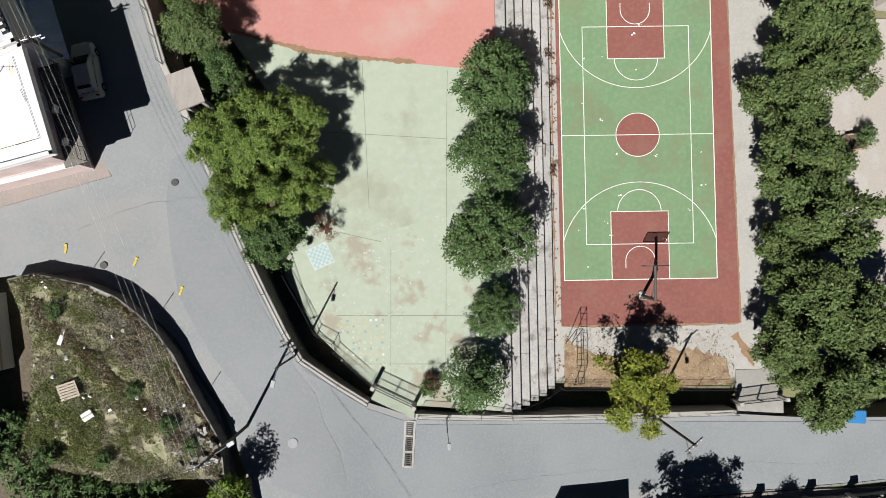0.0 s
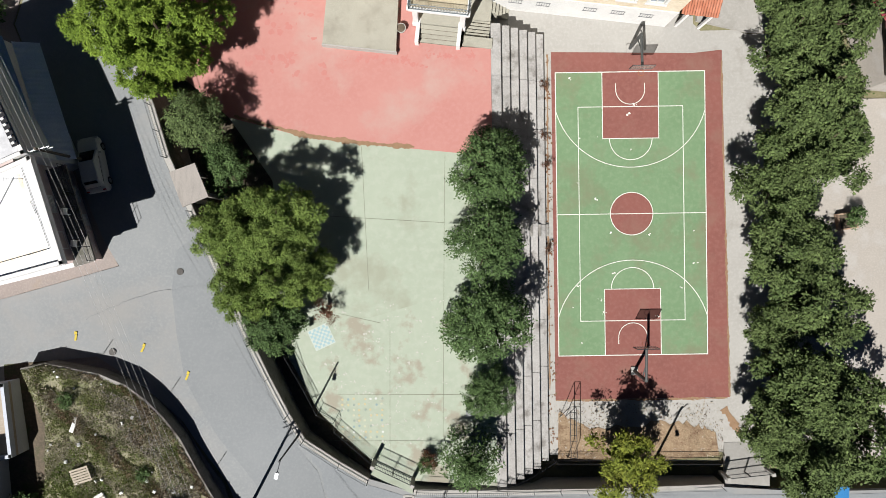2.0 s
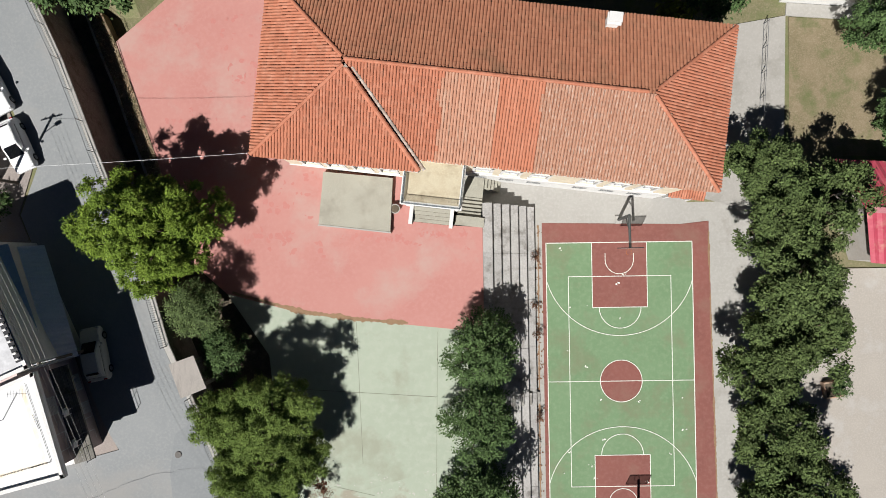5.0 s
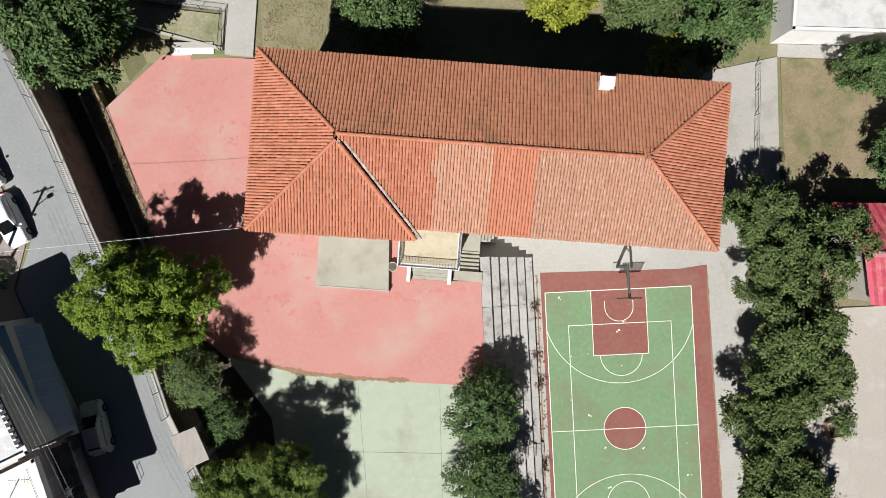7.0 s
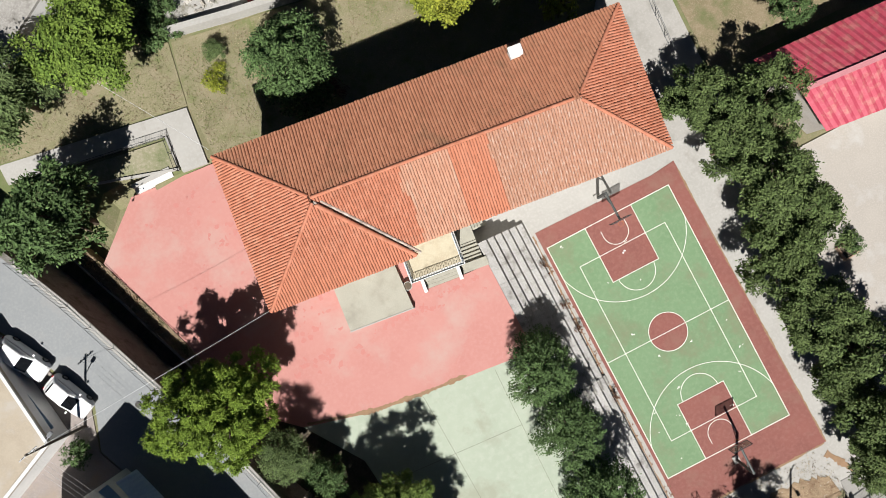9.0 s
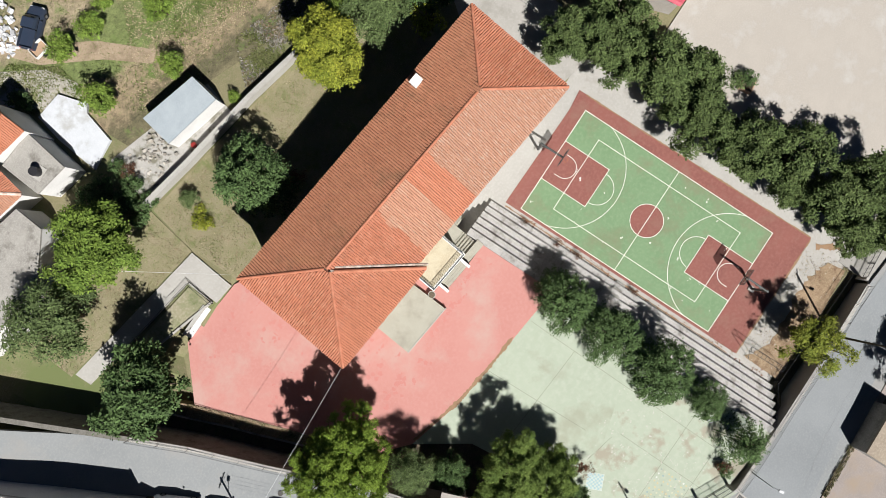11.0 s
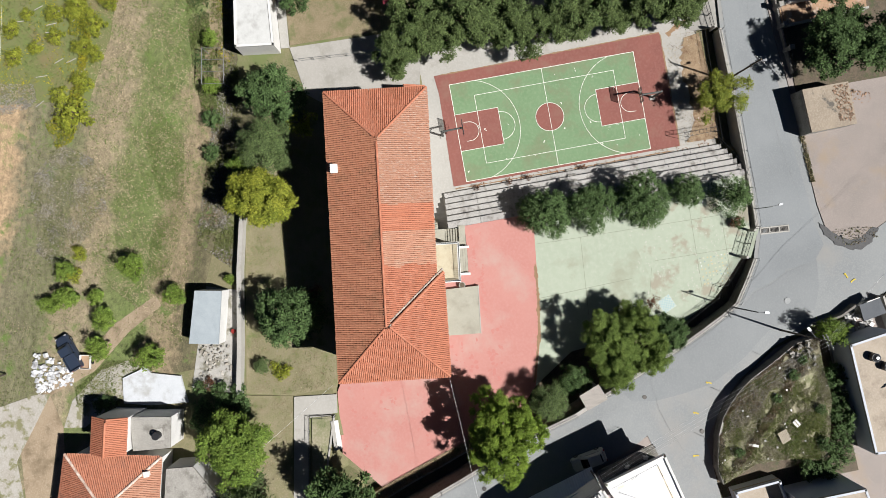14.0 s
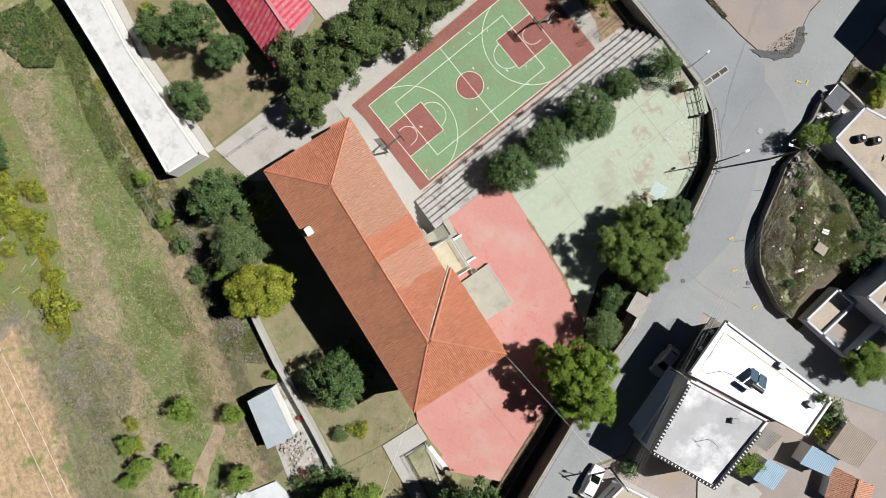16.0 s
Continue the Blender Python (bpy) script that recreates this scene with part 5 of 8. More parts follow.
# ---- the field behind the garden ----
def striped_field():
    """Strips that run along the field: stubble, grass, vines, tilled soil; their edges wander."""
    m = mat("farm_field", (0.2, 0.18, 0.09), scale=0.5, fine=6.0, bump=0.7, bump_scale=7)
    n, l = m.node_tree.nodes, m.node_tree.links
    bs = n["Principled BSDF"]
    tc = n.new("ShaderNodeTexCoord")
    mp = n.new("ShaderNodeMapping")
    mp.inputs["Rotation"].default_value = (0, 0, radians(-160.6))
    l.new(tc.outputs["Object"], mp.inputs["Vector"])
    sp = n.new("ShaderNodeSeparateXYZ")
    l.new(mp.outputs["Vector"], sp.inputs[0])

    def nz(scale, detail=5.0, vec=None, rough=0.65):
        t = n.new("ShaderNodeTexNoise")
        t.inputs["Scale"].default_value, t.inputs["Detail"].default_value, t.inputs["Roughness"].default_value = scale, detail, rough
        l.new(vec or tc.outputs["Object"], t.inputs["Vector"])
        return t.outputs["Fac"]

    def math_node(op, a, b):
        k = n.new("ShaderNodeMath")
        k.operation = op
        for i, v in enumerate((a, b)):
            if isinstance(v, (int, float)):
                k.inputs[i].default_value = v
            else:
                l.new(v, k.inputs[i])
        return k.outputs[0]

    s = math_node("MULTIPLY", sp.outputs["Y"], -1.0)
    s = math_node("ADD", s, math_node("MULTIPLY", math_node("SUBTRACT", nz(0.16), 0.5), 8.0))
    s = math_node("ADD", s, math_node("MULTIPLY", math_node("SUBTRACT", nz(0.7, 6.0, None, 0.75), 0.5), 6.0))
    fac = math_node("DIVIDE", math_node("SUBTRACT", s, 36.0), 40.0)
    r = n.new("ShaderNodeValToRGB")
    stops = ((0.0, (0.25, 0.215, 0.125)), (0.13, (0.15, 0.135, 0.075)), (0.18, (0.38, 0.295, 0.185)), (0.23, (0.38, 0.30, 0.19)), (0.27, (0.20, 0.25, 0.085)), (0.40, (0.215, 0.245, 0.095)),
             (0.45, (0.41, 0.335, 0.22)), (0.53, (0.36, 0.295, 0.19)), (0.58, (0.22, 0.215, 0.115)), (0.72, (0.25, 0.225, 0.14)), (0.77, (0.54, 0.385, 0.235)), (1.0, (0.56, 0.40, 0.24)))
    stops = tuple((p, tuple(v * ALBEDO_SCALE for v in c)) for p, c in stops)
    el = r.color_ramp.elements
    el[0].position, el[0].color = stops[0][0], (*stops[0][1], 1)
    el[1].position, el[1].color = stops[-1][0], (*stops[-1][1], 1)
    for p, c in stops[1:-1]:
        e = el.new(p)
        e.color = (*c, 1)
    l.new(fac, r.inputs["Fac"])
    mp2 = n.new("ShaderNodeMapping")                         # ruts and swaths drawn out along the strips
    mp2.inputs["Scale"].default_value = (0.22, 2.2, 1.0)
    l.new(mp.outputs["Vector"], mp2.inputs["Vector"])
    streak = nz(0.9, 6.0, mp2.outputs["Vector"], 0.7)
    speck = nz(7.0, 6.0, None, 0.85)
    hv = n.new("ShaderNodeHueSaturation")
    blotch = nz(1.5, 5.0, None, 0.7)
    v = math_node("ADD", math_node("MULTIPLY", streak, 0.8), math_node("ADD", math_node("MULTIPLY", speck, 2.4), math_node("MULTIPLY", blotch, 1.6)))
    l.new(math_node("SUBTRACT", v, 1.5), hv.inputs["Value"])
    l.new(r.outputs["Color"], hv.inputs["Color"])
    mx = n.new("ShaderNodeMix")
    mx.data_type = "RGBA"
    mr = n.new("ShaderNodeMapRange")
    mr.inputs["From Min"].default_value, mr.inputs["From Max"].default_value = 0.54, 0.66
    l.new(nz(0.3, 7.0, None, 0.75), mr.inputs["Value"])
    l.new(mr.outputs["Result"], mx.inputs[0])
    l.new(hv.outputs["Color"], mx.inputs[6])
    mx.inputs[7].default_value = (0.16 * ALBEDO_SCALE, 0.235 * ALBEDO_SCALE, 0.06 * ALBEDO_SCALE, 1)
    l.new(mx.outputs[2], bs.inputs["Base Color"])
    return m


FIELD = [(-24, 60), (-23.5, 49), (-13, 46.5), (-4.5, 43.2), (9, 40.5), (14.2, 38), (31, 36.2), (60, 31), (70, 110), (-58, 110), (-40, 80)]
flat("field", FIELD, lambda x, y: north_z(x, y) + 0.03 + 0.06 * noise.noise((x * 0.25, y * 0.25, 5)), striped_field(), "strips of dry stubble, grass and tilled soil", "field", 4.0, 0.1)


def tufts(name, poly, count, zf, size, mats, label, seed, up=0.9, keep=None, category="weeds", lie=0.0):
    """Many small upright blades over a polygon, one object of stuff."""
    rng = np.random.default_rng(seed)
    xs, ys = [p[0] for p in poly], [p[1] for p in poly]
    pts = []
    while len(pts) < count:
        x, y = rng.uniform(min(xs), max(xs)), rng.uniform(min(ys), max(ys))
        k = noise.noise((x * 0.45, y * 0.45, seed)) + 0.5 * noise.noise((x * 1.7, y * 1.7, seed))
        if k < rng.uniform(-0.6, 0.35) or not inside(x, y, poly) or (keep and not keep(x, y)):
            continue
        pts.append((x, y, zf(x, y)))
    c = np.array(pts)
    c[:, 2] += size * 0.3 * rng.uniform(0.3, 1.2, count)
    nn = rng.normal(0, 1, (count, 3)) * np.array([1, 1, 1 - up * 0.7])
    nn[:, 2] += 0.35 + lie
    v = kites(rng, c, nn, size, 0.33)
    f = np.arange(len(v)).reshape(-1, 4)
    me = mesh_of(name, v, f, *mats)
    me.polygons.foreach_set("material_index", [int(5.999 * (0.5 + 0.5 * noise.noise((p[0] * 0.3, p[1] * 0.3, seed + 9))) + rng.uniform(-0.8, 0.8)) % len(mats) for p in pts])
    return tagged(new(name, me), label, category, kind="stuff")


L["straw"] = leaf_mat("straw_blade", (0.52, 0.44, 0.29), (0.42, 0.35, 0.22), 0.35, 0.35)
L["pale_straw"] = leaf_mat("pale_straw_blade", (0.56, 0.46, 0.31), (0.46, 0.375, 0.245), 0.35, 0.3)
L["weed"] = leaf_mat("weed_blade", (0.27, 0.28, 0.13), (0.21, 0.22, 0.095), 0.35, 0.35)
L["brown"] = leaf_mat("dead_stalk", (0.38, 0.285, 0.185), (0.29, 0.215, 0.14), 0.35, 0.35)
L["grassy"] = leaf_mat("grass_blade", (0.20, 0.26, 0.075), (0.15, 0.20, 0.06), 0.35, 0.25)
L["vine"] = leaf_mat("yellow_vine_leaf", (0.50, 0.43, 0.04), (0.34, 0.34, 0.035), 0.4, 0.3)
L["grey"] = leaf_mat("grey_dead_brush", (0.44, 0.41, 0.365), (0.33, 0.305, 0.265), 0.35, 0.3)
L["dry"] = leaf_mat("dry_grey_stalk", (0.52, 0.47, 0.37), (0.40, 0.355, 0.26), 0.4, 0.35)
L["fresh"] = leaf_mat("fresh_weed_blade", (0.24, 0.27, 0.09), (0.18, 0.22, 0.07), 0.35, 0.35)
tufts("weeds", PLOT, 64000, plot_z, 0.18, (L["dry"], L["weed"], L["fresh"], L["dry"], L["weed"], L["fresh"]), "tall dry weeds on the raised plot", 3, 0.4, lie=0.7)
tufts("brown_weeds", [(-41.5, -12.2), (-38.0, -14.6), (-35.2, -19.6), (-33.6, -24.5), (-36.5, -23.5), (-37.5, -18.5), (-40.5, -15)], 6000, plot_z, 0.24, (L["brown"], L["dry"], L["dry"], L["grey"]), "dead brown weeds on the raised plot", 34, 0.4, lie=0.5)
tufts("green_weeds", [(-45.8, -19.5), (-43.5, -17.0), (-40.5, -20.5), (-41.0, -25.0), (-46.5, -23.4)], 7000, plot_z, 0.24, (L["fresh"], L["weed"], L["grassy"], L["fresh"]), "fresh green weeds on the raised plot", 35, 0.3, lie=0.6)
# scrub added to darken the strip where the house's shade lies
for x, y, k in ((-46.4, -25.6, 1.3), (-44.2, -26.3, 1.2), (-42.3, -26.7, 1.4), (-40.2, -26.9, 1.1), (-37.6, -27.0, 1.3), (-47.6, -21.5, 1.1), (-47.4, -23.6, 1.3)):
    plant("bush", x, y, road_z(x, y), k, 97 * k * x, "dark green scrub added to darken the narrow yard behind the plot")
for x, y, k in ((-44.6, -23.6, 0.8), (-43.6, -13.2, 0.55), (-38.4, -19.0, 0.5), (-36.2, -21.6, 0.6), (-40.6, -23.9, 0.55), (-34.7, -23.2, 0.5)):
    plant("bush", x, y, plot_z(x, y) - 0.1, k, 61 * x, "low green scrub among the dry weeds")
tufts("weed_fringe", PLOT, 9000, plot_z, 0.34, (L["brown"], L["weed"], L["dry"]), "tall dead weeds along the plot wall", 4, keep=lambda x, y: edge_distance(x, y, PLOT[:12] + [(-38, -20)]) < 0.45 + 0.3 * noise.noise((x, y, 7)) and x > -46)
tufts("field_grass", [(-20, 48.5), (10, 42.5), (40, 36), (40, 58), (-24, 76)], 42000, north_z, 0.24, (L["straw"], L["grassy"], L["weed"], L["grassy"]), "stubble and grass tufts in the field", 5)
tufts("straw_flecks", [(-20, 50.5), (10, 44.5), (40, 38), (40, 53), (12, 57.5), (-8, 62)], 26000, lambda x, y: north_z(x, y) + 0.05, 0.24, (L["pale_straw"], L["straw"], L["pale_straw"], L["grassy"]), "flattened pale straw in the field", 24, lie=1.6)
tufts("garden_grass", [(-28.6, 33), (3.5, 28.6), (3, 38), (-27, 43)], 22000, north_z, 0.13, (L["straw"], L["grassy"], L["weed"], L["grassy"], L["brown"]), "short dry grass behind the school", 6, lie=0.9)
tufts("hedge_weeds", [(-12, 43), (8, 38.6), (14, 38), (14, 40.5), (-8, 47)], 9000, north_z, 0.35, (L["brown"], L["weed"], L["fresh"], L["grey"]), "tangle of dead weeds along the field ditch", 7)
tufts("ditch_weeds", [(14, 38.5), (40, 34.8), (40, 37), (14, 41.5)], 5000, north_z, 0.35, (L["fresh"], L["vine"], L["weed"], L["fresh"]), "weeds along the field ditch", 8)
tufts("bed_weeds", VERGE, 2200, lambda x, y: YARD_Z + 0.08, 0.22, (L["weed"], L["brown"], L["straw"]), "weeds in the bed below the street wall", 9)
VINES = [(24.9, 57.2), (21.2, 58.6), (20.2, 57.0), (14.7, 59.1), (11.4, 61.1), (10.4, 63.5), (6.9, 62.6), (7.6, 60.3), (11.6, 58.5), (20.7, 55.8), (25.0, 55.4), (40, 50), (41, 52)]
tufts("vine_leaves", VINES, 9000, lambda x, y: north_z(x, y) + 0.4, 0.26, (L["vine"], L["vine"], L["lime"], L["vine"]), "yellowing vines in a ragged row", 10, 0.3, category="vines")
BRUSH = [(7.5, 62.5), (6.4, 60.2), (5.0, 58.4), (2.2, 57.2), (-1.8, 57.6), (-4.2, 59.6), (-6.2, 62.6), (-7.6, 65.4), (-5.6, 67.2), (-2.0, 66.6), (1.0, 67.2), (4.2, 66.2)]
tufts("grey_brush", BRUSH, 9000, lambda x, y: north_z(x, y) + 0.08, 0.26, (L["grey"], L["grey"], L["dry"], L["weed"]), "tangle of grey dead brush", 22, 0.4, category="brush")
DITCH = [(42.5, 34.4), (34.4, 37.0), (28.4, 38.8), (21.5, 40.4), (15.2, 41.2), (6.9, 41.6), (6.9, 43.6), (15.2, 43.6), (21.5, 43.2), (28.4, 41.6), (34.4, 39.8), (42.5, 37.0)]
tufts("ditch_greenery", DITCH, 9000, lambda x, y: north_z(x, y) + 0.15, 0.34, (L["fresh"], L["deep"], L["weed"], L["grassy"]), "dark green weeds along the field ditch", 28, 0.5)
tufts("hedge", [(46, 42.5), (44.5, 37.2), (37.8, 37.6), (35.9, 40.6), (38.2, 43.6), (43, 44.5)], 6000, lambda x, y: north_z(x, y) + 0.5, 0.4, (L["deep"], L["grassy"], L["deep"], L["fresh"]), "dark green brambles at the end of the field", 29, 0.3, category="brambles")
tufts("green_patch", [(10.5, 49.5), (5, 46.6), (-3.9, 47.9), (-9.6, 49.8), (-12.4, 53.2), (-9.5, 53.6), (-1.5, 50.6), (5.1, 51.5)], 9000, lambda x, y: north_z(x, y) + 0.04, 0.2, (L["grassy"], L["fresh"], L["grassy"]), "lush green grass in the field", 30, 0.5, category="grass")
tufts("grey_brush", [(16.5, 68.5), (15.7, 64.2), (13.5, 64.2), (12.4, 66.3), (12.6, 69.2)], 2000, lambda x, y: north_z(x, y) + 0.15, 0.26, (L["grey"], L["straw"], L["grey"]), "tangle of grey dead brush", 23, 0.4, category="brush")
tufts("lot_weeds", [(-21.2, -30.8), (-22.8, -32.8), (-22.2, -36.5), (-20.8, -36), (-20.2, -31.5)], 350, lambda x, y: road_z(x, y) + 0.07, 0.22, (L["straw"], L["brown"], L["weed"]), "dry weeds at the tip of the lot", 11)
tufts("court_weeds", [(-6.3, -15.9), (7.5, -16.2), (7.5, -20.8), (-6.3, -20.8)], 2600, lambda x, y: 0, 0.13, (L["straw"], L["brown"], L["straw"], L["rust"]), "dry litter and grass behind the court", 12, lie=0.8)
rag = random.Random(21)
rim = []
for (a, b), (c, d) in zip([(-6.4, -16.6), (-5.2, -17.5), (-3, -18.1), (1.5, -17.8), (3.8, -17.6), (5.8, -18.2)], [(-5.2, -17.5), (-3, -18.1), (1.5, -17.8), (3.8, -17.6), (5.8, -18.2), (6.9, -18.6)]):
    rim += [(a + (c - a) * i / 6, b + (d - b) * i / 6 + rag.uniform(-0.28, 0.28)) for i in range(6)]
M["litter_earth"] = mat("littered_brown_earth", (0.38, 0.27, 0.165), (0.28, 0.185, 0.11), (0.50, 0.38, 0.25), scale=1.3, fine=7, stain=(0.2, 0.12, 0.07), stain_scale=0.9, bump=0.6, bump_scale=12)
flat("dirt_patch", rim + [(6.9, -18.6), (7.2, -20.6), (2, -21), (-6.5, -20.9)], 0.012, M["litter_earth"], "dry earth behind the court", "ground", 1.5, 0.05)
flat("tilled_track", [(-23.6, 67.9), (-21.6, 62.0), (-17.5, 57.0), (-15, 52.5), (-13.6, 53), (-16.2, 58.6), (-20, 63.5), (-22.8, 68.5), (-25, 70), (-29.9, 72.5), (-38, 73), (-38, 68), (-27.7, 66.8)], lambda x, y: north_z(x, y) + 0.07, M["dirt"], "pale dirt track to the houses", "ground", 3, 0.05)

VINEYARD = [(12.5, 57.5), (20, 53.5), (29, 50.5), (60, 42), (62, 100), (20, 100), (14, 70)]
flat("vineyard", VINEYARD, lambda x, y: north_z(x, y) + 0.1, M["grass"], "grassy neglected vineyard", "field", 4.0, 0.05)
tufts("vineyard_grass", [(13, 58), (29, 51.5), (42, 48), (42, 75), (16, 75)], 12000, lambda x, y: north_z(x, y) + 0.1, 0.3, (L["grassy"], L["fresh"], L["vine"], L["grassy"], L["weed"]), "grass and vine leaves in the vineyard", 21)
scuffs_red = mat("dark_red_worn_paint", (0.585, 0.235, 0.205), (0.60, 0.26, 0.225), bump=0)

# ---- fences ----
def fence(name, pts, zf, height, label, spacing=2.4, bar=0.16, material=None, lean=0.0, group=""):
    """Posts and barred panels along a line."""
    material = material or M["metal_dark"]
    f = thing(name, label, "fence", group=group)
    P = []
    for a, b in zip(pts, pts[1:]):
        d = math.dist(a, b)
        n = max(1, round(d / spacing))
        P += [(a[0] + (b[0] - a[0]) * i / n, a[1] + (b[1] - a[1]) * i / n) for i in range(n)]
    P.append(pts[-1])
    for x, y in P:
        bm = bmesh.new()
        rod(bm, (x, y, zf(x, y) - 0.1), (x, y, zf(x, y) + height + 0.06), 0.035, 6)
        part("post", bm, material, f)
    for (a, b), (c, d) in zip(P, P[1:]):
        bm = bmesh.new()
        z0, z1 = zf(a, b), zf(c, d)
        for h in (0.1, height):
            rod(bm, (a, b, z0 + h), (c, d, z1 + h), 0.022, 5)
        n = max(2, int(math.dist((a, b), (c, d)) / bar))
        for i in range(1, n):
            t = i / n
            x, y, z = a + (c - a) * t, b + (d - b) * t, z0 + (z1 - z0) * t
            rod(bm, (x, y, z + 0.1), (x, y, z + height), 0.009, 4)
        part("panel", bm, material, f)
    return f


fence("street_fence", STREET_WALL[2:7], lambda x, y: road_z(x, y) + 0.4, 1.1, "grey wire fence on the street wall", material=M["metal_grey"])
fence("street_fence", STREET_WALL[7:], lambda x, y: road_z(x, y) + 0.4, 1.1, "grey wire fence on the street wall", material=M["metal_grey"])
fence("yard_fence", [(-28.9, -10.6), (-28.6, -11.2), (-27.1, -13.9), (-26.2, -15.7), (-24.9, -16.4), (-24.8, -17.1), (-22.0, -19.6)], lambda x, y: YARD_Z, 1.0, "dark steel railing along the green yard")
fence("road_fence", [(-18.4, -22.1), (-11.1, -22.5), (-2.4, -22.6), (6.6, -22.6)], lambda x, y: road_z(x, y) + 0.4, 0.9, "grey wire fence on the road wall", material=M["metal_grey"])
fence("court_fence", [(-6.7, -20.75), (7.2, -21.0)], lambda x, y: 0, 1.0, "dark wire fence at the end of the court", 2.8)
fence("bleacher_fence", [(-11.9, -22.0), (-10.3, -21.9), (-9.4, -21.7), (-8.0, -21.3), (-6.9, -20.6)], lambda x, y: max(0.3, YARD_Z - 0.53 * (x + 11.9)), 0.8, "dark railing at the end of the bleachers", 1.0)
fence("garden_fence", [(-32.2, 33.2), (-31.8, 36.3), (-41, 37.9)], lambda x, y: 2.8, 0.9, "thin steel railing round the garden bed", 2.0)
pf = thing("plot_fence", "leaning steel posts round the weedy plot", "fence")
for (a, b), (c, d) in list(zip(PLOT[1:11], PLOT[2:12]))[1::3]:
    x, y = (a + c) / 2, (b + d) / 2
    bm = bmesh.new()
    rod(bm, (x, y, road_z(x, y) + 1.2), (x + 0.25, y + 0.1, road_z(x, y) + 2.9), 0.025, 6)
    part("post", bm, M["metal_dark"], pf)
fence("pavement_rail", [(12.6, 30.5), (12.0, 22.0)], lambda x, y: 0.47, 0.9, "steel handrail beside the forecourt path", 2.2, 0.6, M["metal_grey"])


def gate(x0, y0, x1, y1, z, h, label):
    g = thing("gate", label, "gate", pose(x0, y0, z, 0, 0, math.degrees(math.atan2(y1 - y0, x1 - x0))))
    w = math.dist((x0, y0), (x1, y1))
    for k in range(2):
        a, b = w / 2 * k + 0.04, w / 2 * (k + 1) - 0.04
        bm = bmesh.new()
        for zz in (0.1, h * 0.5, h):
            rod(bm, (a, 0, zz), (b, 0, zz), 0.03, 6)
        for xx in (a, b):
            rod(bm, (xx, 0, 0.06), (xx, 0, h + 0.05), 0.035, 6)
        n = int((b - a) / 0.14)
        for i in range(1, n):
            rod(bm, (a + (b - a) * i / n, 0, 0.1), (a + (b - a) * i / n, 0, h), 0.012, 4)
        part("leaf", bm, M["metal_dark"], g)
    for xx in (-0.08, w + 0.08):
        bm = bmesh.new()
        box(bm, (xx, 0, h / 2 + 0.05), (0.3, 0.3, h + 0.3), 0, 0, 0.02)
        part("gate_post", bm, M["concrete"], g)


gate(-21.7, -19.75, -18.75, -21.2, YARD_Z, 1.5, "two-leaf dark steel school gate")
gate(7.2, -21.9, 10.7, -21.6, 0.4, 1.4, "two-leaf dark steel gate at the lower court")
flat("gate_apron", [(-22.2, -20.9), (-21.7, -19.7), (-18.7, -21.2), (-18.7, -22.4)], lambda x, y: YARD_Z + 0.02 + 0.2 * min(1, edge_distance(x, y, [(-21.7, -19.7), (-18.7, -21.2)]) / 1.2), M["green_yard"], "pale green concrete apron at the gate", "pavement", 0.8, 0.3)
flat("lower_ramp", [(7.2, -22.9), (10.9, -22.9), (11.4, -19.5), (7.6, -19.5)], lambda x, y: 0.02 + 1.0 * max(0, min(1, (-19.5 - y) / 3.2)), M["concrete"], "concrete ramp to the lower court gate", "pavement", 1.0, 0.3)

canopy = thing("gate_canopy", "concrete canopy over the small street gate", "canopy")
part("roof", prism([(-35.75, 3.2), (-33.9, 3.85), (-32.95, 1.4), (-34.85, 0.65)], 7.0, 7.18), mat("grey_canopy_concrete", (0.44, 0.40, 0.36), (0.37, 0.34, 0.31), stain=(0.3, 0.27, 0.24), stretch=(3.0, 0.6, 1.0)), canopy)
for x, y in ((-35.2, 2.8), (-34.3, 3.2), (-33.4, 1.6), (-34.5, 1.2)):
    part("pillar", bm_boxes(((x, y, 4.6), (0.3, 0.3, 4.9))), M["concrete_old"], canopy)

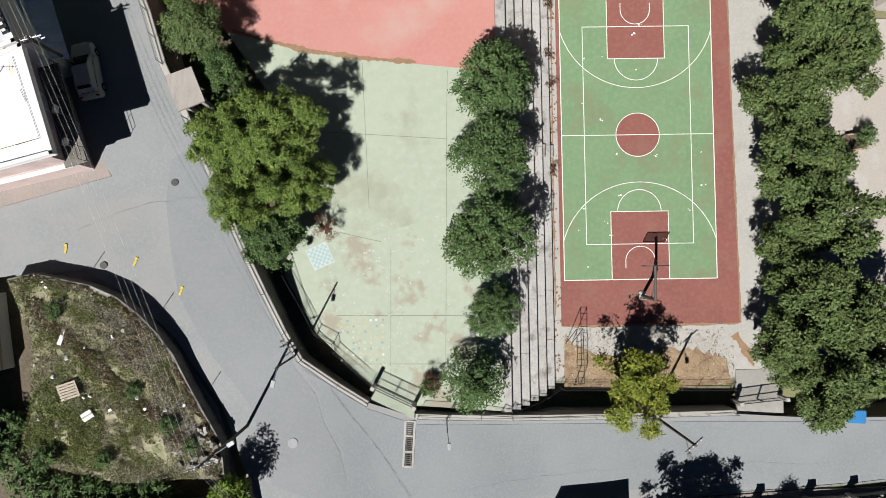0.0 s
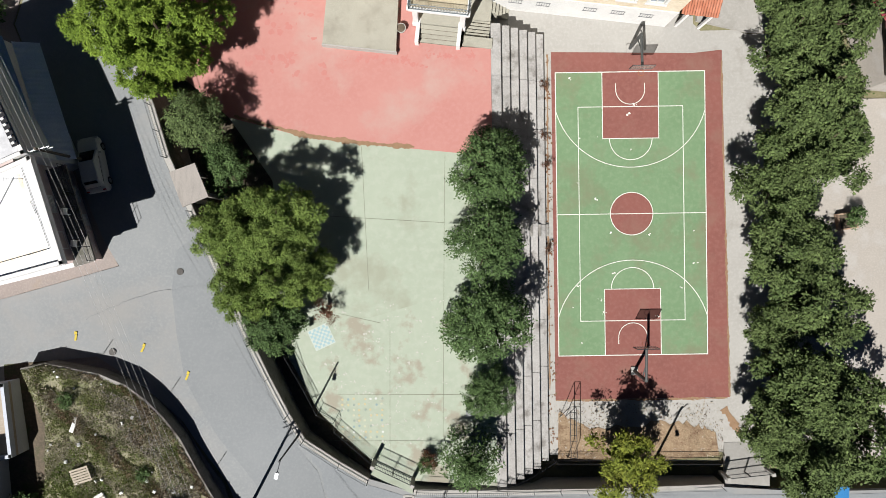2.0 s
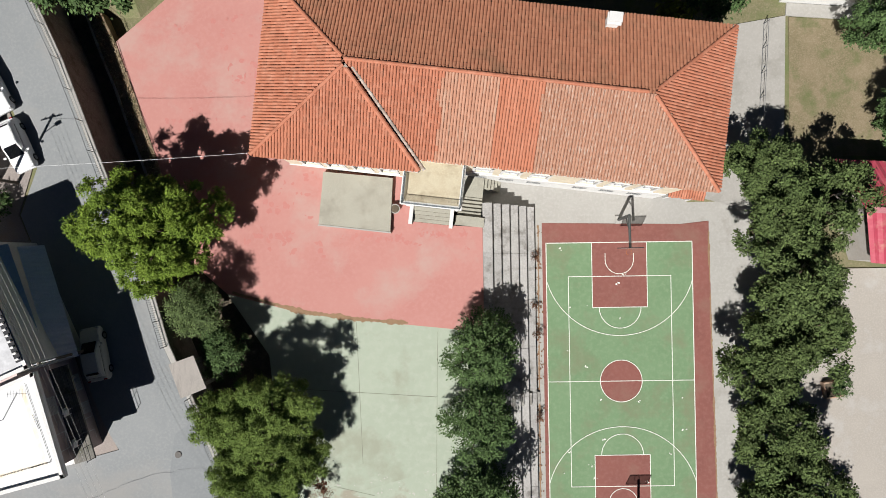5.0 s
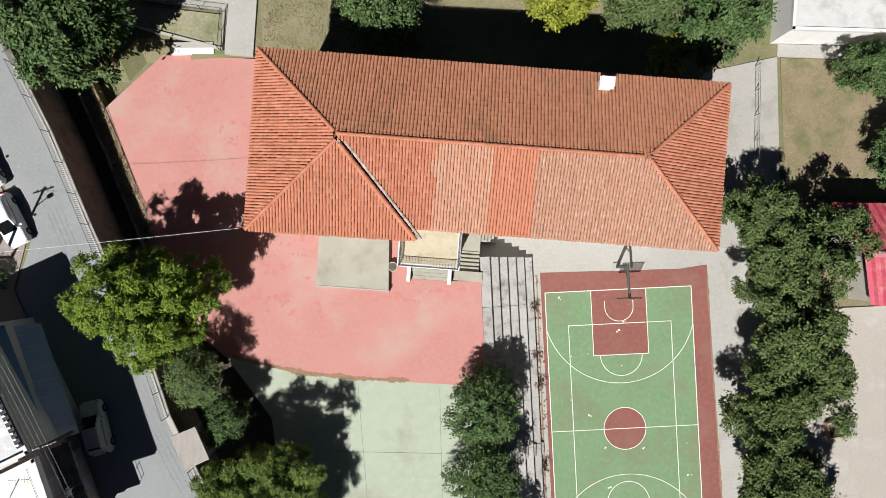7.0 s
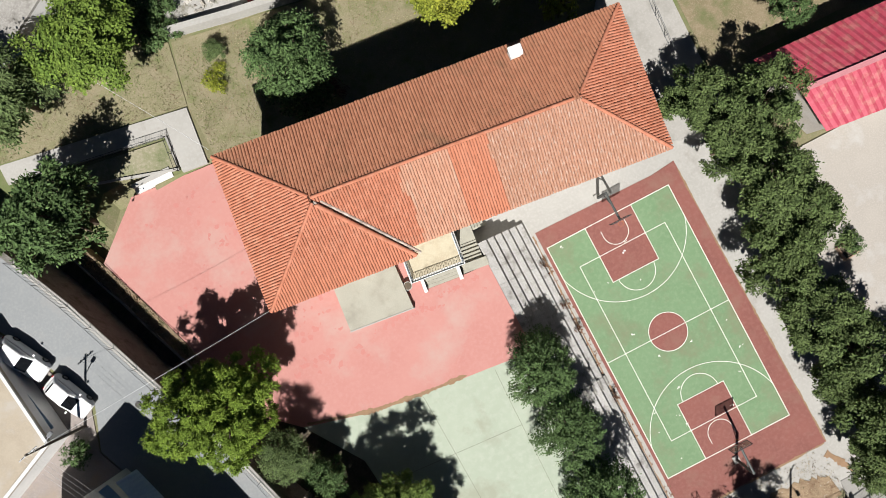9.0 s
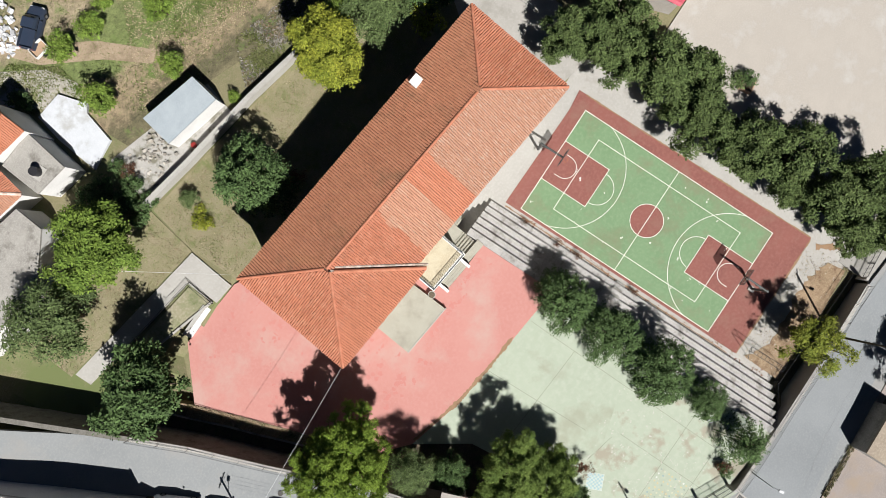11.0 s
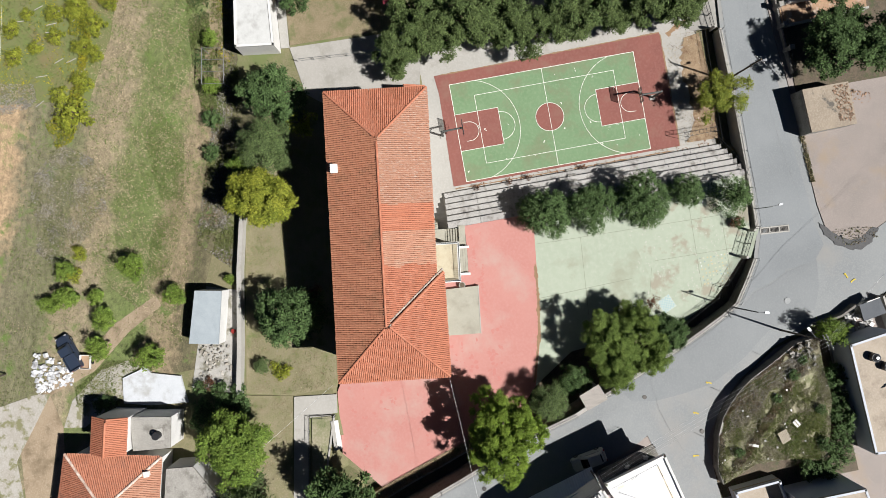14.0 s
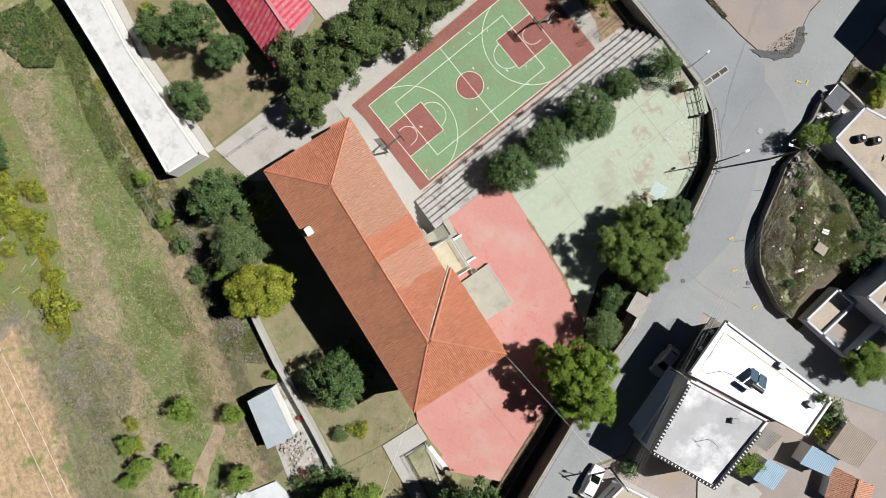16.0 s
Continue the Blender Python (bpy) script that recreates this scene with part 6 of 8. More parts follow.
# ---- basketball hoops ----
def hoop(x, y, s, label):
    """A goal: a bent post at y, its arm toward the court's middle (s is the sign of that way)."""
    h = thing("basketball_hoop", label, "basketball hoop", pose(x, y, 0, 0, 0, 0 if s > 0 else 180), "basketball hoops")
    bm = bmesh.new()
    box(bm, (0, 0, 0.06), (0.6, 0.7, 0.12), 0, 0, 0.02)
    part("base", bm, M["concrete"], h)
    bm = bmesh.new()
    rod(bm, (0, 0, 0), (0, -0.15, 3.1), 0.14, 8)
    part("post", bm, M["metal_paint"], h)
    bm = bmesh.new()
    rod(bm, (0, -0.15, 3.05), (0, 2.45, 3.2), 0.11, 8)
    rod(bm, (0, 0.0, 2.2), (0, 1.1, 3.05), 0.05, 6)
    part("arm", bm, M["metal_paint"], h)
    bm = bmesh.new()
    box(bm, (0, 2.5, 3.2), (1.8, 0.05, 1.05), 0, 0, 0.01)
    part("backboard", bm, M["board"], h)
    bm = bmesh.new()
    for a, b in (((-0.9, 2.47, 2.68), (0.9, 2.47, 2.68)), ((-0.9, 2.47, 3.72), (0.9, 2.47, 3.72)), ((-0.9, 2.47, 2.68), (-0.9, 2.47, 3.72)), ((0.9, 2.47, 2.68), (0.9, 2.47, 3.72))):
        rod(bm, a, b, 0.03, 6)
    part("board_frame", bm, M["metal_dark"], h)
    bm = bmesh.new()
    for i in range(16):
        a0, a1 = 2 * math.pi * i / 16, 2 * math.pi * (i + 1) / 16
        rod(bm, (0.23 * math.cos(a0), 2.83 + 0.23 * math.sin(a0), 2.85), (0.23 * math.cos(a1), 2.83 + 0.23 * math.sin(a1), 2.85), 0.014, 5)
    part("rim", bm, mat("orange_rim", (0.5, 0.16, 0.05), bump=0), h)


M["metal_paint"] = mat("faded_grey_paint", (0.10, 0.105, 0.10), (0.07, 0.075, 0.07), bump=0.03, rough=0.6)
M["board"] = mat("clear_backboard", (0.42, 0.38, 0.34), (0.36, 0.32, 0.29), bump=0, rough=0.15)
M["board"].node_tree.nodes["Principled BSDF"].inputs["Alpha"].default_value = 0.45
hoop(0.06, -13.3, 1, "grey steel basketball hoop at the road end of the court")
hoop(0.0, 13.9, -1, "grey steel basketball hoop at the school end of the court")


def goal_frame():
    g = thing("goal_frame", "rusty steel frame like a ladder standing behind the court", "frame", pose(-5.6, -15.9, 0, 0, 0, 2))
    for x in (-0.25, 0.25):
        bm = bmesh.new()
        rod(bm, (x, -4.6, 0.0), (x, -4.2, 1.6), 0.03, 6)
        rod(bm, (x, -4.2, 1.6), (x, 0.2, 2.1), 0.03, 6)
        rod(bm, (x, 0.2, 2.1), (x - 0.5, -1.2, 0), 0.03, 6)
        part("side_bar", bm, M["metal_dark"], g)
    for i in range(10):
        t = i / 9
        bm = bmesh.new()
        rod(bm, (-0.25, -4.2 + 4.4 * t, 1.6 + 0.5 * t), (0.25, -4.2 + 4.4 * t, 1.6 + 0.5 * t), 0.022, 5)
        part("rung", bm, M["metal_dark"], g)


goal_frame()

# ---- poles and wires ----
def pole(x, y, z, h, label, arms=(), lamp=None, r=0.13, material=None):
    p = thing("utility_pole" if arms else "street_lamp", label, "utility pole" if arms else "street lamp", pose(x, y, z))
    bm = bmesh.new()
    rod(bm, (0, 0, -0.5), (0, 0, h), r, 10, r * 0.65)
    part("mast", bm, material or M["pole"], p)
    for dx, dy, zz in arms:
        bm = bmesh.new()
        rod(bm, (-dx, -dy, zz), (dx, dy, zz), 0.05, 6)
        part("crossarm", bm, M["metal_grey"], p)
        for k in (-0.66, -0.22, 0.22, 0.66):
            bm = bmesh.new()
            rod(bm, (dx * k, dy * k, zz), (dx * k, dy * k, zz + 0.18), 0.04, 6)
            part("insulator", bm, M["white"], p)
    if lamp:
        dx, dy, zz = lamp
        bm = bmesh.new()
        rod(bm, (0, 0, zz - 0.3), (dx, dy, zz), 0.035, 6)
        part("bracket", bm, M["metal_grey"], p)
        bm = bmesh.new()
        box(bm, (dx * 1.15, dy * 1.15, zz), (0.28, 0.5, 0.14), math.degrees(math.atan2(dy, dx)) + 90, 0, 0.03)
        part("lamp_head", bm, M["metal_grey"], p)
    return p


M["pole"] = mat("weathered_wood_pole", (0.14, 0.115, 0.09), (0.1, 0.08, 0.065), scale=4, fine=15, bump=0.3)
pole(-27.5, -17.1, 3.3, 6.4, "dark steel lamp post on the street wall", lamp=(-0.2, -0.9, 6.2), r=0.09, material=M["metal_dark"])
pole(-31.3, -22.4, 3.4, 9.9, "wooden utility pole at the weedy plot", arms=((0.9, 0.25, 9.6), (0.7, 0.2, 8.9)), lamp=(1.1, 0.7, 7.6))
pole(-42.2, 4.25, 6.0, 6.1, "wooden utility pole in front of the white house", arms=((0.75, 0.2, 5.8), (0.75, 0.2, 5.4)))
pole(-47.94, 17.09, 5.7, 7.2, "wooden utility pole at the street corner", arms=((0.8, 0.2, 6.9),), lamp=(0.9, 0.5, 5.5))
pole(0.55, -22.95, 1.2, 7.6, "wooden utility pole beside the road wall", arms=((0.6, 0.5, 7.3),), lamp=(0.1, -1.0, 6.2))
pole(-16.2, -22.4, 2.2, 4.6, "slim steel street lamp near the school gate", lamp=(0.1, -0.8, 4.5), r=0.06, material=M["metal_grey"])


def wire(name, a, b, sag, label, r=0.007):
    """One hanging cable."""
    a, b = Vector(a), Vector(b)
    bm = bmesh.new()
    n = 14
    pts = [a.lerp(b, i / n) - Vector((0, 0, sag * 4 * (i / n) * (1 - i / n))) for i in range(n + 1)]
    side = (b - a).cross(Vector((0, 0, 1))).normalized() * r
    up = Vector((0, 0, r))
    rings = [[bm.verts.new(p + o) for o in (side, up, -side, -up)] for p in pts]
    for u, v in zip(rings, rings[1:]):
        for k in range(4):
            bm.faces.new((u[k], u[(k + 1) % 4], v[(k + 1) % 4], v[k]))
    bm.faces.new(rings[0])
    bm.faces.new(rings[-1][::-1])
    return tagged(new(name, from_bm(name, bm, M["cable"])), label, "cable", group="overhead cables")


M["cable"] = mat("grey_cable", (0.92, 0.92, 0.9), bump=0, rough=0.45)
for k in (-0.66, -0.22, 0.22, 0.66):
    wire("power_cable", (-42.2 + 0.75 * k, 4.25 + 0.2 * k, 11.95), (-31.3 + 0.9 * k, -22.4 + 0.25 * k, 13.1), 0.5, "thin grey power cable between utility poles")
    wire("power_cable", (-42.2 + 0.75 * k, 4.25 + 0.2 * k, 11.95), (-47.94 + 0.8 * k, 17.09 + 0.2 * k, 12.78), 0.3, "thin grey power cable between utility poles")
    wire("power_cable", (-31.3 + 0.25 * k, -22.4 - 0.9 * k, 12.9), (-14, -46 + k, 10.0), 0.5, "thin grey power cable over the crossroads", 0.004)
wire("service_cable", (-47.94, 17.09, 12.5), (-28.0, 18.2, 11.3), 0.4, "thin cable from a pole to the school roof", 0.012)
wire("service_cable", (-27.2, 31.4, 9.5), (-33.5, 41.5, 7.5), 0.3, "thin cable from the school to a garden tree", 0.014)
wire("phone_cable", (-20, 72, 7.5), (40, 58, 8.0), 0.6, "thin cable along the edge of the field", 0.012)
wire("phone_cable", (-20, 74, 7.5), (40, 60, 8.0), 0.6, "thin cable along the edge of the field", 0.012)
pole(-20, 73, 2.8, 5.0, "wooden utility pole at the edge of the field", arms=((0.1, 1.2, 4.8),))

# ---- road furniture and paint ----
def disc(name, x, y, z, r, material, label, category, h=0.015):
    return tagged(new(name, from_bm(name, prism(arc(x, y, r, 0, 360, 24)[:-1], z - 0.05, z + h), material)), label, category)


M["iron"] = mat("worn_cast_iron", (0.13, 0.12, 0.11), (0.09, 0.085, 0.08), bump=0.3, bump_scale=40, metal=0.4, rough=0.6)
for i, (x, y, z) in enumerate(((-35.9, -4.1, road_z(-35.9, -4.1)), (-43.15, 16.63, road_z(-43.15, 16.63)), (-41.1, -10.1, road_z(-41.1, -10.1)), (7.7, 25.8, 0.47))):
    disc("manhole_cover", x, y, z + 0.06, 0.26, M["iron"], "round cast iron manhole cover in the ground", "manhole cover")
disc("patch", -27.9, -23.8, road_z(-27.9, -23.8) + 0.06, 0.38, mat("pale_asphalt_patch", (0.39, 0.40, 0.40), (0.36, 0.37, 0.37)), "round pale concrete patch in the road", "patch", 0.006)
M["yellow"] = mat("worn_yellow_paint", (0.72, 0.55, 0.06), (0.6, 0.48, 0.12), bump=0, fine=20)
for i, (x, y, a) in enumerate(((-43.75, -8.85, 80), (-38.9, -9.9, 62), (-35.65, -12.1, 65), (-26.2, -31.6, 20), (-26.9, -32.3, 110))):
    m = thing("road_mark", "short worn yellow paint mark on the road", "road mark", pose(x, y, road_z(x, y) + 0.055, 0, 0, a), "yellow road marks")
    bm = bmesh.new()
    box(bm, (-0.1, 0, 0), (0.45, 0.16, 0.008))
    box(bm, (0.25, 0.05, 0), (0.22, 0.2, 0.007))
    part("paint", bm, M["yellow"], m)
grate = thing("drain_grate", "iron drain grate set in pale concrete across the road", "drain", pose(-19.15, -24.3, road_z(-19.15, -24.3) + 0.06, 0, 0, -4))
bm = bmesh.new()
for x in (-0.36, 0.36):
    box(bm, (x, 0, 0), (0.16, 3.6, 0.05))
for y in (-1.75, -0.6, 0.6, 1.75):
    box(bm, (0, y, 0), (0.6, 0.14, 0.05))
part("frame", bm, M["concrete"], grate)
for j in (-1.17, 0, 1.17):
    bm = bmesh.new()
    for i in range(7):
        box(bm, (0, j - 0.45 + 0.15 * i, 0), (0.56, 0.06, 0.04))
    for x in (-0.18, 0.18):
        box(bm, (x, j, -0.005), (0.05, 1.02, 0.04))
    part("grille", bm, M["iron"], grate)
    # black plate paints the dark depth below the bars; there is no hollow
    part("sump", bm_boxes(((0, j, -0.045), (0.56, 1.02, 0.03))), mat("sump_shade", (0.015, 0.015, 0.015), bump=0), grate)
# a darker, newer lane of asphalt, with a broken edge
rng = random.Random(5)
edge = [(-27.2, -18.2), (-25.9, -20.2), (-25.4, -22.2), (-24.2, -24.6), (-23.6, -29.4)]
wob = []
for (a, b), (c, d) in zip(edge, edge[1:]):
    for i in range(5):
        wob.append((a + (c - a) * i / 5 + rng.uniform(-0.12, 0.12), b + (d - b) * i / 5 + rng.uniform(-0.1, 0.1)))
flat("road_patch", wob + [(-22, -29.8), (-19, -29.2), (-7.9, -28.6), (19, -28.2), (60, -28.5), (60, -23.8), (13, -23.5), (-11, -23.1), (-18.7, -22.8), (-22.2, -21.5), (-24.4, -19.9)], lambda x, y: road_z(x, y) + 0.022, M["asphalt_new"], "smoother blue-grey asphalt lane", "road", 0.7, 0.0)
e2 = [(-36.1, -2.5), (-36.6, -5.5), (-36.4, -8.9), (-35.9, -12.3), (-33.5, -17), (-31.0, -21), (-29.5, -27)]
flat("road_patch", e2 + [(-26.8, -28), (-23.6, -28.5), (-24.4, -24.6), (-25.6, -22.2), (-26.1, -20.2), (-27.6, -18.2), (-29.9, -13), (-31.2, -9.7), (-34.3, -1.2)], lambda x, y: road_z(x, y) + 0.014, M["asphalt_mid"], "darker grey asphalt strip along the school wall", "road", 0.7, 0.0)
tip = [(-19.2, -29.7), (-20.8, -30.1), (-22.2, -31.2), (-23.1, -32.6), (-23.4, -34), (-22.7, -35.5), (-21.2, -36.7)]
tip_in = [(-21.0, -35.9), (-21.9, -34.5), (-22.0, -33.0), (-21.3, -31.7), (-20.1, -30.7)]
rag = random.Random(61)
ring = []
for q in (tip, tip_in):
    for (a, b), (c, d) in zip(q, q[1:]):
        ring += [(a + (c - a) * i / 5 + rag.uniform(-0.12, 0.12), b + (d - b) * i / 5 + rag.uniform(-0.12, 0.12)) for i in range(5)]
    ring.append(q[-1])
flat("road_patch", ring, lambda x, y: road_z(x, y) + 0.075, mat("dark_asphalt", (0.12, 0.12, 0.122), (0.09, 0.09, 0.095), (0.17, 0.165, 0.155), scale=1.5, bump_scale=60), "dark fresh asphalt strip round the lot", "road", 1.2, 0.2)

# ---- painted games and joints on the yards ----
bm = bmesh.new()
for pts in ([(-20.35, -9.2), (-20.5, -19.2)], [(-15.7, 4.8), (-15.8, 1.6), (-16.2, -18.3)], [(-24.6, -14.3), (-14.2, -14.5)], [(-26.0, -18.05), (-16.5, -18.2)], [(-24.4, -7.8), (-21.1, -8.6)], [(-22.4, 5.6), (-22.0, -6)], [(-27, 0.2), (-15.8, -0.6)]):
    strip(bm, pts, 0.035, YARD_Z + 0.004)
tagged(new("yard_joints", from_bm("yard_joints", bm, mat("dark_joint", (0.27, 0.27, 0.2), bump=0))), "dark joints in the green yard concrete", "joint", kind="structure")
chess = thing("painted_chessboard", "blue and white chessboard painted on the green yard", "painted game", pose(-25.87, -9.65, YARD_Z, 0, 0, 24))
part("board", bm_boxes(((0, 0, 0.002), (1.75, 1.75, 0.006))), mat("faded_white_paint", (0.60, 0.66, 0.60), (0.52, 0.58, 0.50), scale=2, bump=0), chess)
blue = mat("pale_blue_paint", (0.36, 0.53, 0.58), (0.42, 0.55, 0.55), scale=2, bump=0)
sq = mesh_of("square", [(-0.1, -0.1, 0), (0.1, -0.1, 0), (0.1, 0.1, 0), (-0.1, 0.1, 0), (-0.1, -0.1, -0.004), (0.1, -0.1, -0.004), (0.1, 0.1, -0.004), (-0.1, 0.1, -0.004)], [(0, 1, 2, 3), (4, 5, 1, 0), (5, 6, 2, 1), (6, 7, 3, 2), (7, 4, 0, 3)], blue)
for i in range(8):
    for j in range(8):
        if (i + j) % 2:
            s = new("square", sq)
            s.parent = chess
            s.location = (-0.7 + 0.2 * i, -0.7 + 0.2 * j, 0.009)
dots = thing("painted_dots", "faded coloured dots painted in rows on the green yard", "painted game", pose(-22.6, -16.2, YARD_Z))
dot_colours = [mat("faded_dot_" + n, c, bump=0) for n, c in (("yellow", (0.64, 0.56, 0.34)), ("grey", (0.36, 0.42, 0.36)), ("white", (0.76, 0.78, 0.72)), ("blue", (0.32, 0.43, 0.43)), ("cream", (0.62, 0.62, 0.46)))]
dot_mesh = [from_bm("dot", prism(arc(0, 0, 0.095, 0, 360, 14)[:-1], -0.004, 0.004), c) for c in dot_colours]
rng = random.Random(9)
for i in range(8):
    for j in range(8):
        if rng.random() < 0.8:
            d = new("dot", dot_mesh[rng.choice((0, 0, 1, 3, 4, 4, 1, 2))])
            d.parent = dots
            d.location = (-1.7 + 0.46 * i + rng.uniform(-0.04, 0.04), -1.6 + 0.44 * j + rng.uniform(-0.04, 0.04), 0.003)


def scuffs(name, poly, z, count, material, label, seed, size=0.25):
    """Worn flecks of paint: flat ragged shapes."""
    rng = random.Random(seed)
    bm = bmesh.new()
    xs, ys = [p[0] for p in poly], [p[1] for p in poly]
    for _ in range(count):
        cx, cy = rng.uniform(min(xs), max(xs)), rng.uniform(min(ys), max(ys))
        if not inside(cx, cy, poly):
            continue
        for _ in range(rng.randint(1, 4)):
            x, y, k = cx + rng.gauss(0, size), cy + rng.gauss(0, size * 0.4), rng.uniform(0.25, 1) * size
            turn, flat_k = rng.uniform(0, math.pi), rng.uniform(0.3, 0.9)
            ring = [(k * rng.uniform(0.5, 1) * math.cos(a * 0.7), flat_k * k * rng.uniform(0.45, 1) * math.sin(a * 0.7)) for a in range(9)]
            zz = z + rng.uniform(0, 0.002)
            vs = [bm.verts.new((x + u * math.cos(turn) - v * math.sin(turn), y + u * math.sin(turn) + v * math.cos(turn), zz)) for u, v in ring]
            bm.faces.new(vs)
    return tagged(new(name, from_bm(name, bm, material)), label, "paint", kind="stuff")


scuffs("paint_flecks", [(-5.8, -11), (5.8, -11), (5.8, 11.5), (-5.8, 11.5)], 0.034, 20, M["line"], "white flecks where the court paint has worn off", 3, 0.14)
scuffs("leaf_litter", [(-7.3, -20), (-6.7, -20), (-6.7, 13), (-7.3, 13)], 0.012, 120, mat("brown_litter", (0.23, 0.12, 0.07), bump=0), "brown leaf litter beside the bleachers", 4, 0.16)
scuffs("dry_litter", [(-6.6, -15.7), (7.6, -15.7), (7.6, -20.8), (-6.6, -20.8)], 0.03, 90, mat("pale_litter", (0.55, 0.5, 0.42), (0.38, 0.27, 0.18), scale=3, bump=0), "scraps of litter behind the court", 6, 0.12)
def ragged_strip(name, pts, width, z, material, label, seed):
    """A stain along a line with a ragged, uneven edge."""
    rng = random.Random(seed)
    bm = bmesh.new()
    rows = []
    for (a, b), (c, d) in zip(pts, pts[1:]):
        n = max(2, int(math.dist((a, b), (c, d)) / 0.15))
        t = Vector((c - a, d - b)).normalized()
        for i in range(n):
            p = Vector((a + (c - a) * i / n, b + (d - b) * i / n))
            k = max(0.02, 0.5 + 0.6 * noise.noise((p.x * 0.7, p.y * 0.7, seed)))
            u, v = width * k * rng.uniform(0.5, 1), width * k * rng.uniform(0.3, 1)
            rows.append((bm.verts.new((p.x - t.y * u, p.y + t.x * u, z)), bm.verts.new((p.x + t.y * v, p.y - t.x * v, z))))
    for r, s in zip(rows, rows[1:]):
        bm.faces.new((r[0], r[1], s[1], s[0]))
    return tagged(new(name, from_bm(name, bm, material)), label, "stain", kind="stuff")


earth = mat("brown_earth_stain", (0.36, 0.225, 0.13), (0.29, 0.18, 0.105), scale=2.0, bump=0.3)
ragged_strip("earth_stain", [(-32.6, 8.2), (-29.5, 7.3), (-26.8, 6.55), (-24.5, 6.2), (-22.2, 5.85), (-18, 5.5)], 0.42, YARD_Z + 0.006, earth, "brown earth washed along the yard's edge", 7)
ragged_strip("earth_stain", [(-6.95, 13.5), (-7.0, 8), (-7.05, 2), (-7.1, -6), (-7.1, -15)], 0.16, 0.006, earth, "brown earth along the foot of the bleachers", 8)
for i, (x, y) in enumerate(((-7.35, 10.8), (-7.2, 4.2), (-7.15, -2.9), (-7.4, 6.6))):
    plant("rust", x, y, 0, 0.3, 60 * i, "small dry reddish shrub beside the bleachers")


scuffs("worn_red_paint", [(-31.5, 12.0), (-24.5, 11.0), (-25.2, 18.5), (-28.6, 19.2)], YARD_Z + 0.006, 34, scuffs_red, "darker worn patches in the pink paint", 51, 0.42)
scuffs("worn_red_paint", [(-24.5, 12.6), (-13.0, 11.5), (-13.2, 13.0), (-24.0, 13.2)], YARD_Z + 0.006, 40, scuffs_red, "darker worn patches in the pink paint", 52, 0.3)
scuffs("worn_red_paint", [(-37.5, 22), (-29.5, 21.5), (-29.2, 31.5), (-37.0, 32)], YARD_Z + 0.006, 26, scuffs_red, "darker worn patches in the pink paint", 53, 0.36)
SOUTH_YARD = [(-26.5, -8), (-16, -6), (-15.5, -19.5), (-23.5, -17.8), (-26, -15)]
scuffs("yard_flecks", SOUTH_YARD, YARD_Z + 0.006, 170, mat("pale_worn_concrete", (0.60, 0.59, 0.52), (0.55, 0.54, 0.47), bump=0), "pale flecks in the worn green paint", 43, 0.13)

# tar seams and cracks in the road
bm = bmesh.new()
rng = random.Random(77)
for (a, b), (c, d) in (((-43, -7.6), (-33, -5.2)), ((-16, -28), (14, -26.9))):
    n = 26
    pts = [(a + (c - a) * i / n + rng.gauss(0, 0.06), b + (d - b) * i / n + rng.gauss(0, 0.06) + 0.7 * math.sin(i / n * 3.1)) for i in range(n + 1)]
    for p, q in zip(pts, pts[1:]):
        w = Vector((q[1] - p[1], p[0] - q[0])).normalized() * rng.uniform(0.007, 0.018)
        bm.faces.new([bm.verts.new((x, y, road_z(x, y) + 0.028)) for x, y in ((p[0] + w.x, p[1] + w.y), (p[0] - w.x, p[1] - w.y), (q[0] - w.x, q[1] - w.y), (q[0] + w.x, q[1] + w.y))])
tagged(new("road_cracks", from_bm("road_cracks", bm, mat("dark_tar", (0.285, 0.295, 0.30), bump=0))), "fine dark cracks and seams in the asphalt", "crack", kind="stuff")

ragged_strip("earth_stain", [(-6.6, -15.72), (-2, -15.75), (3, -15.75), (8.1, -15.72)], 0.22, 0.004, earth, "brown earth along the end of the court", 17)
ragged_strip("earth_stain", [(8.15, -15.6), (8.05, -9), (7.95, -2), (7.8, 6), (7.75, 13)], 0.2, 0.004, earth, "brown earth along the side of the court", 18)
ragged_strip("earth_stain", [(7.6, -16.6), (8.4, -17.8), (9.2, -19.4)], 0.6, 0.004, earth, "reddish earth washed over the concrete", 19)

NW_GARDEN = [(-28.9, 38.0), (-27.8, 43.8), (-27.6, 49.0), (-34, 47.2), (-46, 46.5), (-46.4, 41.1), (-38, 39.6)]
flat("garden_ground", NW_GARDEN, lambda x, y: north_z(x, y) + 0.05, M["lawn"], "patchy dry garden ground below the trees", "lawn", 2.0, 0.1)
tufts("garden_grass", NW_GARDEN, 8000, lambda x, y: north_z(x, y) + 0.05, 0.14, (L["straw"], L["grassy"], L["weed"], L["brown"]), "short dry grass below the garden trees", 26, lie=0.9)
tufts("bare_stalks", [(-26, 34), (-20, 34), (-15, 41), (-26, 42.5)], 800, north_z, 0.22, (L["brown"], L["grey"], L["fresh"]), "dry stalks in the lawn", 27)
for x, y, k in ((-25.9, 48.9, 0.8), (-26.6, 46.6, 1.0), (-28.2, 48.8, 1.2), (-29.8, 49.2, 1.2), (-28.2, 46.3, 1.2), (-26.9, 44.3, 0.8), (-28.3, 44.2, 1.2)):
    plant("bush", x, y, north_z(x, y), k, 71 * x, "dark green shrub in the shaded corner of the yard")
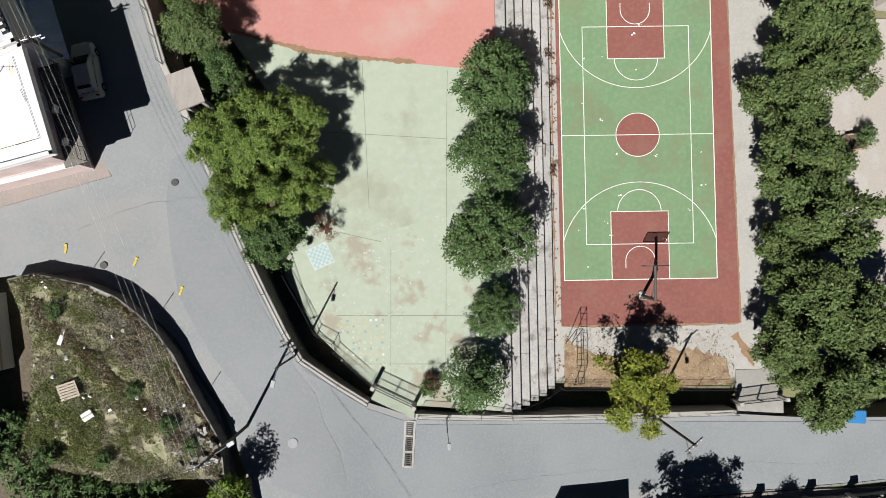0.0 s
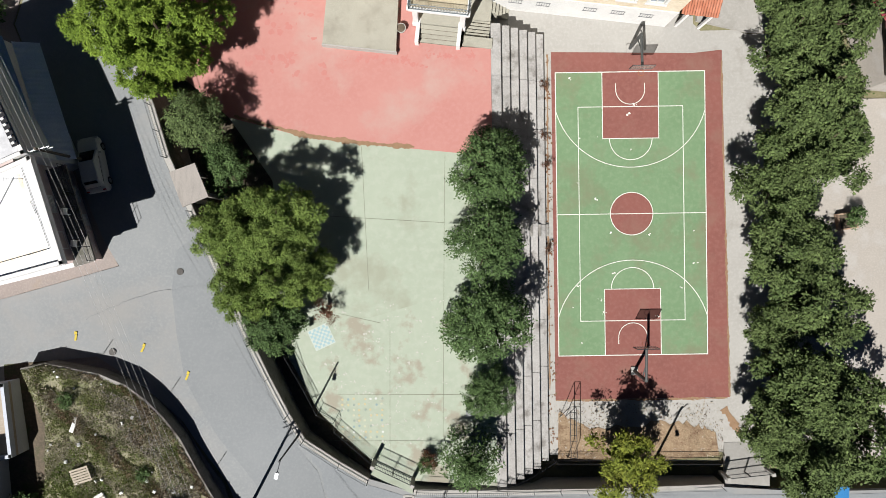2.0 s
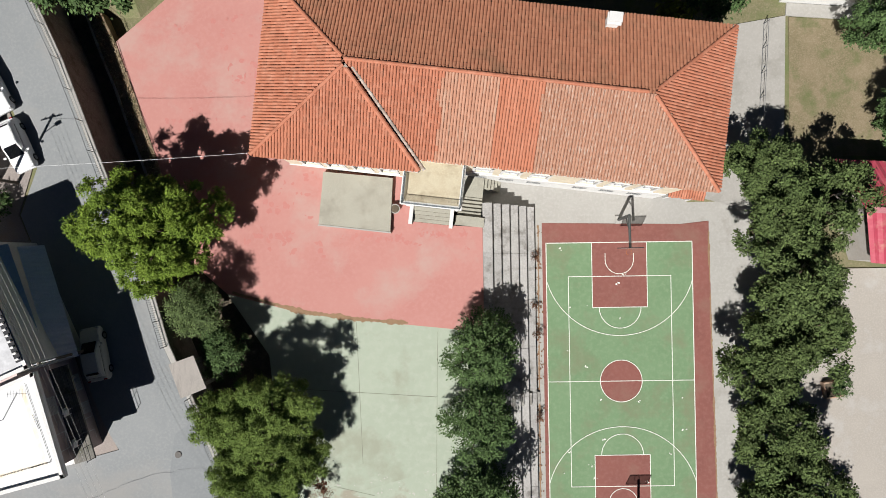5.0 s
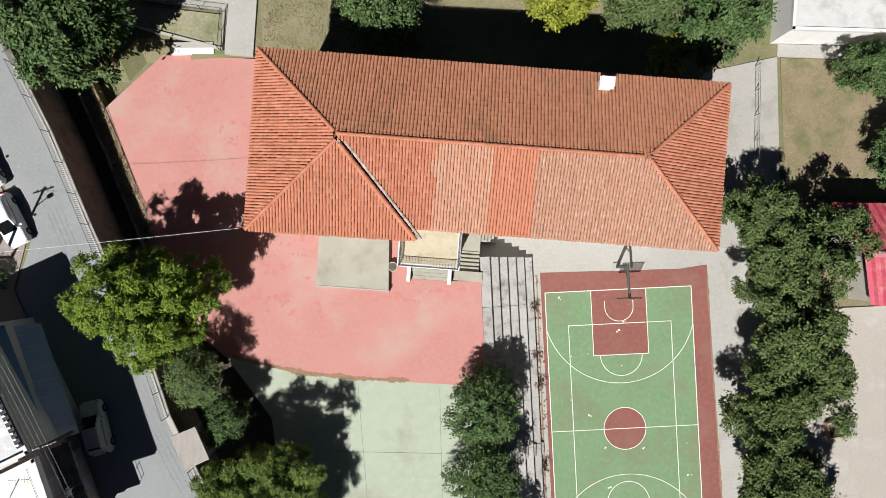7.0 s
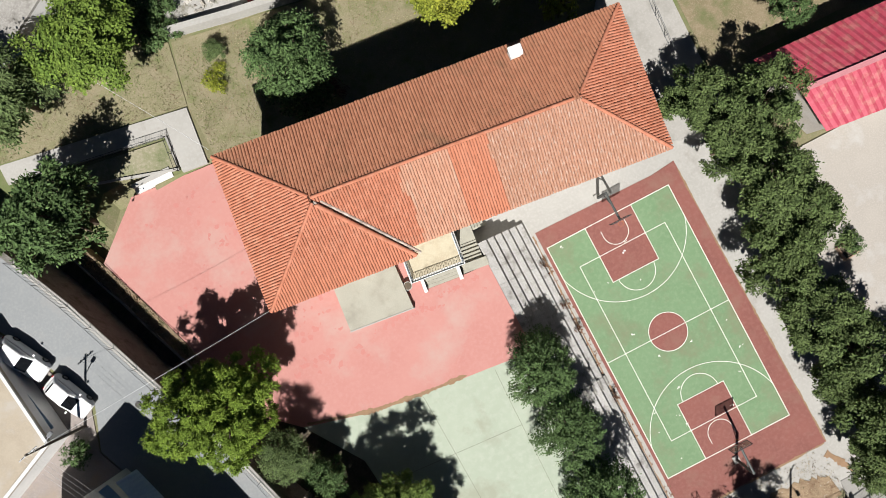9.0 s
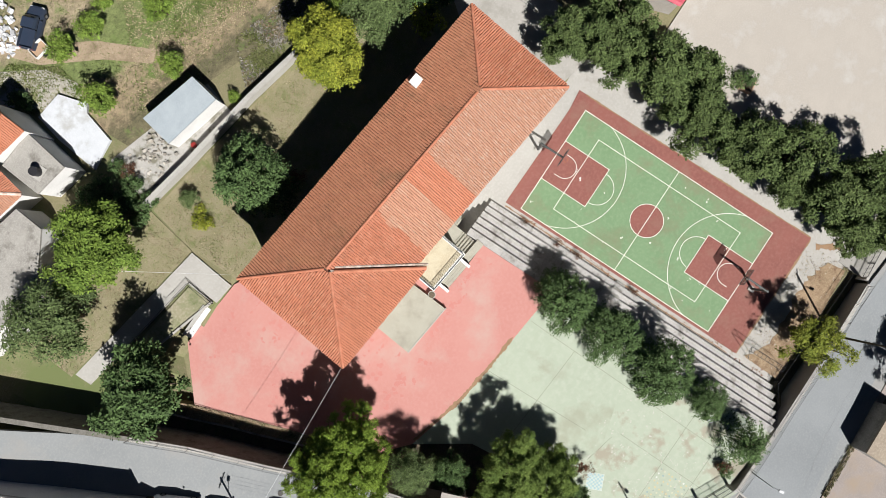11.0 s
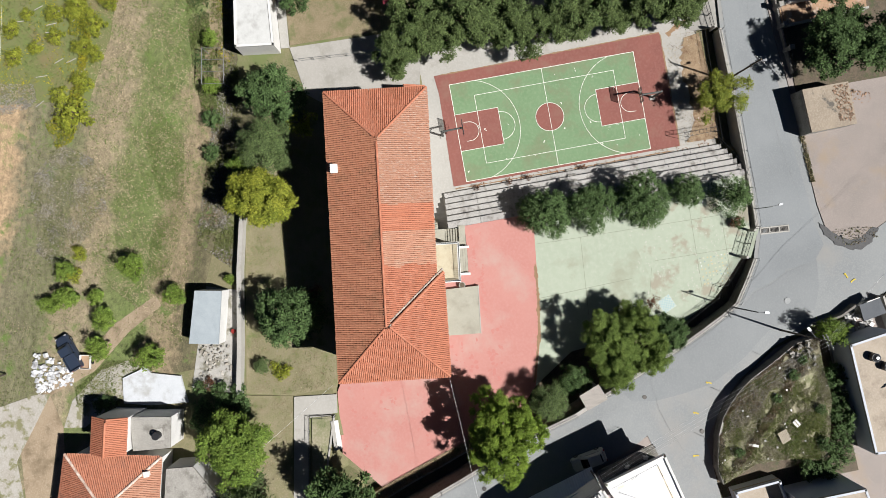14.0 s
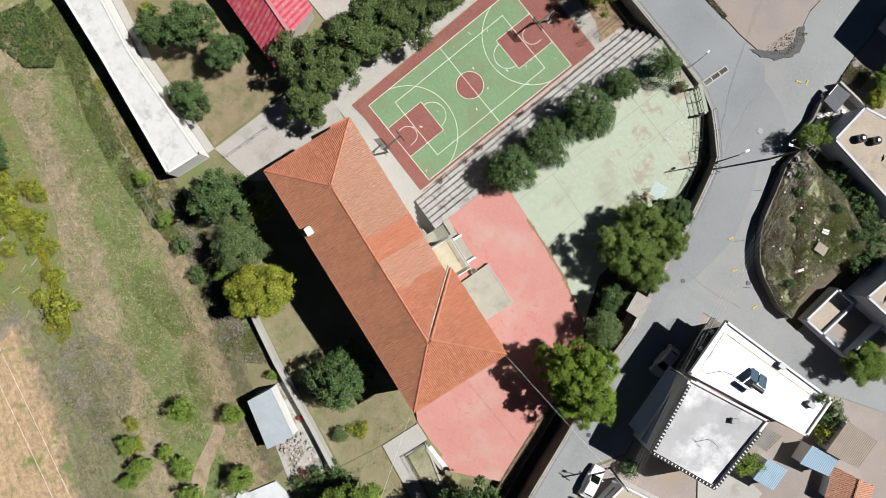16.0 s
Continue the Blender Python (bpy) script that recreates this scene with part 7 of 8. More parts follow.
plant("rust", -25.4, 47.6, north_z(-25, 47), 0.6, 40, "sparse half-bare shrub in the yard")
plant("olive", -24.5, 41.0, north_z(-24, 41), 0.42, 30, "low grey-green bush beside the garden wall", 0.7)
plant("yshrub", -25.9, 38.9, north_z(-26, 39), 0.9, 80, "low yellow-green bush in the lawn", 0.7)
plant("yshrub", -24.8, 39.6, north_z(-25, 40), 0.6, 10, "low yellow-green bush in the lawn", 0.8)
plant("bush", -25.9, 60.9, north_z(-26, 61), 1.1, 20, "dark green bush beside the white slab", 0.8)
tufts("slab_weeds", [(-20.6, 60.2), (-21.6, 54.6), (-22.9, 54.9), (-23.4, 58.4), (-26.2, 59.4), (-25.6, 64.8), (-23.2, 64.6)], 3600, lambda x, y: north_z(x, y) + 0.06, 0.26, (L["grassy"], L["fresh"], L["weed"]), "green weeds round the white slab", 41, 0.4, lie=0.5)
tufts("lawn_weeds", [(-28.7, 32.5), (3.8, 28.4), (5.5, 31), (3.8, 38.3), (-12, 41.1), (-27.5, 43.4), (-28.7, 38)], 14000, lambda x, y: north_z(x, y) + 0.04, 0.15, (L["weed"], L["straw"], L["fresh"], L["brown"], L["straw"], L["fresh"]), "patches of weeds in the dry lawn", 42, lie=1.1)

# ---- vehicles ----
def car(name, x, y, z, heading, paint, label, length=4.1, width=1.72, pickup=False, group=""):
    """A car that points along heading; body, glasshouse and wheels are parts."""
    c = thing(name, label, "pickup truck" if pickup else "car", pose(x, y, z, 0, 0, heading), group)
    hl, hw = length / 2, width / 2

    def loft(sections, inset=0.0):
        """Skin over cross-sections (x, half width low, half width high, z low, z high)."""
        bm = bmesh.new()
        rings = []
        for sx, w0, w1, z0, z1 in sections:
            rings.append([bm.verts.new(p) for p in ((sx, -w0, z0), (sx, w0, z0), (sx, w0 * 1.0, z0 + (z1 - z0) * 0.55), (sx, w1, z1), (sx, -w1, z1), (sx, -w0, z0 + (z1 - z0) * 0.55))])
        for a, b in zip(rings, rings[1:]):
            for k in range(6):
                bm.faces.new((a[k], a[(k + 1) % 6], b[(k + 1) % 6], b[k]))
        bm.faces.new(rings[0][::-1])
        bm.faces.new(rings[-1])
        bmesh.ops.bevel(bm, geom=bm.edges[:], offset=0.035, segments=2, affect="EDGES")
        return bm

    part("body", loft([(-hl, hw * 0.86, hw * 0.74, 0.35, 0.82), (-hl + 0.18, hw * 0.97, hw * 0.84, 0.24, 0.95), (-0.2, hw, hw * 0.88, 0.2, 0.95), (hl - 0.95, hw, hw * 0.86, 0.2, 0.92), (hl - 0.22, hw * 0.95, hw * 0.78, 0.24, 0.78), (hl, hw * 0.8, hw * 0.66, 0.36, 0.66)]), paint, c)
    if pickup:
        part("cabin", loft([(-0.25, hw * 0.84, hw * 0.7, 0.9, 1.62), (0.75, hw * 0.84, hw * 0.7, 0.9, 1.62), (1.2, hw * 0.82, hw * 0.72, 0.88, 1.1)]), paint, c)
        bm = bmesh.new()
        for s in (-1, 1):
            box(bm, (-hl / 2 - 0.15, s * (hw - 0.1), 1.08), (hl - 0.4, 0.07, 0.28))
        box(bm, (-hl + 0.1, 0, 1.08), (0.07, width - 0.2, 0.28))
        part("cargo_bed", bm, paint, c)
        front, back, top = (0.8, 1.22), (-0.3, -0.27), 1.62
    else:
        part("cabin", loft([(-hl + 0.3, hw * 0.82, hw * 0.66, 0.9, 1.12), (-hl + 0.75, hw * 0.84, hw * 0.66, 0.9, 1.46), (0.15, hw * 0.84, hw * 0.66, 0.9, 1.48), (0.95, hw * 0.83, hw * 0.7, 0.88, 1.0)]), paint, c)
        front, back, top = (0.2, 0.98), (-hl + 0.72, -hl + 0.28), 1.46
    bm = bmesh.new()
    bm.faces.new([bm.verts.new(p) for p in ((front[1], -hw * 0.66, 0.99), (front[1], hw * 0.66, 0.99), (front[0], hw * 0.58, top + 0.012), (front[0], -hw * 0.58, top + 0.012))])
    bmesh.ops.solidify(bm, geom=bm.faces[:], thickness=0.03)
    part("windscreen", bm, M["car_glass"], c)
    bm = bmesh.new()
    bm.faces.new([bm.verts.new(p) for p in ((back[1], hw * 0.6, 1.06), (back[1], -hw * 0.6, 1.06), (back[0], -hw * 0.55, top + 0.008), (back[0], hw * 0.55, top + 0.008))])
    bmesh.ops.solidify(bm, geom=bm.faces[:], thickness=0.03)
    part("rear_window", bm, M["car_glass"], c)
    for s in (-1, 1):
        bm = bmesh.new()
        x0, x1 = (back[0] + 0.1, front[0] + 0.35)
        bm.faces.new([bm.verts.new(p) for p in ((x0 - 0.2, s * (hw * 0.85), 0.98), (x1, s * (hw * 0.85), 0.98), (x1 - 0.4, s * (hw * 0.7), top - 0.07), (x0, s * (hw * 0.7), top - 0.07))])
        bmesh.ops.solidify(bm, geom=bm.faces[:], thickness=0.02)
        part("side_window", bm, M["car_glass"], c)
        bm = bmesh.new()
        box(bm, (0.75, s * (hw + 0.07), 0.98), (0.14, 0.2, 0.12), 0, 0, 0.02)
        part("mirror", bm, paint, c)
        bm = bmesh.new()
        box(bm, (hl - 0.12, s * hw * 0.68, 0.66), (0.2, 0.3, 0.13), 0, 0, 0.03)
        part("headlight", bm, M["lens"], c)
        bm = bmesh.new()
        box(bm, (-hl + 0.08, s * hw * 0.7, 0.82), (0.1, 0.22, 0.22), 0, 0, 0.02)
        part("tail_light", bm, M["red_lens"], c)
        for wx in (-hl + 0.75, hl - 0.78):
            bm = bmesh.new()
            rod(bm, (wx, s * (hw - 0.22), 0.3), (wx, s * (hw + 0.01), 0.3), 0.3, 18)
            w = part("wheel", bm, M["rubber"], c)
            bm = bmesh.new()
            rod(bm, (wx, s * (hw - 0.02), 0.3), (wx, s * (hw + 0.02), 0.3), 0.18, 14)
            part("hubcap", bm, M["metal_grey"], w)
    return c


M["car_glass"] = mat("dark_car_glass", (0.02, 0.022, 0.025), bump=0, rough=0.05, spec=0.8)
M["rubber"] = mat("black_rubber", (0.02, 0.02, 0.02), bump=0.1)
M["lens"] = mat("lamp_glass", (0.6, 0.6, 0.6), bump=0, rough=0.1)
M["red_lens"] = mat("red_lamp_glass", (0.4, 0.02, 0.02), bump=0, rough=0.15)
silver = mat("whitish_silver_car_paint", (0.76, 0.75, 0.68), (0.72, 0.71, 0.64), bump=0, rough=0.3, spec=0.5)
white_paint = mat("white_car_paint", (0.78, 0.78, 0.77), (0.75, 0.75, 0.74), bump=0, rough=0.25, spec=0.5)
navy = mat("dark_blue_car_paint", (0.03, 0.045, 0.075), (0.04, 0.05, 0.08), bump=0, rough=0.35, spec=0.5)
car("car", -41.75, 3.92, road_z(-41.75, 3.92) + 0.02, 101, silver, "pale silver hatchback parked in the house's shade")
car("car", -49.33, 24.3, road_z(-49.33, 24.3) + 0.02, -63, white_paint, "white saloon car parked at the kerb", 4.5, 1.8, group="cars parked on the street")
car("car", -47.54, 19.85, road_z(-47.54, 19.85) + 0.02, -67, white_paint, "white hatchback parked at the kerb", 4.1, 1.75, group="cars parked on the street")
car("pickup_truck", -18.75, 64.4, north_z(-18.8, 64.4) + 0.05, 20, navy, "dark blue pickup truck parked on the grass", 4.6, 1.75, True)

# ---- the white house and its neighbours ----
def box_thing(name, label, category, m, parts):
    t = thing(name, label, category, m)
    for pn, material, boxes, bev in parts:
        bm = bmesh.new()
        for c, s in boxes:
            box(bm, c, s, 0, 0, bev)
        part(pn, bm, material, t)
    return t


A1 = math.degrees(math.atan2(6.95, -2.0))                   # along the street front
def front(u, v, z, turn=0.0):
    """A pose on the white house's street front: u metres along it from the corner, v metres out over the street."""
    d = Vector((-2.0, 6.95)).normalized()
    o = Vector((d.y, -d.x))
    p = Vector((-40.25, -3.2)) + d * u + o * v
    return pose(p.x, p.y, z, 0, 0, A1 + turn)


balc = thing("balcony", "shaded balcony with plastic chairs on the white house", "balcony", front(3.6, -0.7, 8.9))
part("slab", bm_boxes(((0, 0, 0), (7.0, 1.5, 0.16))), M["concrete_shade"], balc)
for k in range(8):
    bm = bmesh.new()
    rod(bm, (-3.45 + k * 0.985, -0.7, 0.05), (-3.45 + k * 0.985, -0.7, 0.95), 0.02, 6)
    part("rail_post", bm, M["metal_dark"], balc)
for zz in (0.5, 0.95):
    bm = bmesh.new()
    rod(bm, (-3.5, -0.7, zz), (3.5, -0.7, zz), 0.018, 6)
    part("rail", bm, M["metal_dark"], balc)
for u in (1.6, 3.9):
    ch = thing("plastic_chair", "white plastic chair on the shaded balcony", "chair", front(u, -0.75, 8.98, 70), "balcony chairs")
    part("seat", bm_boxes(((0, 0, 0.43), (0.45, 0.45, 0.04))), M["white"], ch)
    part("backrest", bm_boxes(((-0.22, 0, 0.7), (0.04, 0.45, 0.5))), M["white"], ch)
    for a in (-0.19, 0.19):
        for b in (-0.19, 0.19):
            part("leg", bm_boxes(((a, b, 0.21), (0.04, 0.04, 0.42))), M["white"], ch)
for u, zz in ((1.2, 6.6), (3.4, 6.4), (5.6, 6.6), (2.0, 9.9), (4.6, 9.9)):
    w = thing("shutter_window", "white louvred shutters on the shaded street front", "window", front(u, -1.36, zz))
    part("frame", bm_boxes(((-0.6, 0, 0), (0.06, 0.1, 1.3)), ((0.6, 0, 0), (0.06, 0.1, 1.3)), ((0, 0, 0.65), (1.26, 0.1, 0.06)), ((0, 0, -0.65), (1.26, 0.1, 0.06))), M["white"], w)
    for k in range(9):
        part("slat", bm_boxes(((0, 0.0, -0.56 + 0.14 * k), (1.14, 0.05, 0.09))), M["white"], w)
pink = mat("pale_pink_plaster", (0.70, 0.56, 0.52), (0.64, 0.5, 0.47), stain=(0.55, 0.44, 0.41))
ledge = thing("ledge", "pale pink plaster ledge along the white house", "ledge")
part("slab", prism([(-41.3, -3.35), (-41.45, -2.9), (-54.6, -5.95), (-54.9, -6.5)], 8.5, 8.7), pink, ledge)
part("coping", prism([(-41.25, -3.4), (-41.4, -3.1), (-54.7, -6.2), (-54.95, -6.55)], 8.7, 8.75), M["white"], ledge)
M["rust_line"] = mat("white_roof_rust_stain", (0.76, 0.64, 0.48), (0.80, 0.76, 0.70), scale=1.5, fine=6, bump=0)
bm = bmesh.new()
strip(bm, [(-43.2, 2.9), (-41.6, -2.3), (-53.2, -5.4)], 0.28, 12.302)
strip(bm, [(-47.8, 0.6), (-52.5, -1.4)], 0.2, 12.302)
part("rust_stain", bm, M["rust_line"], white_house)
bm = bmesh.new()
for pts in ([(-42.9, 3.0), (-41.2, -2.2), (-42.6, -2.6)], [(-42.4, 0.9), (-42.0, 0.0)], [(-41.2, -2.2), (-53.4, -5.5)]):
    for a, b in zip(pts, pts[1:]):
        rod(bm, (*a, 12.36), (*b, 12.36), 0.015, 5)
part("roof_cable", bm, M["metal_dark"], white_house)
sol = thing("solar_water_heater", "rooftop solar water heater with a dark panel", "solar heater", pose(-47.3, -1.3, 12.3, 0, 0, 16))
for k in (-0.55, 0.55):
    bm = bmesh.new()
    box(bm, (0, 0, 0), (0.9, 1.55, 0.08), 0, 0, 0.01)
    bmesh.ops.transform(bm, matrix=pose(k, -0.5, 0.75, 38, 0, 0), verts=bm.verts)
    part("panel", bm, mat("solar_glass", (0.09, 0.14, 0.18), (0.07, 0.11, 0.15), rough=0.12, bump=0, spec=0.8), sol)
bm = bmesh.new()
rod(bm, (-0.75, 0.55, 1.55), (0.75, 0.55, 1.55), 0.28, 18)
part("tank", bm, M["metal_dark"], sol)
for a in (-0.7, 0.7):
    bm = bmesh.new()
    rod(bm, (a, 0.5, 0), (a, 0.5, 1.4), 0.025, 5)
    rod(bm, (a, -1.2, 0), (a, -1.2, 0.25), 0.025, 5)
    rod(bm, (a, -1.2, 0.25), (a, 0.5, 1.4), 0.025, 5)
    part("stand", bm, M["metal_grey"], sol)
for x, y, h in ((-44.4, 0.6, 2.4), (-49.5, 6.5, 1.8)):
    an = thing("antenna", "thin television antenna on a flat roof", "antenna", pose(x, y, 11.95 if y > 3 else 12.3))
    bm = bmesh.new()
    rod(bm, (0, 0, 0), (0, 0, h), 0.03, 6)
    part("mast", bm, M["metal_grey"], an)
    bm = bmesh.new()
    rod(bm, (-0.7, 0, h - 0.1), (0.7, 0, h - 0.1), 0.015, 5)
    for i in range(7):
        rod(bm, (-0.6 + 0.2 * i, -0.3, h - 0.1), (-0.6 + 0.2 * i, 0.3, h - 0.1), 0.009, 4)
    part("array", bm, M["metal_grey"], an)
for x, y, z, r in ((-47.9, -4.7, 12.3, 15), (-49.6, 3.0, 11.9, 40), (-53.2, -4.5, 12.3, 10)):
    box_thing("roof_box", "small weathered box standing on the roof", "box", pose(x, y, z, 0, 0, r), (("case", M["concrete_old"], (((0, 0, 0.25), (0.8, 0.5, 0.5)),), 0.03), ("lid", M["metal_grey"], (((0, 0, 0.53), (0.86, 0.56, 0.06)),), 0.01)))
plant("bush", -53.4, -5.9, 12.3, 0.6, 0, "potted green plant on the roof")


def scallop(a, b, z, parent):
    """A parapet of overlapping half-round tiles, each one a piece."""
    n = int(math.dist(a, b) / 0.42)
    bm = bmesh.new()
    box(bm, ((a[0] + b[0]) / 2, (a[1] + b[1]) / 2, z - 0.03), (math.dist(a, b), 0.42, 0.08), math.degrees(math.atan2(b[1] - a[1], b[0] - a[0])))
    part("eave_strip", bm, M["metal_dark"], parent, "dark strip under the cap tiles")
    bm = bmesh.new()
    rod(bm, (0, -0.12, 0.08), (0, 0.12, 0.04), 0.085, 8)
    me = from_bm("cap_tile", bm, M["white"])
    ang = math.degrees(math.atan2(b[1] - a[1], b[0] - a[0]))
    for i in range(n):
        t = (i + 0.5) / n
        o = new("cap_tile", me)
        o.parent = parent
        o.matrix_basis = pose(a[0] + (b[0] - a[0]) * t, a[1] + (b[1] - a[1]) * t, z, 0, 0, ang)


scallop((-43.3, 4.4), (-46.6, 12.2), 12.3, grey_house)
scallop((-46.6, 12.3), (-54.0, 9.4), 12.3, grey_house)
scallop((-53.9, 9.0), (-52.3, 1.6), 12.3, grey_house)


def shed_roof(name, poly, z, drop, material, label, ridges=0.0, category="lean-to"):
    """A lean-to: a sheet roof that falls to its second side, on a plain wall."""
    h = thing(name, label, category)
    p = [Vector(q) for q in poly]
    corrugated([(p[1].x, p[1].y, z - drop), (p[2].x, p[2].y, z - drop), (p[3].x, p[3].y, z), (p[0].x, p[0].y, z)], material, h, 0.22, 0.025)
    cx, cy = sum(q.x for q in p) / 4, sum(q.y for q in p) / 4
    inner = [(cx + (q.x - cx) * 0.9, cy + (q.y - cy) * 0.9) for q in p]
    part("wall", prism(inner, z - 4.2, z - drop - 0.1), M["white"], h)
    return h


M["old_sheet"] = mat("weathered_cement_sheet", (0.34, 0.32, 0.28), (0.26, 0.245, 0.215), scale=0.8, fine=5, stain=(0.2, 0.185, 0.16))
M["blue_sheet"] = mat("faded_blue_sheet", (0.42, 0.58, 0.70), (0.36, 0.51, 0.63), rough=0.5, bump=0.02)
M["tan_sheet"] = mat("tan_sheet", (0.43, 0.37, 0.30), (0.36, 0.31, 0.25), scale=0.8)
shed_roof("lean_to", [(-51.3, 1.3), (-52.1, 3.1), (-55.8, 2.0), (-55.3, -0.4)], 10.2, 0.4, M["old_sheet"], "lean-to with a grey corrugated sheet roof")
shed_roof("lean_to", [(-59.3, -7.7), (-60.7, -3.6), (-64.5, -5.2), (-63.2, -8.8)], 9.2, 0.4, M["tan_sheet"], "lean-to with a tan corrugated sheet roof")
shed_roof("lean_to", [(-59.1, -2.8), (-60.0, -0.4), (-63.3, -2.1), (-62.3, -4.0)], 8.9, 0.3, M["blue_sheet"], "lean-to with a faded blue sheet roof")
gable_house("house", [(-63.1, -3.4), (-65.4, -0.3), (-69.4, -3.2), (-67.8, -5.6)], 5, 8, 9, "small house with a weathered orange tile roof", M["tile_pale"])
shed_roof("lean_to", [(-57.3, 2.1), (-58.2, 4.9), (-60.7, 3.95), (-59.7, 1.1)], 8.6, 0.3, M["blue_sheet"], "lean-to with a faded blue sheet roof")
plant("citrus", -56.2, 4.2, 5.9, 1.3, 20, "small green tree between the houses")
plant("bush", -58.4, -7.2, 6.2, 1.5, 20, "green bush beside the lean-to")
plant("yshrub", -59.7, -5.3, 6.2, 1.6, 20, "flowering green shrub beside the lean-to")
flat("back_terrace", [(-54.4, 8.8), (-56.2, 5.5), (-61.5, 4.8), (-62.5, 9.0), (-57.6, 11.5)], lambda x, y: road_z(x, y) + 0.1, M["concrete"], "pale concrete yard behind the silver-roofed house", "yard", 2, 0.2)
aw = thing("awning", "grey metal awning over the street front", "awning")
corrugated([(-41.75, 4.1, 8.3), (-44.0, 12.2, 8.6), (-45.5, 12.1, 9.3), (-43.3, 3.9, 9.0)], mat("white_awning_sheet", (0.80, 0.81, 0.83), (0.72, 0.73, 0.75), rough=0.6), aw, 0.3, 0.02)
aw2 = thing("awning", "blue glass awning beside the silver-roofed house", "awning")
corrugated([(-43.5, 5.4, 9.7), (-45.7, 12.3, 9.9), (-46.7, 12.1, 10.4), (-44.4, 5.0, 10.2)], M["blue_sheet"], aw2, 0.8, 0.012)
house("house", [(-50.4, 26.8), (-49.3, 17.1), (-58.8, 12.8), (-62.9, 20.0), (-57.7, 28.9)], 4.5, 8.3, mat("sandy_flat_roof", (0.50, 0.43, 0.33), (0.44, 0.37, 0.28), stain=(0.56, 0.52, 0.46)), "flat-roofed house with a sandy roof on the street", parapet=0.15)
gl = thing("awning", "white awning with blue glass over the street pavement", "awning")
corrugated([(-49.2, 18.16, 7.2), (-50.66, 26.31, 7.4), (-51.62, 26.11, 8.0), (-50.36, 17.86, 7.8)], M["blue_sheet"], gl, 1.2, 0.01)
house("house", [(-50.5, 27.3), (-53.6, 33.6), (-57.5, 41.5), (-64, 38.5), (-58.2, 29.2)], 4.5, 9.4, M["concrete"], "flat-roofed house with a pale concrete roof on the street", parapet=0.3)
plant("bush", -49.05, 15.35, 5.7, 1.0, 0, "green bush at the street corner")

# ---- south-west houses' roofs ----
for x, y, z, r in ((-35.3, -30.2, 7.4, 0), (-36.6, -31.4, 7.4, 0)):
    t = thing("water_tank", "dark round water tank on a flat roof", "water tank", pose(x, y, z))
    bm = bmesh.new()
    rod(bm, (0, 0, 0), (0, 0, 0.75), 0.5, 18)
    rod(bm, (0, 0, 0.75), (0, 0, 0.9), 0.46, 18, 0.2)
    part("shell", bm, M["metal_dark"], t)
    bm = bmesh.new()
    rod(bm, (0, 0, 0.88), (0, 0, 0.97), 0.18, 12)
    part("lid", bm, M["metal_grey"], t)
for x, y, z in ((-50.9, -20.0, 9.8), (-50.6, -22.0, 9.8), (-39, -31.5, 7.4)):
    d = thing("satellite_dish", "pale satellite dish on a flat roof", "satellite dish", pose(x, y, z, 0, 0, -60))
    bm = bmesh.new()
    bmesh.ops.create_cone(bm, cap_ends=False, segments=20, radius1=0.45, radius2=0.1, depth=0.16)
    bmesh.ops.transform(bm, matrix=pose(0, -0.25, 0.85, 130, 0, 0), verts=bm.verts)
    bmesh.ops.solidify(bm, geom=bm.faces[:], thickness=0.02)
    part("dish", bm, M["silver_roof"], d)
    bm = bmesh.new()
    rod(bm, (0, 0, 0), (0, 0, 0.8), 0.03, 6)
    part("stand", bm, M["metal_grey"], d)

# rubble on the ruin and its broken edge
def rubble(name, poly, z, count, size, material, label, seed):
    rng = random.Random(seed)
    bm = bmesh.new()
    xs, ys = [p[0] for p in poly], [p[1] for p in poly]
    k = 0
    while k < count:
        x, y = rng.uniform(min(xs), max(xs)), rng.uniform(min(ys), max(ys))
        if not inside(x, y, poly):
            continue
        k += 1
        s = size * rng.uniform(0.35, 1.3)
        vs = box(bm, (0, 0, 0), (s, s * rng.uniform(0.5, 1), s * rng.uniform(0.3, 0.8)))
        bmesh.ops.transform(bm, matrix=pose(x, y, (z(x, y) + 0.12 if callable(z) else z) + s * 0.15, rng.uniform(-40, 40), rng.uniform(-40, 40), rng.uniform(0, 180)), verts=vs)
    return tagged(new(name, from_bm(name, bm, material)), label, "rubble", kind="stuff")


brick_red = mat("broken_brick", (0.42, 0.22, 0.13), (0.36, 0.28, 0.2), (0.5, 0.38, 0.3), scale=2, island=0.3)
rubble("brick_rubble", [(-3.2, -33.2), (-3.2, -35.0), (-7.8, -35.2), (-7.6, -33.4)], 4.4, 260, 0.16, brick_red, "heap of broken bricks on the ruin", 3)
rubble("brick_rubble", [(-2.9, -35.2), (-4.5, -39.3), (-8.0, -39.0), (-8.0, -35.4)], 1.9, 520, 0.18, brick_red, "broken bricks fallen beside the ruin", 4)
rubble("stones", [(-21.4, -31.0), (-22.6, -33.2), (-22.0, -35.2), (-20.6, -32.0)], 2.95, 16, 0.16, M["concrete_old"], "loose stones at the tip of the lot", 5)
rubble("stones", [(-33.5, -22), (-32.6, -24.5), (-36, -25), (-36, -22)], plot_z(-34.5, -23.5) + 0.05, 60, 0.3, M["concrete_old"], "stones and scraps on the weedy plot", 6)
rubble("plot_litter", PLOT, plot_z, 34, 0.2, M["white"], "white scraps of litter on the weedy plot", 8)

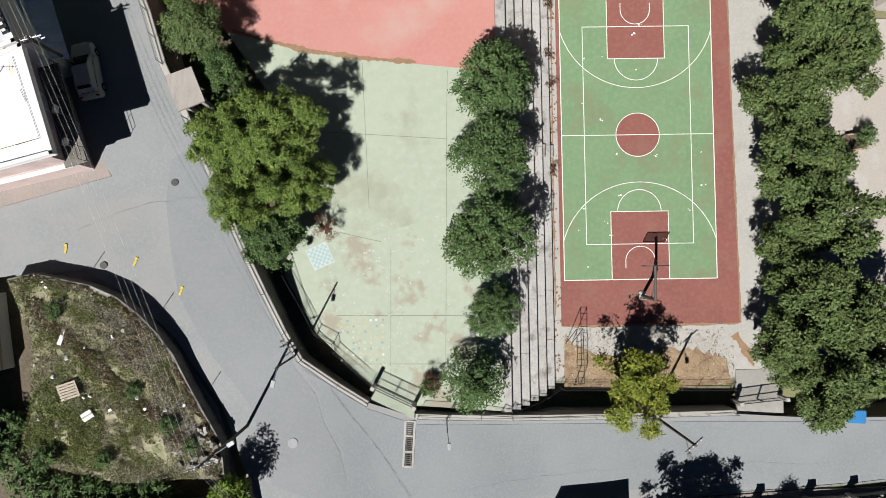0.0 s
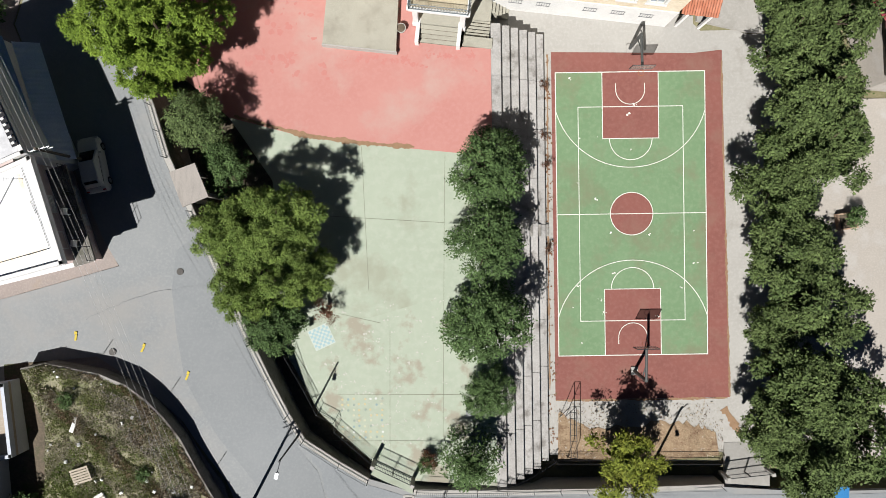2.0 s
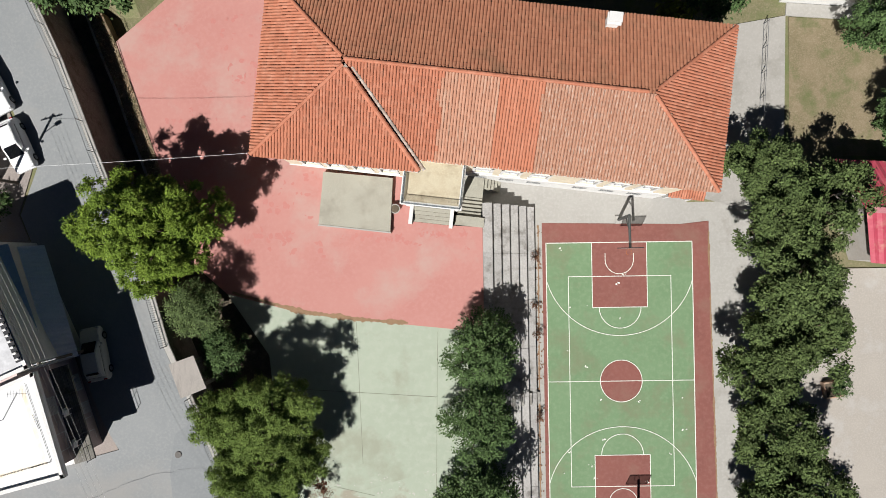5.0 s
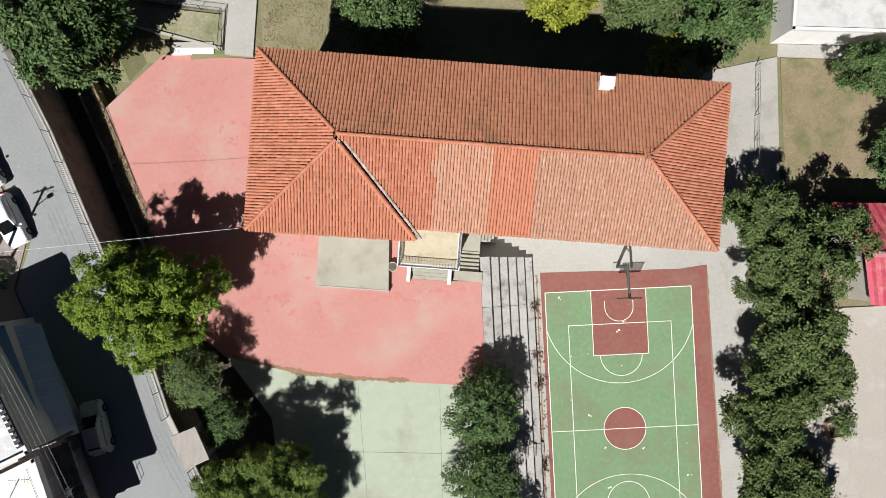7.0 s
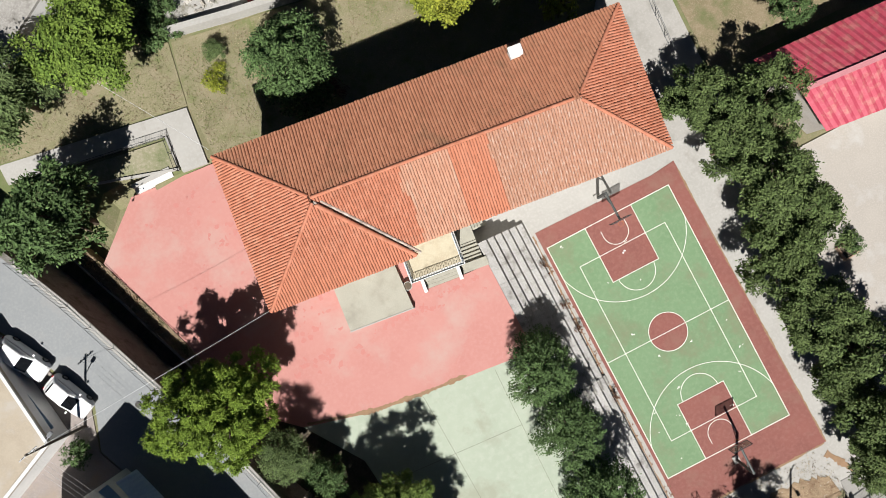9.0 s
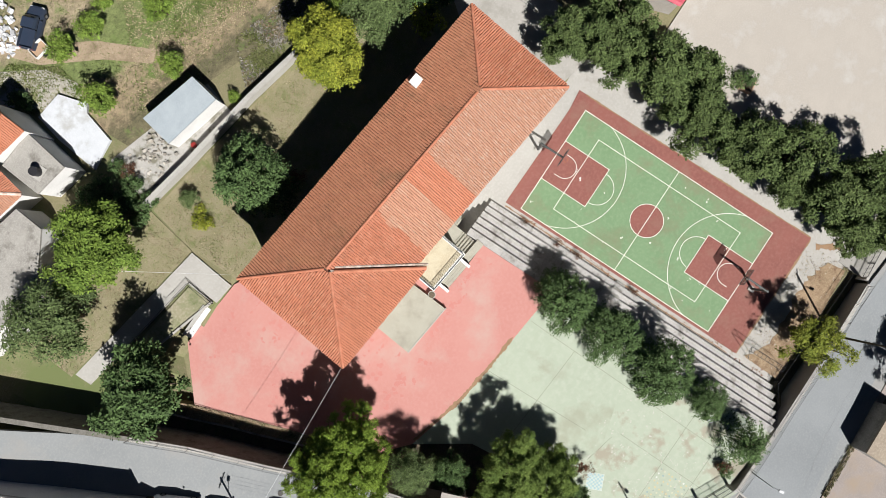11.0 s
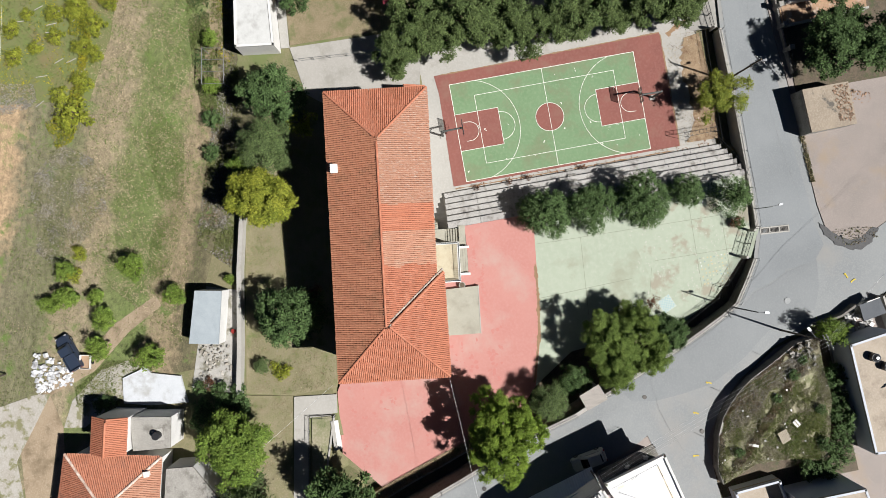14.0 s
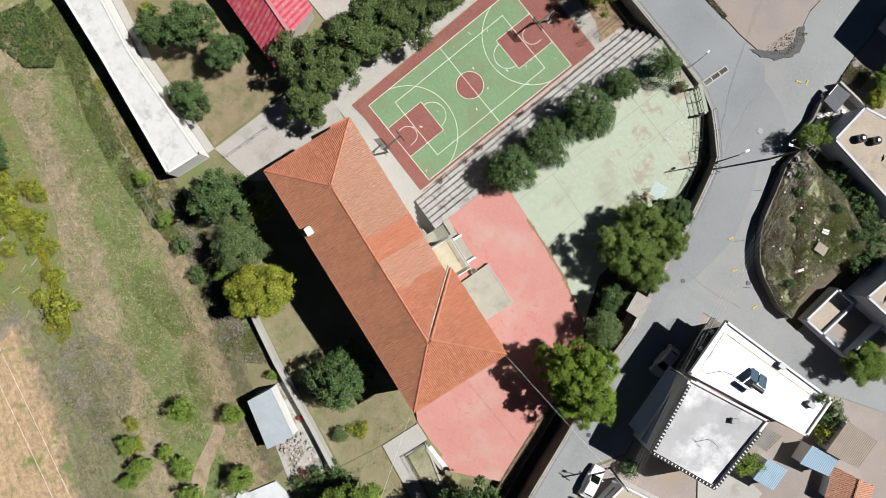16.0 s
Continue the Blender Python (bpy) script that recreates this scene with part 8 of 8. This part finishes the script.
# ---- the gardens across the road ----
gw = thing("garden_wall", "low plastered garden wall with pillars and a railing across the road", "wall")
GW = [(19.0, -29.2), (12.2, -29.6), (8.1, -29.9), (5.6, -30.0), (-0.4, -30.3)]
for (a, b), (c, d) in zip(GW, GW[1:]):
    n = max(1, round(math.dist((a, b), (c, d)) / 2.9))
    ang = math.degrees(math.atan2(d - b, c - a))
    for i in range(n):
        p, q = Vector((a, b)).lerp(Vector((c, d)), i / n), Vector((a, b)).lerp(Vector((c, d)), (i + 1) / n)
        m, w = (p + q) / 2, (q - p).length
        z = road_z(m.x, m.y)
        part("low_wall", bm_boxes(((m.x, m.y, z + 0.2), (w, 0.22, 0.9), ang)), M["concrete_old"], gw)
        bm = bmesh.new()
        for h in (0.75, 1.35):
            rod(bm, (*p, z + h), (*q, z + h), 0.02, 5)
        for k in range(1, int(w / 0.15)):
            r = p.lerp(q, k * 0.15 / w)
            rod(bm, (*r, z + 0.6), (*r, z + 1.35), 0.01, 4)
        part("railing", bm, M["metal_dark"], gw)
        bm = bmesh.new()
        box(bm, (p.x, p.y, z + 0.7), (0.5, 0.5, 1.9), ang, 0, 0.03)
        box(bm, (p.x, p.y, z + 1.68), (0.62, 0.62, 0.1), ang, 0, 0.02)
        part("pillar", bm, M["concrete_old"], gw)
M["slate_roof"] = mat("dark_grey_roof_felt", (0.13, 0.14, 0.155), (0.10, 0.11, 0.125), (0.17, 0.18, 0.19), scale=0.5)
house("house", [(16.9, -31.0), (10.9, -31.3), (10.7, -41), (16.9, -41)], 0.3, 4.3, M["slate_roof"], "flat-roofed house with a dark roof across the road", M["shade_blue"], parapet=0.1)
shed_roof("porch_roof", [(23.5, -30.6), (17.2, -30.9), (17.2, -35.5), (23.5, -35.2)], 4.6, 0.3, M["silver_roof"], "porch with a pale ribbed sheet roof", category="porch")
# dark soil sheet that also paints in the shade under the trees
flat("shady_garden", [(19, -29.5), (12.2, -29.8), (5.6, -30.2), (-0.4, -30.5), (-2.8, -30.4), (-2.8, -44), (19, -44)], lambda x, y: road_z(x, y) + 0.1, M["bed"], "dark garden soil behind the wall with tree shade painted in", "ground", 3, 0.1)
flat("terrace", [(8.3, -30.2), (8.3, -41), (6.1, -41), (5.7, -30.3)], 1.75, mat("orange_terrace_earth", (0.46, 0.29, 0.18), (0.40, 0.25, 0.155), (0.52, 0.36, 0.24), scale=0.7, fine=5, stain=(0.55, 0.50, 0.44), stain_scale=0.6), "orange earthen terrace between garden walls", "terrace", 2, 0.8)
retaining_wall("wall_terrace", [(8.35, -30.3), (8.4, -41)], 0.5, 2.4, 0.3, M["white"], "white wall along the orange terrace")
retaining_wall("wall_terrace", [(5.6, -30.3), (6.0, -41)], 0.5, 2.1, 0.25, M["concrete"], "pale wall along the orange terrace")
tufts("roadside_weeds", [(-8.3, -29.7), (-8.3, -30.3), (-14.2, -30.3), (-14.2, -29.8)], 900, lambda x, y: road_z(x, y) + 0.1, 0.24, (L["straw"], L["brown"], L["weed"]), "dry weeds along the edge of the lot", 31)

plant("bright", -55.9, -13.6, 5.9, 0.6, 30, "leafy green tree behind the courtyard wall")

# the corner beyond the weedy plot: a shed, garden walls and greenery
corner = thing("shed", "small dark shed with a pale edge beside the crossroads", "shed")
part("wall", prism([(-29.9, -31.7), (-29.5, -33.9), (-31.1, -34.3), (-31.5, -31.9)], 2.6, 4.7), M["concrete_old"], corner)
part("roof", prism([(-29.7, -31.5), (-29.25, -34.05), (-31.2, -34.5), (-31.7, -31.7)], 4.7, 4.82), M["slate_roof"], corner)
part("roof_edge", bm_boxes(((-29.35, -33.2, 4.86), (0.1, 1.7, 0.1), 10)), M["white"], corner)
retaining_wall("wall_corner", [(-29.2, -34.7), (-32.4, -35.1), (-34.8, -35.4)], 2.5, 4.6, 0.25, M["concrete"], "pale garden wall beside the crossroads")
retaining_wall("wall_corner", [(-31.2, -26.3), (-30.7, -29.4), (-29.7, -31.4)], 2.5, 4.5, 0.25, M["concrete_shade"], "old grey wall along the road")
rubble("yard_scraps", [(-30.6, -30.4), (-33.0, -30.6), (-33.2, -33.4), (-31.8, -33.6)], 3.5, 40, 0.45, M["white"], "pale scraps and tubs in the corner yard", 41)
plant("bright", -32.6, -38.9, 3.0, 0.42, 30, "bright green bush behind the corner wall")
plant("gold", -33.4, -36.6, 3.0, 0.38, 70, "yellowing shrub behind the corner wall")
tufts("corner_weeds", [(-28.3, -38.8), (-29.4, -35.2), (-31.8, -35.6), (-31.2, -39.5)], 2600, lambda x, y: road_z(x, y) + 0.1, 0.3, (L["grey"], L["straw"], L["weed"], L["dry"]), "pale dry weeds along the road verge", 33)
house("house", [(-27.2, -43.6), (-25.0, -52.0), (-36, -55), (-38, -45)], 2.0, 9.6, M["sandy_roof"], "flat-roofed house beside the road beyond the corner", M["shade_blue"], parapet=0.2)

# ---- loose things ----
pal = thing("pallet", "broken pale wooden pallet lying in the weeds", "pallet", pose(-42.82, -18.88, plot_z(-42.82, -18.88) + 0.14, 4, -6, 18))
M["pale_wood"] = mat("bleached_wood", (0.48, 0.42, 0.33), (0.4, 0.34, 0.26), stretch=(0.4, 3, 1), fine=10, bump=0.2)
for i in range(6):
    part("board", bm_boxes(((0, -0.5 + 0.2 * i, 0.09), (1.5, 0.15, 0.025))), M["pale_wood"], pal)
for i in (-0.65, 0, 0.65):
    part("bearer", bm_boxes(((i, 0, 0.035), (0.09, 1.15, 0.08))), M["pale_wood"], pal)
box_thing("plank_box", "small pale board lying in the weeds", "board", pose(-41.69, -20.73, plot_z(-41.69, -20.73) + 0.14, 5, 4, 30), (("board", M["white"], (((0, 0, 0.04), (0.8, 0.6, 0.06)),), 0.01), ("batten", M["pale_wood"], (((0, 0, 0.09), (0.75, 0.1, 0.04)),), 0.0)))
box_thing("board", "long pale board lying in the weeds", "board", pose(-43.14, -15.12, plot_z(-43.14, -15.12) + 0.14, 0, 6, 70), (("plank", M["white"], (((0, 0, 0.04), (1.1, 0.3, 0.05)),), 0.01),))
bin_blue = mat("blue_plastic", (0.05, 0.25, 0.55), (0.04, 0.21, 0.48), bump=0.02, rough=0.45)
dump = thing("waste_container", "blue plastic wheeled waste container at the roadside", "waste container", pose(15.9, -22.9, 1.2, 0, 0, -3))
bm = bmesh.new()
box(bm, (0, 0, 0.65), (1.35, 0.95, 1.0), 0, 0, 0.04)
part("body", bm, mat("green_bin_plastic", (0.05, 0.13, 0.09), bump=0.02), dump)
bm = bmesh.new()
box(bm, (0, 0, 1.2), (1.42, 1.02, 0.12), 0, 0, 0.05)
part("lid", bm, bin_blue, dump)
for a in (-0.5, 0.5):
    for b in (-0.35, 0.35):
        bm = bmesh.new()
        rod(bm, (a - 0.03, b, 0.1), (a + 0.03, b, 0.1), 0.1, 12)
        part("wheel", bm, M["rubber"], dump)
pot = thing("flower_pot", "round pale stone pot beside the platform", "flower pot", pose(-19.05, 14.9, YARD_Z))
bm = bmesh.new()
rod(bm, (0, 0, 0), (0, 0, 0.5), 0.28, 20, 0.4)
part("bowl", bm, M["concrete"], pot)
bm = bmesh.new()
rod(bm, (0, 0, 0.46), (0, 0, 0.51), 0.33, 20)
part("soil", bm, M["bed"], pot)
box_thing("litter_bin", "small dark bin beside the trees", "bin", pose(-14.1, -15.8, YARD_Z, 0, 0, 8), (("bucket", M["metal_dark"], (((0, 0, 0.35), (0.42, 0.42, 0.7)),), 0.03), ("rim", M["metal_grey"], (((0, 0, 0.71), (0.46, 0.46, 0.04)),), 0.01)))
planter = thing("planter", "small brick planter box in the yard", "planter", pose(18.0, -0.9, 0, 0, 0, 8))
for c, s in (((0, -0.65, 0.25), (1.6, 0.12, 0.5)), ((0, 0.65, 0.25), (1.6, 0.12, 0.5)), ((-0.75, 0, 0.25), (0.12, 1.18, 0.5)), ((0.75, 0, 0.25), (0.12, 1.18, 0.5))):
    part("side", bm_boxes((c, s)), brick_red, planter)
part("soil", bm_boxes(((0, 0, 0.2), (1.38, 1.18, 0.4))), M["bed"], planter)
plant("bush", -17.5, -19.9, YARD_Z, 0.7, 40, "small dark shrub beside the gate")
plant("rust", -17.3, -19.3, YARD_Z, 0.5, 0, "small reddish shrub beside the gate")
plant("rust", -25.3, -7.4, YARD_Z, 0.7, 0, "reddish shrub at the edge of the green yard")

# the garden bed with its white steps
flat("garden_bed", [(-31.9, 36.1), (-32.2, 33.4), (-40.5, 36.2), (-41, 37.6)], 2.84, M["weeds"], "dark weedy garden bed with a kerb", "planting bed", 1.5, 0.1)
retaining_wall("kerb_garden", [(-31.75, 36.3), (-32.05, 33.3), (-40.6, 36.0)], 2.5, 3.0, 0.2, M["concrete"], "pale concrete kerb of the garden bed", "kerb")
steps = thing("garden_steps", "white concrete step along the pink yard", "steps", pose(-34.6, 33.3, YARD_Z, 0, 0, -2))
part("tread", bm_boxes(((0, 0, 0.15), (3.6, 0.5, 0.4))), M["white"], steps)
part("riser", bm_boxes(((0, 0.45, 0.25), (3.6, 0.4, 0.6))), M["concrete"], steps)

# the shed's yard, white slabs and clutter
flat("shed_yard", [(-13.6, 46.6), (-14.8, 42.6), (-27.4, 44.6), (-25.8, 50.2)], lambda x, y: north_z(x, y) + 0.08, mat("pale_yard_concrete", (0.52, 0.50, 0.46), (0.42, 0.40, 0.365), stain=(0.24, 0.225, 0.17), stain_scale=0.8, stain_lo=0.5, stain_hi=0.62), "pale cluttered concrete yard beside the shed", "yard", 2, 0.1)
flat("white_slab", [(-23.0, 58.4), (-22.4, 56.2), (-22.0, 55.6), (-23.0, 54.8), (-24.0, 51.3), (-27.4, 50.9), (-26.9, 55.7), (-26.1, 58.8)], lambda x, y: 2.72, mat("pale_bluish_slab", (0.68, 0.70, 0.73), (0.60, 0.62, 0.65), stain=(0.5, 0.5, 0.48), stain_scale=0.5), "pale concrete slab behind the house", "pavement", 2, 0.4)
M["pale_lane"] = mat("dusty_concrete_lane", (0.52, 0.49, 0.44), (0.44, 0.40, 0.34), (0.58, 0.55, 0.50), scale=0.8, fine=5, stain=(0.27, 0.26, 0.14), stain_scale=0.7, stain_lo=0.5, stain_hi=0.6)
flat("pale_lane", [(-27.8, 66.7), (-24.7, 65.2), (-21.6, 61.1), (-21.0, 57.7), (-22.1, 56.1), (-22.9, 58.5), (-25.1, 58.8), (-28.2, 64.1)], lambda x, y: north_z(x, y) + 0.1, M["pale_lane"], "dusty pale concrete lane behind the houses", "pavement", 2, 0.2)
flat("pale_lane", [(-23.9, 74.3), (-23.2, 69.9), (-23.4, 67.8), (-27.1, 70.4), (-30.9, 73.2), (-40, 73.0), (-40, 76), (-34.1, 75.9)], lambda x, y: north_z(x, y) + 0.1, M["pale_lane"], "dusty pale concrete lane beside the field", "pavement", 2, 0.2)
rubble("yard_clutter", [(-20.9, 44.8), (-21.0, 48.3), (-26, 49.2), (-26.8, 45)], north_z(-23, 46) + 0.1, 110, 0.3, mat("mixed_clutter", (0.5, 0.47, 0.42), (0.3, 0.26, 0.2), scale=2, island=0.35), "clutter of blocks and boards in the shed yard", 12)
rubble("junk", [(-18, 68.6), (-20, 64.9), (-22.6, 64.6), (-23.4, 69.4), (-19.5, 69.8)], north_z(-20, 67) + 0.15, 150, 0.42, mat("white_junk", (0.66, 0.66, 0.66), (0.45, 0.43, 0.42), (0.4, 0.45, 0.52), scale=1.2, island=0.35, bump=0.1), "heap of pale scrap panels and bags", 13)
tr = thing("trailer", "small box trailer with pale panels", "trailer", pose(-20.2, 62.6, north_z(-20, 62.6), 0, 0, -12))
part("floor", bm_boxes(((0, 0, 0.5), (1.7, 1.2, 0.08))), mat("tan_board", (0.5, 0.34, 0.22)), tr)
for c, s in (((0, 0.62, 0.68), (1.7, 0.06, 0.36)), ((0, -0.62, 0.68), (1.7, 0.06, 0.36)), ((0.85, 0, 0.68), (0.06, 1.18, 0.36)), ((-0.85, 0, 0.68), (0.06, 1.18, 0.36))):
    part("panel", bm_boxes((c, s)), M["white"], tr)
for b in (-0.7, 0.7):
    bm = bmesh.new()
    rod(bm, (0, b - 0.06, 0.3), (0, b + 0.06, 0.3), 0.3, 16)
    part("wheel", bm, M["rubber"], tr)
for x, y, c in ((-27.2, 78.0, (0.08, 0.25, 0.45)), (-26.6, 77.2, (0.03, 0.03, 0.03))):
    d = thing("drum", "plastic drum standing beside the field", "drum", pose(x, y, 2.8))
    bm = bmesh.new()
    rod(bm, (0, 0, 0), (0, 0, 0.9), 0.33, 18)
    part("shell", bm, mat("drum_plastic", c, bump=0, rough=0.5), d)
    bm = bmesh.new()
    rod(bm, (0, 0, 0.9), (0, 0, 0.94), 0.3, 18)
    part("lid", bm, mat("drum_lid", tuple(v * 1.3 for v in c), bump=0, rough=0.5), d)
hip = thing("roof_pots", "whitewashed chimney pot on the tiled house", "chimney", pose(-33.9, 54.9, 6.9))
part("stack", bm_boxes(((0, 0, 0.3), (0.5, 0.5, 0.9))), M["white"], hip)
part("cap", bm_boxes(((0, 0, 0.8), (0.65, 0.65, 0.08))), M["white"], hip)
t = thing("water_tank", "dark round water tank on a flat roof", "water tank", pose(-29.9, 53.4, 6.3))
bm = bmesh.new()
rod(bm, (0, 0, 0), (0, 0, 0.8), 0.45, 18)
part("shell", bm, M["metal_dark"], t)
part("plinth", bm_boxes(((0, 0, 0.02), (1.4, 1.2, 0.08))), M["concrete"], t)
for i, (x, y, s) in enumerate(((7, 42.2, 1.1), (11, 41.2, 0.9), (3, 43, 1.0), (17, 40.6, 0.8), (-1, 41.0, 0.9), (0.5, 39.2, 1.2))):
    plant("citrus" if i % 2 else "bush", x, y, north_z(x, y), s, 50 * i, "leafy green bush along the field ditch")
for i, (x, y, s) in enumerate(((26, 56, 1.6), (23.5, 57.2, 1.3), (19, 56.5, 1.2), (14.5, 57.5, 1.4), (10.5, 59, 2.2), (13.5, 60.8, 1.2), (29, 55, 1.7), (-6.8, 61.4, 1.0), (-9.2, 62.6, 1.2), (21, 60, 1.1))):
    plant("yshrub", x, y, north_z(x, y), s, 80 * i, "yellowing vine bush at the field's edge", group="vine bushes")
rng = random.Random(71)
for i in range(26):
    x, y = rng.uniform(17, 40), rng.uniform(52, 70)
    if inside(x, y, VINEYARD):
        plant("yshrub", x, y, north_z(x, y) + 0.1, rng.uniform(0.8, 1.5), 50 * i, "yellowing vine bush at the field's edge", group="vine bushes")
plant("deep", 31.5, 52.5, north_z(31, 52), 1.0, 0)
plant("citrus", -13.3, 43.0 + 0.2, north_z(-13, 43), 0.5, 0, "small green shrub beside the shed")
plant("bush", -32, 48.2, 2.8, 1.4, 0, "dark green bush beside the houses")
plant("deep", -56.5, -19.5, 5.8, 0.8, 40)
plant("citrus", -31.9, -26.9, 3.3, 1.25, 10, "small green tree at the plot's corner", 1.3)
plant("citrus", -32.2, -28.9, 3.3, 0.8, 90, "small green tree beside the white house")
plant("deep", 27.2, 23.2, 0.3, 1.0, 70)
plant("deep", 29.7, 27.2, 0.3, 0.8, 170)
plant("yshrub", 33, 26.6, 0.3, 1.5, 170)
plant("bush", -19.6, 39.3, 2.2, 0.9, 0, "low dry shrub in the lawn")
plant("yshrub", -25.5, 38.0, 2.6, 0.7, 0)

# a pergola frame, fallen vine stakes and small things by the shed
pg = thing("pergola", "bare steel pergola frame at the field's edge", "pergola")
PG = [(15.6, 41.5), (15.1, 38.8), (10.8, 39.6), (11.2, 42.3)]
for x, y in PG:
    bm = bmesh.new()
    rod(bm, (x, y, 0.2), (x, y, 2.7), 0.04, 6)
    part("post", bm, M["metal_grey"], pg)
for a, b in zip(PG, PG[1:] + PG[:1]):
    bm = bmesh.new()
    rod(bm, (*a, 2.7), (*b, 2.7), 0.035, 6)
    part("beam", bm, M["metal_grey"], pg)
for t in (0.33, 0.66):
    a, b = Vector(PG[0]).lerp(Vector(PG[3]), t), Vector(PG[1]).lerp(Vector(PG[2]), t)
    bm = bmesh.new()
    rod(bm, (*a, 2.72), (*b, 2.72), 0.025, 6)
    part("crossbar", bm, M["metal_grey"], pg)
for i, (x, y) in enumerate(((23.8, 56.0), (23.2, 56.8), (21.8, 60.1), (18.3, 59.9), (18.0, 58.3), (16.5, 62.3), (13.4, 63.3), (24.4, 58.1), (22.9, 59.9), (16.5, 57.3), (26.6, 57.4), (28.2, 59.6), (25.4, 61.3), (29.9, 56.2), (20.4, 62.2), (19.2, 65.1), (23.9, 64.0), (27.5, 63.2))):
    bm = bmesh.new()
    z = north_z(x, y) + 0.15
    a = 0.9 + 0.35 * math.sin(i * 2.3)
    rod(bm, (x, y, z), (x + 1.1 * math.cos(a + 1.2), y + 1.1 * math.sin(a + 1.2), z + 0.7), 0.045, 6)
    st = thing("vine_stake", "leaning pale concrete vine stake", "stake", group="vine stakes")
    part("stake", bm, M["concrete"], st)
can = thing("bucket", "red plastic bucket beside the garden wall", "bucket", pose(-19.7, 43.9, north_z(-19.7, 43.9) + 0.08))
bm = bmesh.new()
rod(bm, (0, 0, 0), (0, 0, 0.4), 0.22, 16, 0.28)
part("shell", bm, mat("red_plastic", (0.5, 0.04, 0.03), bump=0, rough=0.4), can)
bm = bmesh.new()
rod(bm, (0, 0, 0.4), (0, 0, 0.43), 0.3, 16)
part("rim", bm, mat("dark_red_plastic", (0.3, 0.03, 0.025), bump=0, rough=0.4), can)
